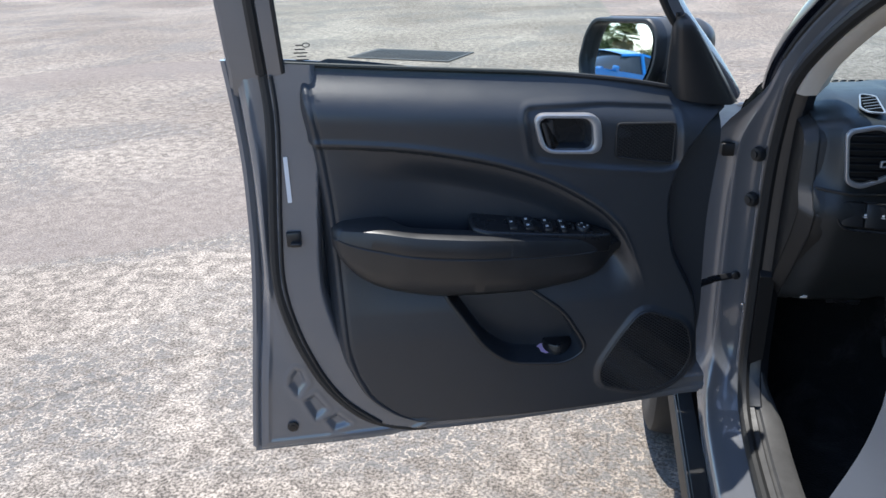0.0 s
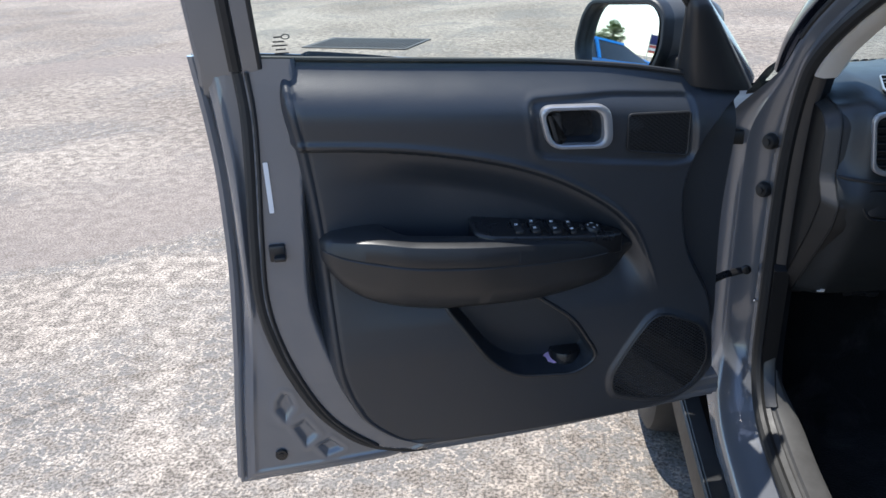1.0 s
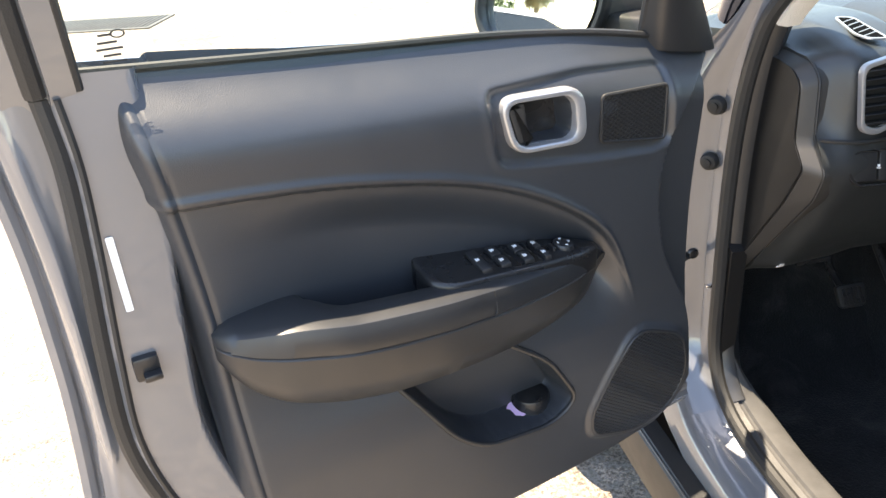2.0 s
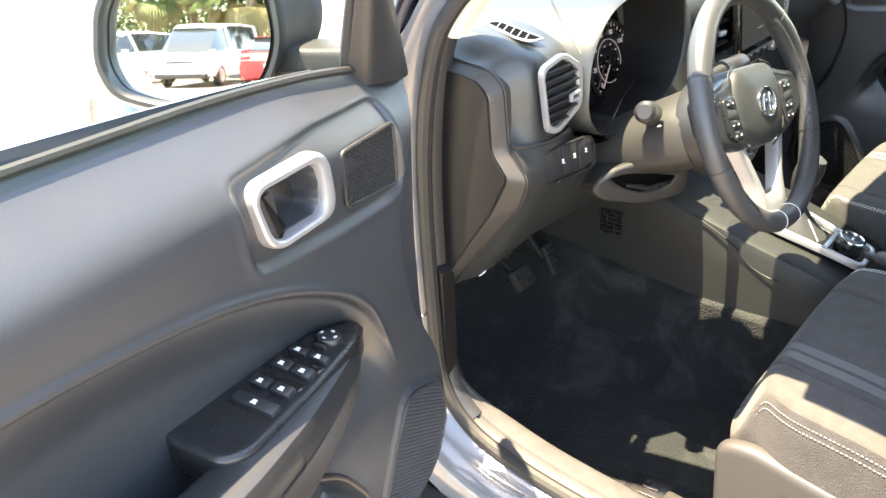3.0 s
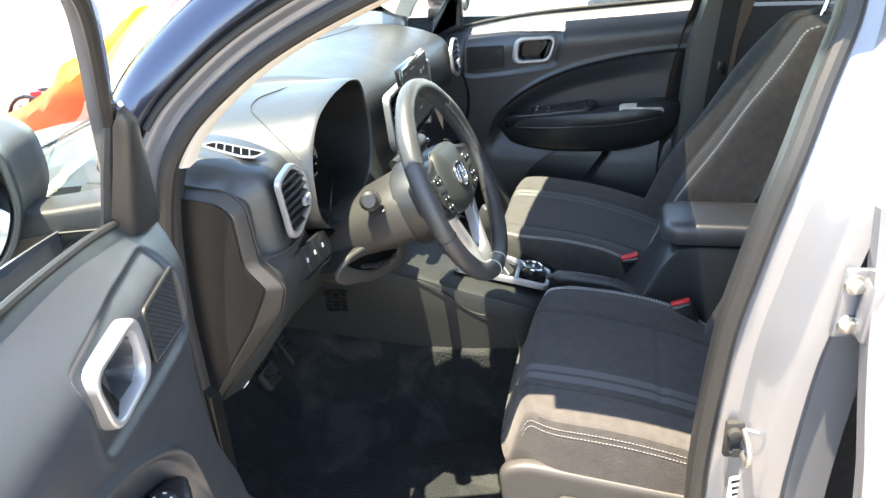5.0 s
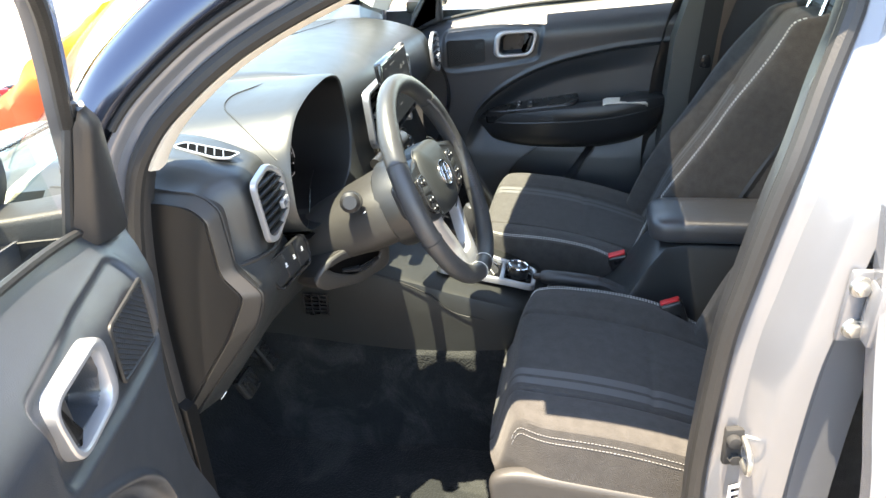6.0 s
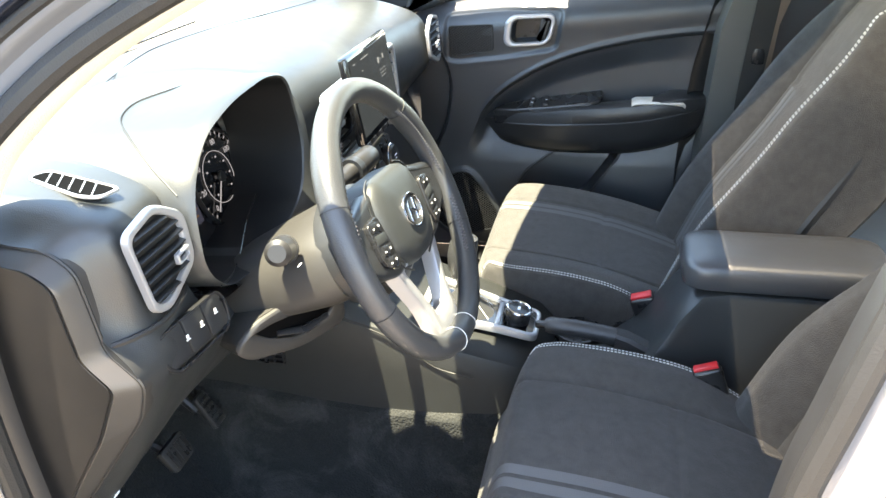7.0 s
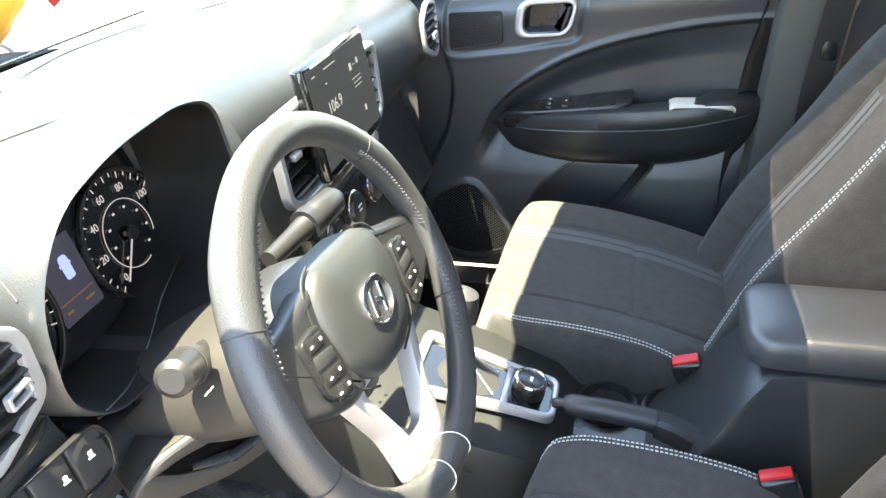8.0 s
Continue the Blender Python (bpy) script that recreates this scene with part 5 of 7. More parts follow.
# air vents
def vent(m, outline, slats, knob, mirror=1, label="silver-rimmed air vent with black slats"):
    o = [(x * mirror, y) for x, y in outline]
    i = [(x * 0.80 - 0.004 * mirror, y * 0.83 + 0.001) for x, y in o]
    v = part("air_vent", ring_plate(o, i, 0.009, m), SILVER, dash, label)
    part("vent_well", prism([(x * 1.02, y * 1.02) for x, y in i], 0.002, 0, m @ pose(0, 0, 0.001)), NEAR_BLACK, v)
    lo, hi = min(p[1] for p in i), max(p[1] for p in i)
    for k in range(slats):
        y = lo + (hi - lo) * (k + 0.7) / (slats + 0.4)
        xs = [x0 + (x1 - x0) * (y - y0) / (y1 - y0) for (x0, y0), (x1, y1) in zip(i, i[1:] + i[:1]) if (y0 > y) != (y1 > y)]
        if len(xs) >= 2 and max(xs) - min(xs) > 0.006:
            part("slat", rbox(max(xs) - min(xs) + 0.001, 0.0022, 0.010, 0.0008, m @ pose((max(xs) + min(xs)) / 2, y, 0.006, 20, 0, 0)), NEAR_BLACK, v)
    if knob:
        part("vent_knob", ring_plate(rounded([(knob[0] - 0.013, knob[1] + 0.006), (knob[0] + 0.013, knob[1] + 0.008), (knob[0] + 0.013, knob[1] - 0.005), (knob[0] - 0.013, knob[1] - 0.007)], 0.003), rounded([(knob[0] - 0.009, knob[1] + 0.003), (knob[0] + 0.009, knob[1] + 0.004), (knob[0] + 0.009, knob[1] - 0.002), (knob[0] - 0.009, knob[1] - 0.004)], 0.002), 0.006, m @ pose(0, 0, 0.012)), SILVER, v)
    return v


side_vent = rounded([(-0.060, 0.048), (0.002, 0.060), (0.050, 0.030), (0.048, -0.032), (-0.022, -0.060), (-0.048, -0.050)], 0.016, 6)
vent(pose(-0.558, -0.206, 1.108, 86), side_vent, 7, (0.016, -0.010))
vent(pose(0.60, -0.240, 1.085, 86), side_vent, 6, (0.0, -0.01), -1)
TVM = axes((-0.556, -0.112, 1.1845), Vector((0.12, 0.99, 0.15)).normalized(), Vector((-0.98, 0.12, 0.06)).normalized(), Vector((0.05, -0.14, 0.98)).normalized())
tvo = rounded([(-0.050, -0.022), (0.046, -0.018), (0.050, 0.012), (-0.030, 0.022), (-0.050, 0.010)], 0.01, 5)
tvi = [(x * 0.92, y * 0.82) for x, y in tvo]
tv = part("top_vent", ring_plate(tvo, tvi, 0.003, TVM), SILVER, dash, "small silver-rimmed demister vent")
# flat near-black plate in place of the shade down in the vent
part("vent_well", prism(tvi, 0.001, 0, TVM @ pose(0, 0, 0.001)), SLOT_SHADE, tv)
for k in range(5):
    part("slat", rbox(0.0016, 0.034, 0.0016, 0.0004, TVM @ pose(-0.030 + 0.015 * k, -0.002, 0.0025, 0, 0, 32)), SILVER, tv)

# switch panel left of the column
SPM = axes((-0.541, -0.2125, 0.997), Vector((0.985, -0.10, -0.13)).normalized(), Vector((0.10, 0.20, 0.97)).normalized(), Vector((-0.07, -0.97, 0.20)).normalized())
spo = rounded([(-0.068, 0.018), (0.055, 0.030), (0.067, 0.010), (0.060, -0.026), (-0.052, -0.036), (-0.068, -0.02)], 0.016, 6)
swp = part("switch_panel", ring_plate(spo, [(x * 0.93, y * 0.88) for x, y in spo], 0.006, SPM), PLASTIC_SMOOTH, dash, "panel of three small black switches")
for k in range(3):
    part("switch", rbox(0.038, 0.046, 0.008, 0.003, SPM @ pose(-0.040 + 0.040 * k, -0.004 + 0.0035 * k, 0.001, 0, 0, 5)), PLASTIC, swp)
    if k > -1:
        part("switch_symbol", join(rbox(0.004, 0.004, 0.0008, 0, SPM @ pose(-0.020 + 0.030 * k, -0.001 + 0.004 * k, 0.0054)), rbox(0.007, 0.0014, 0.0008, 0, SPM @ pose(-0.020 + 0.030 * k, -0.005 + 0.004 * k, 0.0054))), WHITE_INK, swp)

# centre stack
CX = 0.060
frame_o = rounded([(-0.190, 0.070), (0.196, 0.070), (0.190, -0.045), (0.15, -0.062), (-0.15, -0.062), (-0.186, -0.045)], 0.022, 6)
frame_i = rounded([(-0.178, 0.059), (0.184, 0.059), (0.179, -0.036), (0.144, -0.050), (-0.144, -0.050), (-0.175, -0.036)], 0.016, 6)
CM = pose(CX, -0.240, 1.090, 86)
part("centre_frame", ring_plate(frame_o, frame_i, 0.014, CM), SILVER, dash, "silver frame round the centre vents")
part("centre_back", prism(frame_i, 0.002, 0, CM @ pose(0, 0, 0.001)), GLOSS_BLACK, dash)
for sgn in (-1, 1):
    for k in range(5):
        part("slat", rbox(0.066, 0.0022, 0.010, 0.0008, CM @ pose(sgn * 0.146, -0.028 + 0.020 * k, 0.006, 15)), NEAR_BLACK, dash)
    part("vent_knob", rbox(0.022, 0.010, 0.010, 0.003, CM @ pose(sgn * 0.146, 0.012, 0.012)), SILVER, dash)
TAB = pose(CX - 0.005, -0.262, 1.126, 90 - 8)
tab = part("touch_screen", rbox(0.226, 0.152, 0.016, 0.005, TAB), GLOSS_BLACK, dash, "tablet-like touch screen in gloss black")
part("screen_glass", rbox(0.208, 0.130, 0.001, 0.0, TAB @ pose(0, 0.003, 0.0088)), glow("dim_screen", (0.030, 0.038, 0.046), 0.12), tab)


SCREEN_INK = glow("lit_screen_ink", (0.8, 0.9, 1.0), 0.04)
lettering("106.9", 0.022, TAB @ pose(-0.040, 0.008, 0.0096), SCREEN_INK, tab)
for x, y, w, h in ((-0.03, 0.058, 0.040, 0.0014), (-0.085, 0.058, 0.010, 0.0014), (-0.052, 0.040, 0.005, 0.0016), (0.036, 0.036, 0.008, 0.010), (0.064, 0.038, 0.006, 0.008), (0.050, 0.036, 0.010, 0.0008), (0.05, 0.018, 0.034, 0.0008), (0.052, 0.012, 0.032, 0.0008), (0.05, 0.006, 0.028, 0.0008), (-0.02, -0.034, 0.024, 0.0010), (0.058, -0.030, 0.006, 0.008)):
    part("screen_bar", rbox(w, h, 0.0004, 0, TAB @ pose(x, y, 0.0096)), SCREEN_INK, tab)
part("button_row", rbox(0.27, 0.030, 0.016, 0.006, pose(CX, -0.240, 1.022, 86)), PLASTIC_SMOOTH, dash)
for k in range(6):
    part("button", rbox(0.030, 0.018, 0.004, 0.002, pose(CX - 0.09 + 0.036 * k, -0.249, 1.023, 86)), PLASTIC, dash)
    part("button_symbol", rbox(0.012, 0.003, 0.001, 0, pose(CX - 0.09 + 0.036 * k, -0.2512, 1.024, 86)), WHITE_INK, dash)
for sgn in (-1, 1):
    part("radio_knob", join(cyl(0.011, 0.010, 0.018, pose(CX + sgn * 0.125, -0.252, 1.022, 86), 24, 0.002)), SILVER, dash, "small silver knob")
part("climate_panel", rbox(0.27, 0.075, 0.02, 0.01, pose(CX, -0.240, 0.955, 82)), PLASTIC_SMOOTH, dash)
for k in range(3):
    c = pose(CX - 0.085 + 0.085 * k, -0.258, 0.957, 82)
    kn = part("climate_knob", cyl(0.026, 0.023, 0.022, c, 32, 0.002), PLASTIC, dash, "round climate knob with silver ring")
    part("knob_ring", tube([c @ Vector((0.0265 * math.cos(a), 0.0265 * math.sin(a), 0.004)) for a in (2 * math.pi * i / 32 for i in range(32))], 0.0018, 6, closed=True), CHROME, kn)
    part("knob_symbol", join(rbox(0.014, 0.002, 0.001, 0, c @ pose(0, 0.004, 0.0115)), rbox(0.010, 0.002, 0.001, 0, c @ pose(0, -0.003, 0.0115))), WHITE_INK, kn)
part("glovebox_lid", rbox(0.43, 0.05, 0.22, 0.014, pose(0.435, -0.165, 0.850, -20)), PLASTIC, dash)
part("foot_vent", join(*[rbox(0.006, 0.055, 0.004, 0.001, pose(-0.168, -0.095, 0.665 + 0.010 * k)) for k in range(6)], *[rbox(0.006, 0.004, 0.055, 0.001, pose(-0.168, -0.12 + 0.018 * k, 0.69)) for k in range(4)]), PLASTIC_SMOOTH, dash)
part("hood_seam", tube(smooth_line([(-0.27, -0.100, 1.2165), (-0.302, -0.088, 1.217), (-0.345, -0.066, 1.213), (-0.393, -0.073, 1.207), (-0.437, -0.111, 1.198), (-0.473, -0.158, 1.175), (-0.492, -0.197, 1.148)], 6), 0.0013, 6), RUBBER, dash)
part("dash_seam", tube(smooth_line([(-0.22, 0.088, 1.190), (-0.146, 0.105, 1.1935), (-0.03, 0.138, 1.1925), (0.074, 0.156, 1.1895), (0.208, 0.116, 1.1947), (0.319, 0.066, 1.1967), (0.45, 0.036, 1.1935), (0.55, 0.026, 1.189)], 6), 0.0011, 6), RUBBER, dash)
part("demister_strip", join(*[rbox(0.010, 0.022, 0.004, 0.001, pose(-0.5 + 0.0185 * k, 0.31 + 0.03 * math.cos(2.2 * (-0.5 + 0.0185 * k)), 1.150, -14)) for k in range(54)]), PLASTIC_SMOOTH, dash)

# ---- pedals ----
pedal = thing("brake_pedal", (-0.355, 0.05, 0.60), "ribbed black rubber brake pedal", "pedal")
PB = pose(-0.371, 0.004, 0.610, 62, 0, 0)
part("pad", prism(rounded([(-0.033, 0.024), (0.033, 0.024), (0.028, -0.024), (-0.028, -0.024)], 0.010), 0.014, 0.004, PB), RUBBER, pedal)
for k in range(5):
    part("rib", rbox(0.005, 0.034, 0.004, 0.001, PB @ pose(-0.020 + 0.010 * k, 0, 0.0155)), PLASTIC_SMOOTH, pedal)
part("arm", tube([(-0.371, 0.015, 0.608), (-0.370, 0.07, 0.64), (-0.365, 0.16, 0.78)], 0.008, 8), PLASTIC_SMOOTH, pedal)
acc = thing("accelerator_pedal", (-0.21, 0.05, 0.56), "narrow black accelerator pedal", "pedal")
PA = pose(-0.228, 0.024, 0.583, 60, 0, 0)
part("pad", prism(rounded([(-0.016, 0.036), (0.016, 0.036), (0.019, -0.036), (-0.019, -0.036)], 0.007), 0.012, 0.004, PA), RUBBER, acc)
for k in range(5):
    part("rib", rbox(0.026, 0.004, 0.004, 0.001, PA @ pose(0, -0.024 + 0.012 * k, 0.0135)), PLASTIC_SMOOTH, acc)
part("arm", tube([(-0.235, 0.04, 0.585), (-0.232, 0.12, 0.66), (-0.23, 0.2, 0.78)], 0.008, 8), PLASTIC_SMOOTH, acc)


# ---- steering wheel ----
WC = Vector((-0.340, -0.428, 1.062))
WM = Matrix.Translation(WC) @ pose(0, 0, 0, 90 - 24, 0, 0) @ pose(0, 0, 0, 0, 0, -7)
wheel = thing("steering_wheel", WC, "black leather-wrapped steering wheel with silver lower spoke", "steering wheel")
RW = 0.179


def rim_point(a, r=RW):
    return Vector((r * math.cos(a), r * math.sin(a) * (1.0 if math.sin(a) > 0 else 0.985), 0.0))


N_RIM = 120
rim_r = [0.0165 + 0.0018 * (math.exp(-((math.cos(i * 2 * math.pi / N_RIM) - 0.80) / 0.12) ** 2) + math.exp(-((math.cos(i * 2 * math.pi / N_RIM) + 0.80) / 0.12) ** 2)) * (math.sin(i * 2 * math.pi / N_RIM) > 0) for i in range(N_RIM)]
part("rim", tube([WM @ rim_point(2 * math.pi * i / N_RIM) for i in range(N_RIM)], rim_r, 18, closed=True), LEATHER, wheel)


def rim_seam(deg):
    a = radians(deg)
    c, out = rim_point(a), rim_point(a).normalized()
    return tube([WM @ (c + 0.0172 * (math.cos(t) * out + math.sin(t) * Vector((0, 0, 1)))) for t in (2 * math.pi * i / 28 for i in range(28))], 0.0006, 5, closed=True)


for deg in (158, 48, 200, 338, 262, 278):
    part("rim_seam", rim_seam(deg), RUBBER if deg not in (262, 278) else THREAD, wheel)
# lacing on the inner side of the rim
def lacing(a0, a1, n):
    out = []
    for k in range(n):
        a = radians(a0 + (a1 - a0) * k / n)
        b = radians(a0 + (a1 - a0) * (k + 1) / n)
        for s0, s1 in ((-0.0065, 0.0065), (0.0065, -0.0065)):
            p = rim_point(a, RW - 0.0150) + Vector((0, 0, s0 + 0.006))
            q = rim_point(b, RW - 0.0150) + Vector((0, 0, s1 + 0.006))
            out.append(tube([WM @ p, WM @ q], 0.0007, 4))
    return join(*out)


part("lacing", lacing(52, 8, 26), THREAD_DARK, wheel, "dark grey cross stitching")
part("lacing", lacing(128, 172, 26), THREAD_DARK, wheel, "dark grey cross stitching")
part("lacing", lacing(-8, -40, 18), THREAD_DARK, wheel, "dark grey cross stitching")

WM = WM @ pose(0, 0, -0.012)
hub = rounded([(-0.066, 0.066), (0.066, 0.066), (0.082, 0.018), (0.068, -0.034), (0.032, -0.058), (-0.032, -0.058), (-0.068, -0.034), (-0.082, 0.018)], 0.034, 8)
rings = [[WM @ Vector((x * k, y * k + 0.002, z)) for x, y in hub] for k, z in ((1.02, -0.03), (1.02, 0.0), (0.99, 0.010), (0.92, 0.016), (0.78, 0.020), (0.5, 0.024), (0.2, 0.025))]
part("airbag_cover", rings_mesh(rings), HUB, wheel, "dark grained airbag cover")
part("badge", ring_plate([(0.029 * math.cos(a), 0.0235 * math.sin(a)) for a in (2 * math.pi * i / 36 for i in range(36))], [(0.0262 * math.cos(a), 0.0207 * math.sin(a)) for a in (2 * math.pi * i / 36 for i in range(36))], 0.004, WM @ pose(0, 0.008, 0.0235)), CHROME, wheel, "oval chrome emblem ring")
part("badge_bar", join(prism([(-0.0165, -0.0115), (-0.0095, -0.0145), (-0.004, 0.0145), (-0.011, 0.0125)], 0.003, 0.0005, WM @ pose(0, 0.008, 0.0235)), prism([(0.0165, 0.0115), (0.0095, 0.0145), (0.004, -0.0145), (0.011, -0.0125)], 0.003, 0.0005, WM @ pose(0, 0.008, 0.0235)), rbox(0.016, 0.0045, 0.003, 0.0005, WM @ pose(0, 0.008, 0.025, 0, 0, -25))), CHROME, wheel)
for sgn in (-1, 1):
    sp_o = rounded([(sgn * 0.060, 0.062), (sgn * 0.110, 0.050), (sgn * 0.172, 0.040), (sgn * 0.172, -0.014), (sgn * 0.118, -0.040), (sgn * 0.080, -0.052), (sgn * 0.050, -0.050)], 0.012)
    if sgn < 0:
        sp_o = sp_o[::-1]
    part("spoke", prism(sp_o, 0.026, 0.007, WM @ pose(0, 0, -0.016), 3), PLASTIC, wheel)
    pan = rounded([(sgn * 0.085, 0.034), (sgn * 0.121, 0.031), (sgn * 0.119, -0.024), (sgn * 0.084, -0.042), (sgn * 0.077, -0.014)], 0.010)
    if sgn < 0:
        pan = pan[::-1]
    pod = part("button_pod", prism(pan, 0.008, 0.002, WM @ pose(0, 0, 0.008)), PLASTIC_SMOOTH, wheel, "black button pod with white symbols")
    for k, (y, w) in enumerate(((0.022, 0.026), (0.006, 0.032), (-0.010, 0.032), (-0.026, 0.024))):
        x = sgn * (0.102 - 0.002 * k)
        part("button", rbox(w, 0.0135, 0.005, 0.0018, WM @ pose(x, y, 0.0142, 0, 0, sgn * 8)), PLASTIC_SMOOTH if k != 1 else HUB, pod)
        if k != 1:
            part("button_symbol", join(rbox(0.004, 0.0014, 0.0006, 0, WM @ pose(x - 0.008, y, 0.0170)), rbox(0.0026, 0.0026, 0.0006, 0, WM @ pose(x + 0.008, y, 0.0170))), WHITE_INK, pod)
    # trim strip round the hub
    part("hub_strip", tube([WM @ Vector(p) for p in smooth_line([(sgn * 0.050, 0.072, 0.006), (sgn * 0.074, 0.060, 0.008), (sgn * 0.088, 0.018, 0.010), (sgn * 0.073, -0.038, 0.010), (sgn * 0.034, -0.062, 0.006)], 5)], 0.0014, 6), RUBBER, wheel)
sp2 = rounded([(-0.086, -0.040), (0.086, -0.040), (0.052, -0.108), (0.044, -0.170), (-0.044, -0.170), (-0.052, -0.108)], 0.014, 6)
si2 = rounded([(-0.058, -0.052), (0.058, -0.052), (0.030, -0.112), (0.020, -0.134), (-0.020, -0.134), (-0.030, -0.112)], 0.010, 6)
part("lower_spoke", ring_plate(sp2, si2, 0.022, WM @ pose(0, 0, -0.016)), SILVER, wheel, "satin silver lower spoke with an opening")
back = [[WM @ Vector((w * math.cos(a), h * math.sin(a) - 0.01, -z)) for a in (2 * math.pi * i / 28 for i in range(28))] for w, h, z in ((0.060, 0.055, 0.012), (0.086, 0.074, 0.03), (0.092, 0.080, 0.055), (0.092, 0.080, 0.082), (0.084, 0.074, 0.088))]
part("hub_back", rings_mesh(back), PLASTIC, wheel)

# ---- steering column ----
WM = Matrix.Translation(WC) @ pose(0, 0, 0, 90 - 24, 0, 0)
col = thing("steering_column", WC + Vector((0, 0.2, -0.1)), "grey plastic steering column shroud with stalks", "steering column")
shroud = [[WM @ Vector((w * math.copysign(abs(math.cos(a)) ** 0.7, math.cos(a)), h * (1.0 if math.sin(a) > 0 else 0.62) * math.copysign(abs(math.sin(a)) ** 0.8, math.sin(a)) - 0.018, -z)) for a in (2 * math.pi * i / 36 for i in range(36))] for w, h, z in ((0.078, 0.064, 0.084), (0.094, 0.074, 0.088), (0.099, 0.076, 0.11), (0.098, 0.070, 0.16), (0.085, 0.062, 0.24), (0.07, 0.05, 0.34))]
part("shroud", rings_mesh(shroud), PLASTIC_GREY, col, "warm grey column shroud")
CU = Vector((0.862, -0.507, 0))
CN = Vector((-0.50, -0.85, -0.15)).normalized()
CM = axes((-0.411, -0.282, 0.926), CU, CN.cross(CU), CN)
lip = rounded([(-0.098, 0.000), (-0.068, 0.030), (0.0, 0.040), (0.085, 0.020), (0.092, -0.046), (0.010, -0.050), (-0.075, -0.026)], 0.022, 5)
slot = rounded([(-0.074, 0.022), (-0.030, 0.019), (0.010, 0.012), (0.070, -0.004), (0.048, -0.025), (0.0, -0.026), (-0.042, -0.006)], 0.012, 5)
mid = Vector((-0.003, -0.008))


def lip_ray(a):
    """The lip's outline met by a ray from its middle."""
    far = 0.0
    d = Vector((math.cos(a), math.sin(a)))
    for (ax, ay), (bx, by) in zip(lip, lip[1:] + lip[:1]):
        p, e = Vector((ax, ay)) - mid, Vector((bx - ax, by - ay))
        den = d.x * e.y - d.y * e.x
        if abs(den) > 1e-9:
            r, q = (p.x * e.y - p.y * e.x) / den, (p.x * d.y - p.y * d.x) / den
            if r > far and -1e-6 <= q <= 1 + 1e-6:
                far = r
    return mid + d * far


edge_pts = [lip_ray(2 * math.pi * i / 36) for i in range(36)]
front_ring = [CM @ Vector((q.x, q.y, -0.011)) for q in edge_pts]
inner_ring = [CM @ Vector((q.x * 0.96, q.y * 0.96, -0.016)) for q in edge_pts]
back_ring = [Vector(q) * 0.96 + 0.04 * (WC + Vector((0, 0.12, -0.07))) for q in shroud[5]]
cover = [inner_ring, front_ring]
for f in (0.18, 0.4, 0.65, 1.0):
    cover.append([p.lerp(q, f) + Vector((0, 0, -0.012 * math.sin(math.pi * f))) for p, q in zip(front_ring, back_ring)])
part("lower_cover", rings_mesh(cover), PLASTIC_GREY, col)
part("cover_lip", ring_plate(lip, slot, 0.008, CM @ pose(0, 0, -0.010)), PLASTIC_GREY, col)
# near-black plate paints the shade inside the cover's slot
part("cover_opening", prism([(x * 1.04, y * 1.04) for x, y in slot], 0.004, 0.0, CM @ pose(0, 0, -0.0115)), SLOT_SHADE, col)
part("tilt_lever", tube([CM @ Vector(q) for q in ((-0.03, -0.004, -0.006), (0.012, -0.014, 0.002), (0.05, -0.008, 0.004))], [0.004, 0.007, 0.004], 10, flat=0.6), PLASTIC_SMOOTH, col, "small black tilt lever")


def stalk(a, b, sgn, label):
    a, b = Vector(a), Vector(b)
    d = b - a
    k = 1.25 if sgn < 0 else 1.3
    s = part("stalk", tube([a, a + d * 0.3, a + d * 0.55, a + d * 0.6, a + d * 0.94, b], [k * w for w in (0.008, 0.009, 0.011, 0.0145, 0.0135, 0.009)], 20), STALK, col, label)
    t = d.orthogonal().normalized()
    part("stalk_collar", tube([a + d * 0.50, a + d * 0.60], 0.0152 * k, 20), PLASTIC_GREY if sgn < 0 else PLASTIC, s)
    q = d.normalized().to_track_quat("Z", "Y").to_matrix().to_4x4()
    marks = []
    for k in range(3):
        for m in (0.64, 0.76):
            marks.append(rbox(0.004, 0.001, 0.005, 0, Matrix.Translation(a + d * (m + 0.02 * k)) @ q @ pose(0, 0, 0, 0, 0, -50 + 50 * k) @ pose(0, -0.0142 * k, 0)))
    part("stalk_symbol", join(*marks), WHITE_INK, s)


stalk((-0.395, -0.283, 1.040), (-0.478, -0.304, 1.072), -1, "black light stalk with a ribbed knob")
stalk((-0.265, -0.29, 1.060), (-0.120, -0.312, 1.066), 1, "black wiper stalk with white symbols")


# ---- centre console ----
console = thing("centre_console", (0, -0.5, 0.36), "black plastic centre console with silver shifter frame", "console")


def con_ring(y, w, h, low, r=0.018):
    return [(-w - 0.012, y, low), (-w - 0.004, y, (low + h) / 2), (-w, y, h - r), (-w + r * 0.3, y, h - r * 0.3), (-w + r, y, h), (w - r, y, h), (w - r * 0.3, y, h - r * 0.3), (w, y, h - r), (w + 0.004, y, (low + h) / 2), (w + 0.012, y, low)]


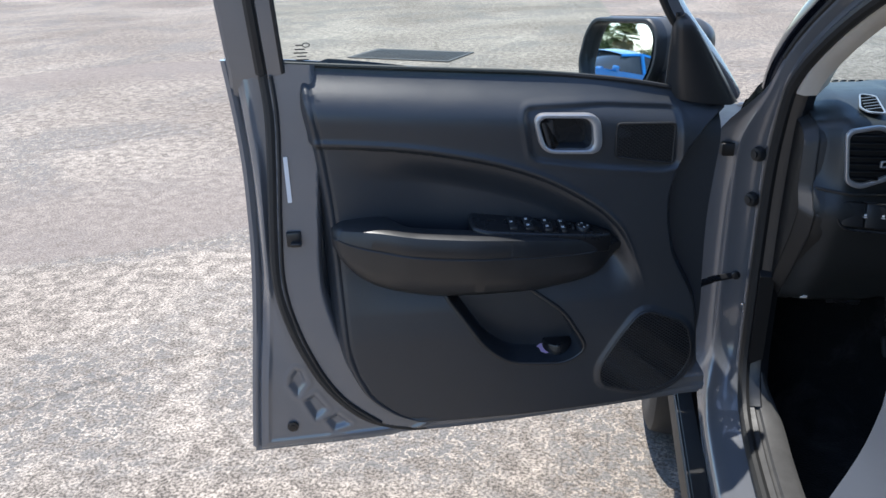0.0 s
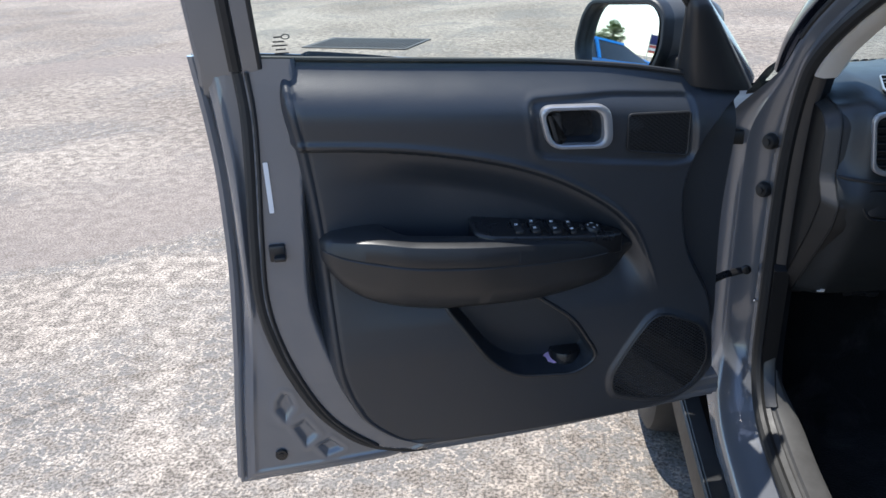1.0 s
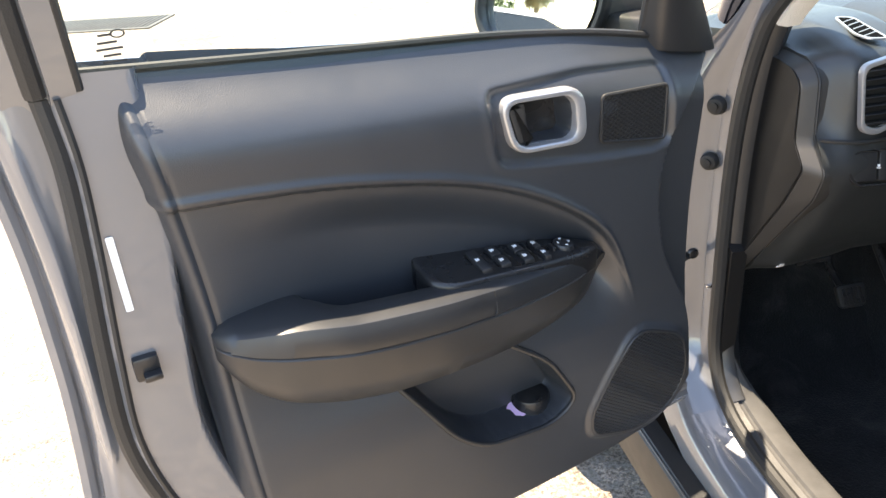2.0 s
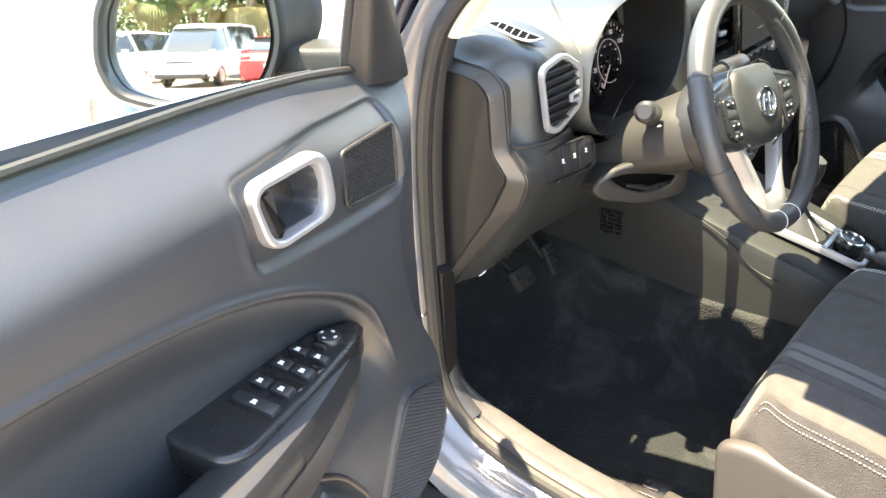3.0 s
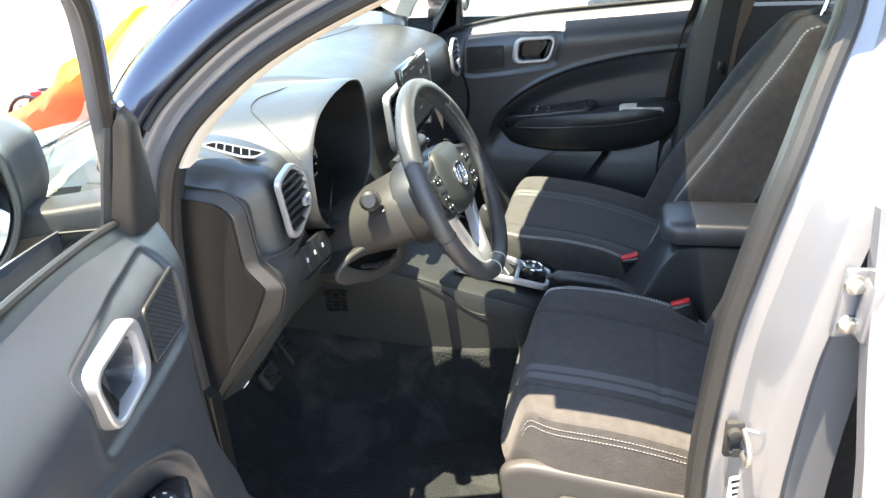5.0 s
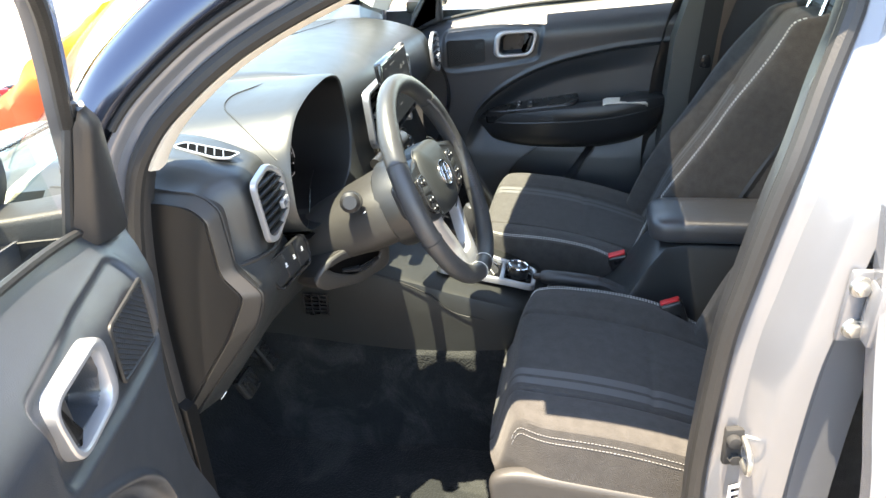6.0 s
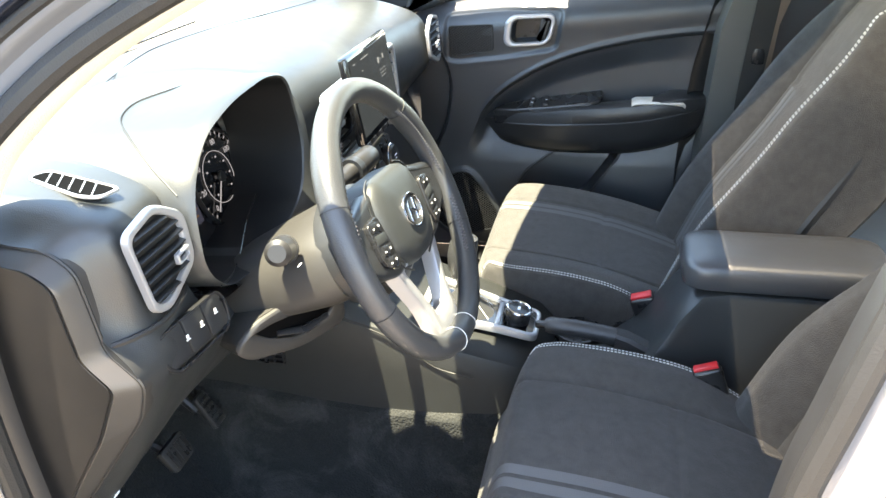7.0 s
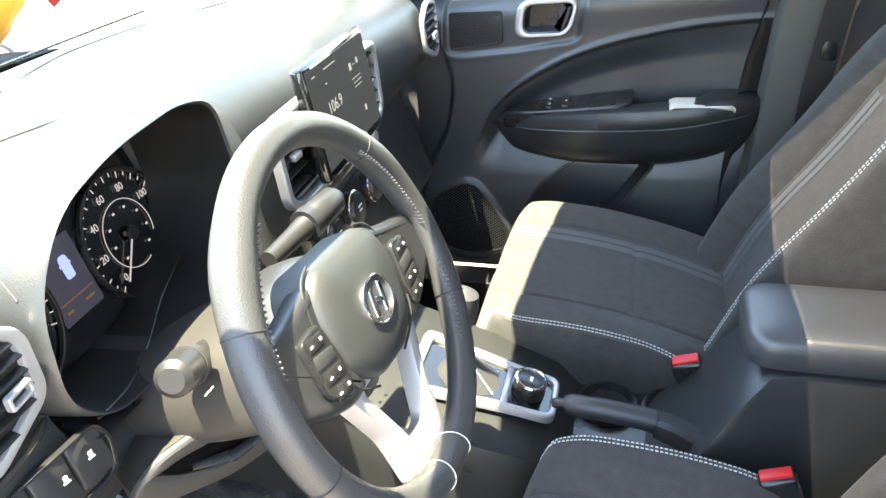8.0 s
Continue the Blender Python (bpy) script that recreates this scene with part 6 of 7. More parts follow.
secs = [(0.22, 0.165, 0.83, 0.62), (0.0, 0.16, 0.82, 0.61), (-0.15, 0.155, 0.79, 0.59), (-0.28, 0.150, 0.755, 0.578), (-0.40, 0.142, 0.718, 0.575), (-0.50, 0.132, 0.690, 0.572), (-0.565, 0.122, 0.668, 0.570), (-0.60, 0.118, 0.630, 0.568), (-0.70, 0.115, 0.620, 0.56), (-0.80, 0.112, 0.628, 0.55)]
part("console_body", rings_mesh([con_ring(*q) for q in secs]), CONSOLE, console)
carp = [(0.24, 0.17, 0.63), (-0.15, 0.165, 0.60), (-0.4, 0.160, 0.585), (-0.6, 0.15, 0.58), (-1.2, 0.14, 0.56)]
part("tunnel_carpet", rings_mesh([[(-w - 0.085, y, 0.35), (-w - 0.05, y, 0.39), (-w - 0.008, y, h - 0.02), (-w + 0.02, y, h), (w - 0.02, y, h), (w, y, h - 0.02), (w + 0.008, y, 0.42), (w + 0.03, y, 0.34)] for y, w, h in carp]), CARPET, console, "black carpet over the tunnel")
rear_secs = [(-0.70, -0.112, 0.112, 0.628), (-0.745, -0.106, 0.114, 0.652), (-0.785, -0.088, 0.118, 0.710), (-0.82, -0.066, 0.120, 0.762), (-0.855, -0.044, 0.120, 0.798), (-0.90, -0.036, 0.120, 0.803), (-1.16, -0.036, 0.120, 0.803)]
part("console_rear", rings_mesh([[(a - 0.05 * (h - 0.6) / 0.2 - 0.004, y, 0.48), (a - 0.02 * (h - 0.6) / 0.2, y, (0.48 + h) / 2), (a, y, h - 0.02), (a + 0.006, y, h - 0.006), (a + 0.02, y, h), (b - 0.02, y, h), (b - 0.006, y, h - 0.006), (b, y, h - 0.02), (b, y, 0.6), (b, y, 0.48)] for y, a, b, h in rear_secs]), PLASTIC_DASH, console)
arm_o = rounded([(-0.078, 0.17), (0.078, 0.17), (0.078, -0.17), (-0.078, -0.17)], 0.042, 7)
AMM = pose(0.042, -0.990, 0.802)
part("armrest", rings_mesh([[AMM @ Vector((x * k, y * (1 - (1 - k) * 0.6), z)) for x, y in arm_o] for k, z in ((0.90, 0.0), (0.98, 0.004), (1.0, 0.012), (1.0, 0.028), (0.985, 0.038), (0.94, 0.045), (0.84, 0.050), (0.5, 0.053), (0.1, 0.054))]), ARMREST, console, "padded black leatherette armrest")

# shifter
SHX = Vector((1, 0, 0))
SHY = Vector((0, 0.97, 0.24)).normalized()
SHM = axes((-0.012, -0.485, 0.704), SHX, SHY, SHX.cross(SHY))
sf_o = rounded([(-0.046, -0.090), (0.046, -0.090), (0.052, -0.02), (0.074, 0.135), (-0.070, 0.135), (-0.050, -0.02)], 0.018, 6)
sf_i = rounded([(-0.036, -0.080), (0.036, -0.080), (0.040, -0.02), (0.056, 0.118), (-0.054, 0.118), (-0.039, -0.02)], 0.012, 6)
part("shifter_frame", ring_plate(sf_o, sf_i, 0.014, SHM), SILVER, console, "satin silver shifter surround")
part("shifter_plate", prism(sf_i, 0.003, 0, SHM @ pose(0, 0, 0.002)), GLOSS_BLACK, console)
part("shifter_bridge", rbox(0.08, 0.010, 0.008, 0.003, SHM @ pose(0, -0.012, 0.008)), SILVER, console)
part("mode_dial", cyl(0.026, 0.024, 0.026, SHM @ pose(0.006, -0.044, 0.016), 36, 0.003), PLASTIC_SMOOTH, console, "round drive mode dial")
part("dial_ring", tube([SHM @ Vector((0.006 + 0.0225 * math.cos(a), -0.044 + 0.0225 * math.sin(a), 0.029)) for a in (2 * math.pi * i / 36 for i in range(36))], 0.0028, 8, closed=True), CHROME, console)
part("dial_symbol", rbox(0.010, 0.005, 0.001, 0, SHM @ pose(0.006, -0.044, 0.0296)), WHITE_INK, console)
boot = [[SHM @ Vector((w * x, 0.045 + h * y + 0.5 * z, z)) for x, y in ((math.cos(a), math.sin(a)) for a in (2 * math.pi * i / 24 for i in range(24)))] for w, h, z in ((0.040, 0.050, 0.004), (0.034, 0.040, 0.014), (0.022, 0.022, 0.03), (0.012, 0.012, 0.048), (0.010, 0.010, 0.07))]
part("shift_boot", rings_mesh(boot), LEATHER, console, "leather shift boot with pale seams")
for sx in (-1, 1):
    part("boot_stitch", tube([SHM @ Vector((sx * w, 0.045 - h + 0.5 * z, z + 0.001)) for w, h, z in ((0.026, 0.042, 0.006), (0.022, 0.034, 0.016), (0.012, 0.019, 0.032))], 0.0011, 5), THREAD, console)
part("shift_knob", rings_mesh([[SHM @ Vector((0.022 * k * x, 0.085 + 0.026 * k * y, z - 0.045)) for x, y in ((math.cos(a), math.sin(a)) for a in (2 * math.pi * i / 24 for i in range(24)))] for k, z in ((0.5, 0.11), (0.75, 0.125), (1.0, 0.15), (1.02, 0.175), (0.85, 0.195), (0.3, 0.203))]), LEATHER, console, "black leather gear knob")

# handbrake, cup wells
hb = part("handbrake", tube([(-0.045, -0.588, 0.7155), (-0.045, -0.596, 0.716), (-0.045, -0.64, 0.713), (-0.045, -0.69, 0.707), (-0.045, -0.715, 0.702)], [0.012, 0.0155, 0.0165, 0.0165, 0.0165], 18), LEATHER, console, "black handbrake grip")
part("handbrake_arm", rings_mesh([[(-0.045 + w * a, y, z + h * b) for a, b in ((-1, -1), (-1, 0.5), (-0.7, 0.9), (0.7, 0.9), (1, 0.5), (1, -1))] for y, z, w, h in ((-0.712, 0.702, 0.0155, 0.015), (-0.735, 0.694, 0.0165, 0.018), (-0.78, 0.668, 0.018, 0.022), (-0.83, 0.632, 0.019, 0.026))]), LEATHER, hb)
part("release_button", tube([(-0.045, -0.570, 0.7150), (-0.045, -0.574, 0.7155), (-0.045, -0.590, 0.716)], [0.006, 0.0078, 0.008], 14), PLASTIC_SMOOTH, hb)
part("handbrake_seam", tube([Vector((-0.045, -0.713, 0.7025)) + Vector((0.0172 * math.cos(t), -0.004 * math.sin(t), 0.0172 * math.sin(t))) for t in (2 * math.pi * i / 24 for i in range(24))], 0.0009, 5, closed=True), RUBBER, hb)
for cy in (-0.645, -0.745):
    cw = [[(0.055 + r * math.cos(a), cy + r * math.sin(a), z) for a in (2 * math.pi * i / 32 for i in range(32))] for r, z in ((0.048, 0.634), (0.046, 0.645), (0.042, 0.645), (0.039, 0.636), (0.037, 0.632))]
    part("cup_holder", rings_mesh(cw), PLASTIC_SMOOTH, console, "round cup holder")
part("tray", rbox(0.20, 0.20, 0.018, 0.006, pose(0.0, -0.69, 0.622)), PLASTIC_SMOOTH, console)
part("console_seam", tube(smooth_line([(-0.158, -0.18, 0.775), (-0.152, -0.27, 0.752), (-0.150, -0.35, 0.716), (-0.146, -0.40, 0.672), (-0.145, -0.47, 0.655)], 5), 0.0014, 5), RUBBER, console)

# ---- floor ----
def carpet_at(u, v):
    x, y = -0.69 + 0.545 * u, 0.30 - 1.35 * v
    n = noise.noise(Vector((x * 7, y * 7, 3))) * 0.006 + noise.noise(Vector((x * 22, y * 22, 1))) * 0.002
    return (x, y, 0.352 + n + 0.25 * step(0.0, 0.32, y) + 0.07 * step(0.88, 1.0, u) + 0.08 * step(0.08, 0.0, u))


alone("floor_carpet", sheet(carpet_at, 60, 110, 0.01), CARPET, "black carpet of the driver's footwell, dusty and worn", "carpet")
alone("floor_carpet", sheet(lambda u, v: (0.145 + 0.545 * u, 0.30 - 1.35 * v, 0.352 + 0.25 * step(0.0, 0.32, 0.30 - 1.35 * v)), 20, 30, 0.01), CARPET, "black carpet of the passenger's footwell", "carpet")
for x, y in ((-0.205, -0.385), (-0.50, -0.40)):
    cl = thing("floor_clip", (x, y, 0.36), "small black plastic mat clip on the carpet", "floor clip", "mat clips")
    part("plate", rbox(0.05, 0.07, 0.006, 0.002, pose(x, y, 0.360, 0, 0, 8)), PLASTIC_SMOOTH, cl)
    part("hook", join(rbox(0.022, 0.03, 0.004, 0.001, pose(x, y, 0.365, 0, 0, 8)), rbox(0.012, 0.010, 0.012, 0.002, pose(x, y + 0.008, 0.367))), PLASTIC, cl)
trim_rings = []
for i in range(-STEPS, s1 + 2 * STEPS):
    w = 1.0 - 0.65 * step(s1 - 4, s1 + 2 * STEPS - 2, i)
    trim_rings.append(jamb_ring(i, [(0.004, 0.0), (-0.006, -0.010 * w), (-0.008, -0.022 * w), (-0.004, -0.026 * w), (-0.004, -0.032 * w), (-0.009, -0.036 * w), (-0.010, -0.066 * w), (-0.004, -0.078 * w), (0.05, -0.084 * w), (0.05, -0.01 * w)]))
alone("sill_trim", rings_mesh(trim_rings), SILL, "scuffed grey plastic sill trim at the door opening", "trim", kind="structure")
alone("kick_panel", rings_mesh([[(-0.695, y, z0), (-0.665, y, z0), (-0.665, y, z1), (-0.695, y, z1)] for y, z0, z1 in ((-0.07, 0.45, 0.80), (0.0, 0.40, 0.85), (0.30, 0.36, 0.95))]), NEAR_BLACK, "black plastic kick panel beside the footwell", "trim", kind="structure")


# ---- seats ----
def seat(side, y0, label):
    """side: -1 for the driver's, 1 for the passenger's; y0: the cushion's front edge."""
    X, W = side * 0.352, 0.258
    s = thing("front_seat", (X, y0 - 0.25, 0.37), label, "car seat", "front seats")
    out = side

    def cush(u, v, lift=0.0):
        """u: -1 inboard to 1 outboard; v: 0 at the front edge to 1 at the backrest."""
        e = abs(u)
        inb = 1.0 if u < 0 else 0.0
        rise = (0.012 + 0.008 * inb) * step(0.45, 0.78, e) * (0.4 + 0.6 * step(0.0, 0.5, v))
        fall = 0.150 * step(0.88, 1.0, e) ** 1.5
        seam = 0.005 * math.exp(-((e - 0.52) / 0.014) ** 2) + 0.004 * math.exp(-((v - 0.55) / 0.010) ** 2) * step(0.54, 0.50, e)
        front = 0.125 * step(0.13, 0.0, v) ** 2.2
        z = 0.728 + rise - fall - seam - front + 0.010 * math.sin(math.pi * min(1, v * 1.15)) * (1 - e * e) - 0.020 * v - 0.090 * v * v - 0.050 * inb * step(0.55, 1.0, v) * step(0.4, 0.9, e) + lift
        w = W * (1 - 0.16 * step(0.28, 0.0, v) ** 2 * e) * (1.0 - 0.03 * step(0.6, 1.0, v))
        x = u * w - 0.012 * u * step(0.9, 1.0, e)
        return Vector((X + out * x, y0 - 0.03 * e ** 4 * step(0.3, 0.0, v) - 0.53 * v, z))

    part("cushion", sheet(lambda a, b: cush(2 * a - 1, b), 120, 90, 0.02), FABRIC, s, "black woven cloth cushion")
    for u0 in (0.27, 0.375):
        part("stripe", sheet(lambda a, b: cush(u0 + 0.075 * a, 0.03 + 0.95 * b, 0.0012), 4, 70), FABRIC_STRIPE, s, "grey woven stripe")

    def stitches(path, n):
        bits = []
        for k in range(n):
            a, b = path(k / n), path((k + 0.62) / n)
            bits.append(tube([a, b], 0.0009, 4))
        return join(*bits)

    for u0, u1 in ((0.855, 0.918), (0.885, 0.926)):
        part("stitching", stitches(lambda t: cush(u1, 0.06 + 0.91 * t, 0.0014), 80), THREAD_GREY, s, "pale double stitching")
        part("stitching", stitches(lambda t: cush(-u0, 0.03 + 0.93 * t, 0.0012), 80), THREAD, s, "pale double stitching")
    base = rounded([(-0.21, 0.0), (0.21, 0.0), (0.205, -0.50), (-0.205, -0.50)], 0.04, 5)
    part("seat_base", rings_mesh([[(X + x * k, y0 - 0.03 + y, z) for x, y in base] for k, z in ((0.80, 0.362), (0.92, 0.42), (1.0, 0.47), (1.0, 0.585), (0.96, 0.605))]), PLASTIC, s)
    cov = rounded([(-0.03, 0.42), (-0.012, 0.620), (-0.06, 0.638), (-0.18, 0.622), (-0.32, 0.604), (-0.52, 0.585), (-0.56, 0.56), (-0.54, 0.42), (-0.40, 0.385), (-0.10, 0.385)], 0.03, 5)
    CV = axes((X + out * 0.218, y0, 0.0), Vector((0, 1, 0)), UP, Vector((out, 0, 0)))
    part("side_cover", prism(cov, 0.028, 0.010, CV, 3), PLASTIC_LIGHT, s, "pale grey plastic side cover")
    lev = rounded([(-0.11, 0.545), (-0.12, 0.582), (-0.24, 0.572), (-0.40, 0.550), (-0.42, 0.525), (-0.40, 0.505), (-0.24, 0.525)], 0.012, 4)
    part("lever", prism(lev, 0.016, 0.006, axes((X + out * 0.244, y0, 0.0), Vector((0, 1, 0)), UP, Vector((out, 0, 0))), 3), PLASTIC_LIGHT, s, "pale grey seat height lever")
    for rx in (-0.19, 0.19):
        part("seat_rail", rbox(0.035, 0.56, 0.03, 0.005, pose(X + rx, y0 - 0.24, 0.372)), STEEL, s)
        part("rail_cover", rbox(0.05, 0.07, 0.04, 0.008, pose(X + rx, y0 + 0.045, 0.378)), PLASTIC_GREY, s)

    tilt = 0.42

    def bk(u, v, lift=0.0):
        """v: 0 at the cushion, 1 at the top."""
        e = abs(u)
        low = step(0.62, 0.25, v) if side < 0 and u < 0 else 0.0
        w = 0.228 + 0.008 * low - 0.008 * math.sin(math.pi * v) - 0.080 * step(0.66, 1.0, v) ** 2
        rise = (0.050 + 0.020 * low) * step(0.42, 0.70, e) * (1 - 0.55 * step(0.6, 1.0, v))
        fall = 0.20 * step(0.76 + 0.05 * low, 1.0, e) ** 1.5
        seam = 0.006 * math.exp(-((e - 0.50) / 0.016) ** 2) + 0.004 * math.exp(-((v - 0.66) / 0.008) ** 2) * step(0.52, 0.48, e)
        top = 0.06 * step(0.90, 1.0, v) ** 2
        d = rise - fall - seam - top + lift + 0.018 * math.exp(-((v - 0.25) / 0.2) ** 2)
        y = y0 - 0.452 - 0.32 * v
        z = 0.625 + 0.63 * v - 0.01 * e * v
        return Vector((X + out * u * w, y + d * 0.93, z + d * 0.36))

    part("backrest", sheet(lambda a, b: bk(2 * a - 1, b), 100, 90, 0.02), FABRIC, s, "black cloth backrest with pale stitching")
    part("back_shell", rings_mesh([[Vector((X + x * w * 0.97, y0 - 0.470 - 0.32 * v - dd, 0.61 + 0.62 * v)) for x, dd in ((-1, 0.06), (-0.9, 0.02), (0.9, 0.02), (1, 0.06), (0.96, 0.13), (0.7, 0.16), (-0.7, 0.16), (-0.96, 0.13))] for v, w in ((0.0, 0.21), (0.3, 0.215), (0.6, 0.21), (0.85, 0.18), (1.0, 0.14))]), PLASTIC, s)
    for u0 in (0.27, 0.375):
        part("stripe", sheet(lambda a, b: bk(u0 + 0.075 * a, 0.04 + 0.60 * b, 0.0012), 4, 60), FABRIC_STRIPE, s, "grey woven stripe")
    for u0 in (0.70, 0.735) if side > 0 else ():
        part("stitching", stitches(lambda t: bk(-u0, 0.03 + 0.93 * t, 0.0014), 90), THREAD, s, "pale double stitching")
    HRM = pose(X, y0 - 0.470 - 0.32 * 1.12, 1.365, 14)
    hr = rounded([(-0.125, -0.085), (0.125, -0.085), (0.12, 0.075), (0.08, 0.10), (-0.08, 0.10), (-0.12, 0.075)], 0.045, 5)
    part("headrest", rings_mesh([[HRM @ Vector((x * k, z, y * k)) for x, y in hr] for k, z in ((0.7, 0.055), (0.92, 0.045), (1.0, 0.01), (1.0, -0.03), (0.9, -0.06), (0.6, -0.07))]), FABRIC, s)
    for px_ in (-0.06, 0.06):
        part("headrest_post", tube([HRM @ Vector((px_, -0.005, -0.22)), HRM @ Vector((px_, -0.005, -0.05))], 0.006, 10), CHROME, s)
    return s


seat(-1, -0.518, "black cloth driver's seat with pale stitching and stripes")
seat(1, -0.388, "black cloth passenger seat with pale stitching and stripes")


def buckle(x, y, z, lean_deg):
    b = thing("belt_buckle", (x, y, z - 0.12), "black seat belt buckle with a red button", "seat belt buckle", "belt buckles")
    m = pose(x, y, z, -20, lean_deg, 0)
    part("case", rbox(0.028, 0.048, 0.07, 0.006, m @ pose(0, 0, -0.035), 3), PLASTIC_SMOOTH, b)
    part("button", rbox(0.018, 0.040, 0.008, 0.002, m @ pose(0, 0, 0.0005)), RED, b, "red release button")
    part("strap", rbox(0.006, 0.035, 0.10, 0.002, m @ pose(0, 0, -0.11)), RUBBER, b)


buckle(-0.128, -0.862, 0.712, 6)
buckle(0.100, -0.760, 0.705, -6)


# ---- the yard round the car ----
LEAF = surface("palm_leaf", (0.075, 0.11, 0.030), 0.55, stain=0.35, stain_size=0.5, spec=0.3)
LEAF_DRY = surface("dry_palm_leaf", (0.20, 0.16, 0.07), 0.7, stain=0.3, stain_size=0.4)
BUSH = surface("shrub_leaf", (0.05, 0.085, 0.022), 0.6, stain=0.4, stain_size=0.4, spec=0.3)
BARK = surface("palm_bark", (0.16, 0.13, 0.10), 0.9, grain=0.8, grain_size=0.05, stain=0.3, stain_size=0.3)
PAINT_WHITE = surface("white_car_paint", (0.78, 0.78, 0.77), 0.3, coat=0.8, stain=0.02)
PAINT_RED = surface("red_car_paint", (0.50, 0.015, 0.02), 0.3, coat=0.9, stain=0.03)
PAINT_BLUE = surface("blue_car_paint", (0.005, 0.20, 0.60), 0.3, coat=0.9, stain=0.03)
DARK_GLASS = surface("dark_car_glass", (0.02, 0.025, 0.028), 0.05, coat=0.6, stain=0.02, rough_vary=0.01)


def leaf_mesh(quads):
    verts, faces = [], []
    for q in quads:
        n = len(verts)
        verts += [tuple(p) for p in q]
        faces.append(tuple(range(n, n + len(q))))
    me = bpy.data.meshes.new("tmp")
    me.from_pydata(verts, [], faces)
    bm = bmesh.new()
    bm.from_mesh(me)
    bpy.data.meshes.remove(me)
    return bm


def palm(x, y, height, seed):
    """A cabbage palm: a ringed trunk and a ball of fan leaves with gaps."""
    rnd = random.Random(seed)
    t = thing("palm_tree", (x, y, 0), "cabbage palm with a grey trunk and green fan leaves", "palm tree", "palms of the yard")
    lx, ly = rnd.uniform(-0.5, 0.5), rnd.uniform(-0.5, 0.5)
    pts = [Vector((x + lx * (q / 8) ** 2, y + ly * (q / 8) ** 2, height * q / 8)) for q in range(9)]
    part("trunk", tube(smooth_line(pts, 6), [0.21 - 0.05 * (i / 48) + (0.012 if i % 2 else 0.0) for i in range(49)], 12), BARK, t)
    top = pts[-1]
    for mat, n, lo, hi, label in ((LEAF, 44, -0.45, 1.2, "green fan leaves"), (LEAF_DRY, 9, -1.2, -0.5, "dry hanging leaves")):
        quads = []
        for f in range(n):
            a, e = rnd.uniform(0, 2 * math.pi), rnd.uniform(lo, hi)
            d = Vector((math.cos(a) * math.cos(e), math.sin(a) * math.cos(e), math.sin(e)))
            stem = rnd.uniform(0.7, 1.2)
            hub = top + d * stem
            side = d.cross(UP).normalized()
            up = side.cross(d)
            quads.append([top, top + side * 0.03, hub + side * 0.02, hub])
            L = rnd.uniform(0.8, 1.15)
            for b in range(22):
                w = (b - 10.5) / 10.5 * 1.35
                tipd = (d * math.cos(w) + side * math.sin(w)).normalized()
                m = hub + tipd * L * 0.6 + up * 0.06
                tip = hub + tipd * L * (0.75 + 0.25 * math.cos(w)) + Vector((0, 0, -0.28 * L)) + up * 0.02
                q = tipd.cross(up) * 0.035
                quads.append([hub, m + q, tip, m - q])
        part("crown", leaf_mesh(quads), mat, t, label)


def shrub(x, y, w, h, seed):
    rnd = random.Random(seed)
    quads = []
    blobs = [(rnd.uniform(-w, w) * 0.6, rnd.uniform(-w, w) * 0.4, rnd.uniform(0.35, 0.8) * h, rnd.uniform(0.3, 0.55) * h) for _ in range(9)]
    for bx, by, bz, br in blobs:
        for _ in range(420):
            d = Vector((rnd.gauss(0, 1), rnd.gauss(0, 1), rnd.gauss(0, 1))).normalized()
            p = Vector((x + bx, y + by, max(0.1, bz))) + d * br * rnd.uniform(0.7, 1.08)
            a = Vector((rnd.gauss(0, 1), rnd.gauss(0, 1), rnd.gauss(0, 1))).normalized() * rnd.uniform(0.08, 0.16)
            c = a.cross(d).normalized() * rnd.uniform(0.04, 0.08)
            p.z = max(p.z, 0.05)
            quads.append([p - a, p + c, p + a, p - c])
    s = thing("tree", (x, y, 0), "dense green broadleaf tree behind the parked cars", "tree", "trees of the yard")
    part("crown", leaf_mesh(quads), BUSH, s)
    part("trunk", tube([(x, y, 0), (x + 0.1, y, h * 0.4), (x, y + 0.1, h * 0.7)], [0.16, 0.12, 0.06], 8), BARK, s)
    for bx, by, bz, br in blobs[:5]:
        part("limb", tube([(x + 0.05, y, h * 0.3), (x + bx * 0.6, y + by * 0.6, bz * 0.8), (x + bx, y + by, bz)], [0.08, 0.05, 0.02], 6), BARK, s)


def polar(bearing, dist):
    """A spot in the yard by its bearing from the wing mirror."""
    a = radians(bearing - 20.4)
    return -0.87 + dist * math.cos(a), 0.03 + dist * math.sin(a)


for q, (az, dist, hh) in enumerate(((-175.2, 80, 3.4), (-176.8, 95, 3.2), (-178.6, 90, 4.2), (-172.3, 98, 3.0), (-166, 70, 3.6), (-159, 55, 4.0), (-153, 38, 4.2), (-149.2, 33, 3.4), (-146.6, 36, 4.0), (-144.0, 32, 3.3), (-142.3, 29, 3.2), (-139.8, 34, 3.6), (-137.2, 32, 3.4), (-134.0, 36, 4.0))):
    palm(*polar(az, dist), hh, 11 + q)
for q, (az, dist, w, hh) in enumerate(((-176.2, 88, 3.2, 2.6), (-173.2, 92, 2.6, 2.5), (-162, 60, 3.2, 3.4), (-151, 46, 3.4, 4.6), (-147, 43, 3.4, 4.4), (-143, 41, 3.4, 4.6), (-139.5, 42, 3.4, 4.4), (-136, 43, 3.2, 4.4))):
    shrub(*polar(az, dist), w, hh, 51 + q)


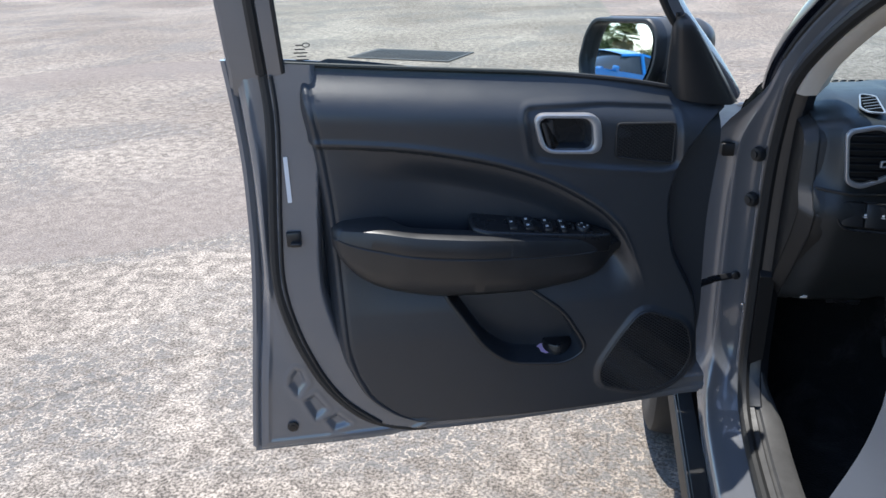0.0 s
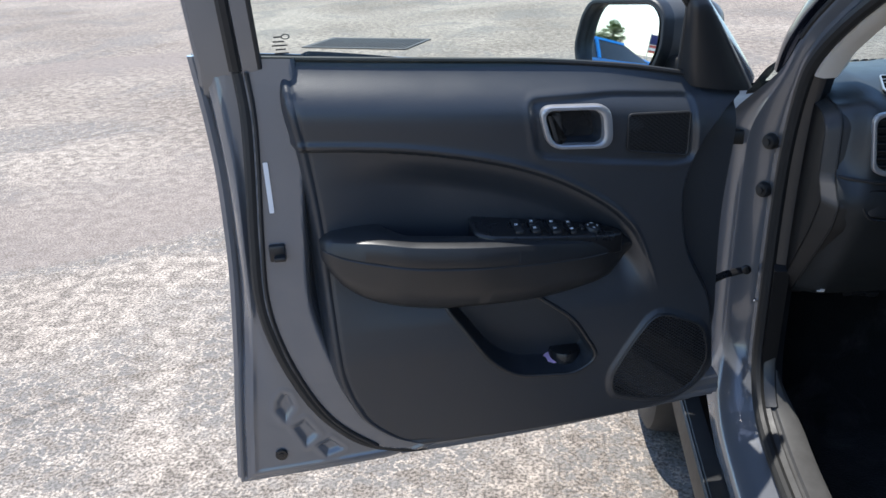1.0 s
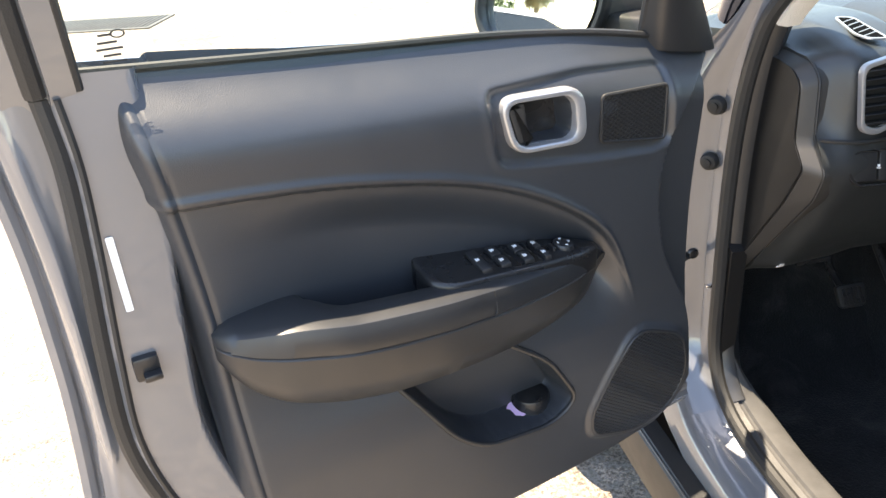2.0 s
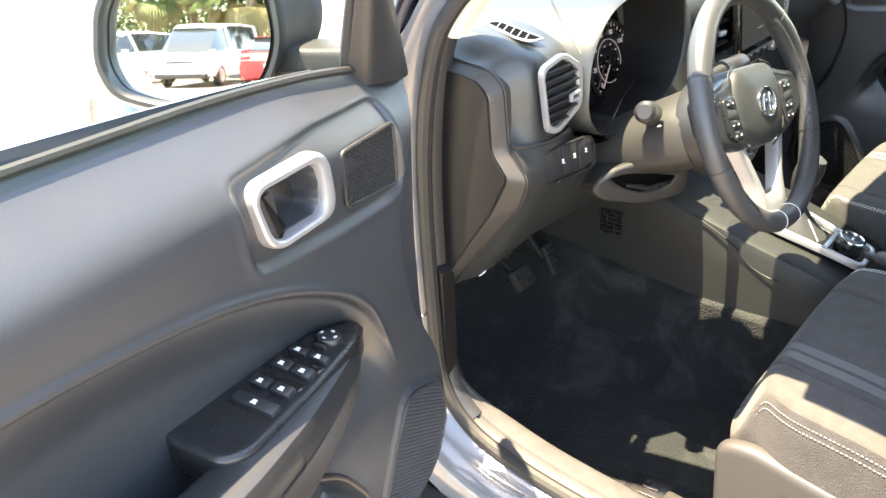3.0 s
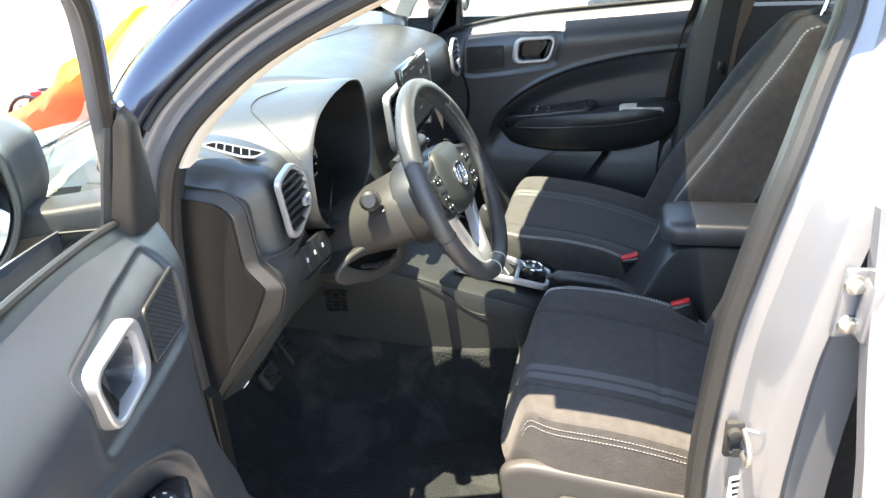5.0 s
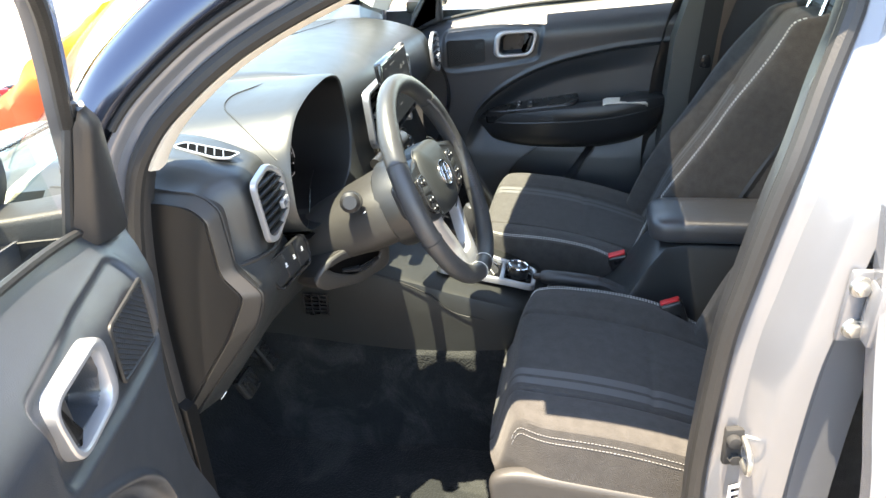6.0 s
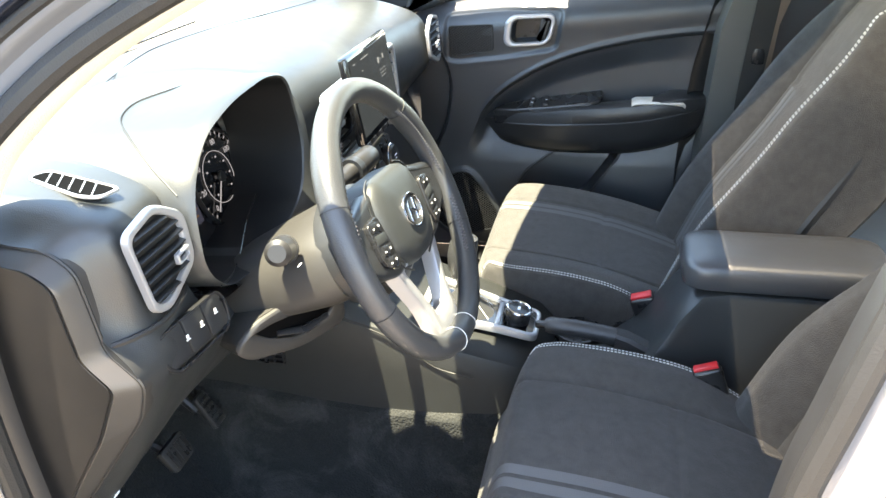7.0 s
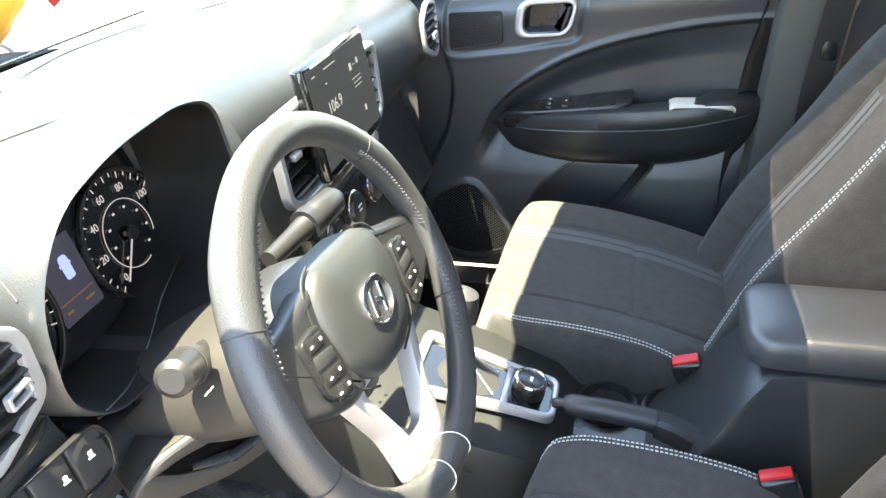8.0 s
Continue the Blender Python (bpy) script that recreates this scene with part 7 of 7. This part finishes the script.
def parked(x, y, turn, paint, L, W, prof, glass, name, label, category):
    """prof: rows of (along, low z, belt z, roof z, half width of the roof); glass: the span along that has windows."""
    m = pose(x, y, 0, 0, 0, turn)
    t = thing(name, (x, y, 0), label, category, "parked cars")
    rings = []
    for a, lo, belt, roof, rw in prof:
        taper = 1 - 0.10 * step(0.36, 0.5, abs(a / L))
        h = W / 2 * taper
        rings.append([m @ Vector(v) for v in ((a, -h * 0.92, lo), (a, -h, lo + 0.12), (a, -h, (lo + belt) / 2), (a, -h * 0.96, belt), (a, h * 0.96, belt), (a, h, (lo + belt) / 2), (a, h, lo + 0.12), (a, h * 0.92, lo))])
    part("body", rings_mesh(rings), paint, t)
    g = [r for r in prof if glass[0] <= r[0] <= glass[1]]
    cab = []
    for a, lo, belt, roof, rw in g:
        cab.append([m @ Vector(v) for v in ((a, -W / 2 * 0.93, belt - 0.02), (a, -rw - 0.01, roof - 0.06), (a, rw + 0.01, roof - 0.06), (a, W / 2 * 0.93, belt - 0.02))])
    part("windows", rings_mesh(cab), DARK_GLASS, t, "dark window glass")
    roof_r = [[m @ Vector(v) for v in ((a, -rw - 0.03, roof - 0.07), (a, -rw, roof - 0.02), (a, 0, roof), (a, rw, roof - 0.02), (a, rw + 0.03, roof - 0.07))] for a, lo, belt, roof, rw in g if roof - belt > 0.3]
    part("roof", rings_mesh(roof_r, caps=False), paint, t)
    for a, lo, belt, roof, rw in (g[0], g[len(g) // 2], g[-1]):
        for sg in (-1, 1):
            part("pillar", tube([m @ Vector((a, sg * W / 2 * 0.945, belt)), m @ Vector((a * 0.97, sg * (rw + 0.02), roof - 0.05))], 0.045, 6), paint, t)
    r = 0.33
    for a in (-L * 0.30, L * 0.31):
        for sg in (-1, 1):
            w = part("wheel", cyl(r * 0.62, r * 0.62, 0.19, m @ pose(a, sg * (W / 2 - 0.09), r, 90, 0, 0), 24, 0.01), SILVER, t)
            rg = [[m @ Vector((a + rr * math.cos(q), sg * (W / 2 - 0.10) + o, r + rr * math.sin(q))) for o, rr in ((-0.10, r * 0.62), (-0.10, r * 0.9), (-0.07, r), (0.07, r), (0.10, r * 0.9), (0.10, r * 0.62))] for q in (2 * math.pi * i / 32 for i in range(32))]
            part("tyre", rings_mesh(rg, loop=True), RUBBER, w)
    for sg in (-1, 1):
        part("headlight", rbox(0.10, 0.32, 0.14, 0.03, m @ pose(L / 2 - 0.10, sg * W * 0.33, prof[-2][2] - 0.16), 3), CHROME, t, "clear headlight")
        part("tail_light", rbox(0.08, 0.26, 0.16, 0.03, m @ pose(-L / 2 + 0.07, sg * W * 0.36, prof[1][2] - 0.14), 3), RED, t, "red tail light")
        part("wing_mirror", rbox(0.10, 0.20, 0.14, 0.04, m @ pose(L * 0.20, sg * (W / 2 + 0.08), prof[-3][2] + 0.05), 3), paint, t)
    part("grille", rbox(0.06, W * 0.46, 0.16, 0.04, m @ pose(L / 2 - 0.05, 0, prof[-2][2] - 0.20), 3), GLOSS_BLACK, t, "black grille")
    part("bumper", rbox(0.16, W * 0.86, 0.20, 0.05, m @ pose(L / 2 - 0.08, 0, 0.36), 3), PLASTIC, t)
    part("number_plate", rbox(0.02, 0.32, 0.15, 0.004, m @ pose(-L / 2 - 0.0, 0, 0.62)), WHITE_INK, t)
    return t


SEDAN = [(-2.30, 0.35, 0.78, 0.80, 0.50), (-2.15, 0.28, 0.98, 1.00, 0.52), (-1.55, 0.22, 1.02, 1.12, 0.55), (-0.85, 0.22, 0.99, 1.42, 0.56), (0.0, 0.22, 0.97, 1.46, 0.56), (0.55, 0.22, 0.96, 1.36, 0.55), (1.20, 0.22, 0.95, 0.98, 0.60), (1.95, 0.25, 0.82, 0.84, 0.60), (2.30, 0.33, 0.66, 0.68, 0.5)]
VAN = [(-2.50, 0.36, 0.95, 1.72, 0.68), (-2.40, 0.30, 1.02, 1.84, 0.70), (-1.0, 0.28, 1.04, 1.88, 0.70), (0.5, 0.28, 1.04, 1.86, 0.70), (1.05, 0.28, 1.03, 1.74, 0.68), (1.75, 0.30, 1.00, 1.08, 0.68), (2.35, 0.34, 0.90, 0.92, 0.62), (2.50, 0.40, 0.66, 0.68, 0.52)]
SUV = [(-2.30, 0.40, 1.0, 1.35, 0.55), (-2.2, 0.32, 1.05, 1.62, 0.58), (-0.9, 0.28, 1.06, 1.70, 0.60), (0.2, 0.28, 1.04, 1.68, 0.60), (0.55, 0.28, 1.02, 1.58, 0.58), (1.15, 0.28, 1.00, 1.06, 0.66), (2.05, 0.32, 0.92, 0.94, 0.62), (2.30, 0.42, 0.70, 0.72, 0.5)]
parked(*polar(-145.9, 25.5), 35, PAINT_WHITE, 5.0, 1.85, VAN, (-2.40, 1.75), "white_van", "white passenger van parked facing the car", "van")
parked(*polar(-141.0, 23.0), -155, PAINT_RED, 4.6, 1.82, SEDAN, (-1.55, 1.20), "red_sedan", "red sedan parked with its tail to the yard", "car")
parked(*polar(-152.0, 27.0), 48, PAINT_WHITE, 4.6, 1.9, SUV, (-2.2, 1.15), "white_suv", "white SUV parked beside the van", "car")
parked(*polar(-174.6, 18.0), 40, PAINT_BLUE, 4.6, 1.85, SEDAN, (-1.55, 1.20), "blue_car", "bright blue car parked across the yard", "car")
parked(*polar(-163.0, 11.0), 87, PAINT_WHITE, 4.6, 1.8, SEDAN, (-1.55, 1.20), "white_sedan", "white sedan parked before the blue car", "car")
parked(8.65, -2.6, 90, PAINT_WHITE, 4.6, 1.9, SUV, (-2.2, 1.15), "white_suv", "white SUV parked across from the passenger side", "car")

# striped flag among the parked cars
fx, fy = polar(-169.6, 26.0)
flag = thing("flag", (fx, fy, 0), "small red and white striped flag on a pole", "flag")
part("pole", tube([(fx, fy, 0), (fx, fy, 2.0)], 0.02, 8), STEEL, flag)
for q in range(7):
    part("stripe", sheet(lambda u, v: (fx + 0.06 * math.sin(5 * u), fy - 0.95 * u, 1.30 + 0.085 * (q + v)), 8, 1, 0.004), PAINT_RED if q % 2 == 0 else PAINT_WHITE, flag)
part("canton", sheet(lambda u, v: (fx + 0.02 + 0.06 * math.sin(2.2 * u), fy - 0.01 - 0.40 * u, 1.58 + 0.32 * v), 4, 2, 0.012), surface("navy_cloth", (0.02, 0.03, 0.12), 0.8), flag)

# slack advertising tube and its fan on the ground ahead
def tube_cloth():
    m = bpy.data.materials.new("orange_yellow_cloth")
    m.use_nodes = True
    nt = m.node_tree
    b = nt.nodes["Principled BSDF"]
    b.inputs["Roughness"].default_value = 0.7
    co = nt.nodes.new("ShaderNodeTexCoord")
    sep = nt.nodes.new("ShaderNodeSeparateXYZ")
    mp = nt.nodes.new("ShaderNodeMapRange")
    mp.inputs["From Min"].default_value, mp.inputs["From Max"].default_value = 0.92, 1.16
    r = nt.nodes.new("ShaderNodeValToRGB")
    r.color_ramp.elements[0].color, r.color_ramp.elements[1].color = (0.55, 0.075, 0.012, 1), (0.72, 0.40, 0.03, 1)
    nt.links.new(co.outputs["Object"], sep.inputs[0])
    nt.links.new(sep.outputs["Z"], mp.inputs["Value"])
    nt.links.new(mp.outputs["Result"], r.inputs["Fac"])
    nt.links.new(r.outputs["Color"], b.inputs["Base Color"])
    return m


RED_CLOTH = surface("red_cloth", (0.26, 0.004, 0.005), 0.7, stain=0.2, stain_size=0.2)
air = thing("advertising_tube", (2.59, 3.56, 0), "slack orange and yellow cloth advertising tube with red fringe", "advertising tube")
spine = smooth_line([(2.59, 3.56, 0.13), (1.62, 2.23, 0.53), (1.08, 1.53, 0.79), (0.75, 1.09, 1.01), (0.65, 0.87, 1.12), (0.62, 0.74, 1.21)], 9)
rings = []
for i, c in enumerate(spine):
    f = i / (len(spine) - 1)
    r = 0.14 - 0.082 * f
    rings.append([c + Vector((0.62 * math.cos(a), -0.78 * math.cos(a), 0.8 * math.sin(a))) * r * (1 + 0.2 * noise.noise(Vector((f * 11, math.cos(a) * 2, math.sin(a) * 2)))) for a in (2 * math.pi * q / 20 for q in range(20))])
part("cloth", rings_mesh(rings), tube_cloth(), air)
rnd = random.Random(5)
for q in range(16):
    c = spine[-1 - rnd.choice((0, 0, 1, 2, 3, 10))] + Vector((0.03, -0.05, -0.02))
    dx, dy = rnd.uniform(-0.02, 0.13), rnd.uniform(-0.20, 0.02)
    part("fringe", sheet(lambda u, v: c + Vector((dx * u + 0.03 * v, dy * u - 0.03 * v, 0.07 * math.sin(3 * u) + 0.035 * (v - 0.3))), 6, 2, 0.002), RED_CLOTH, air, "red cloth fringe")
fan = thing("blower_fan", (2.75, 3.1, 0), "dark metal blower fan on a frame beside the tube", "blower fan")
part("housing", join(*[tube([Vector((2.85 + o, 3.15, 0.24)) + Vector((0, 0.17 * math.cos(a), 0.17 * math.sin(a))) for a in (2 * math.pi * q / 28 for q in range(28))], 0.014, 8, closed=True) for o in (-0.1, 0.1)]), PLASTIC_SMOOTH, fan)
part("motor", cyl(0.09, 0.09, 0.25, pose(2.85, 3.15, 0.24, 0, 90, 0), 20, 0.01), PLASTIC, fan)
for q in range(5):
    part("blade", rbox(0.03, 0.07, 0.14, 0.006, pose(2.85, 3.15, 0.24, 72 * q, 0, 0) @ pose(0, 0, 0.11, 0, 0, 35)), RED, fan)
for yy in (3.0, 3.3):
    part("foot", tube([(2.65, yy, 0.03), (3.05, yy, 0.03), (3.0, yy, 0.10)], 0.025, 8), PLASTIC_SMOOTH, fan)
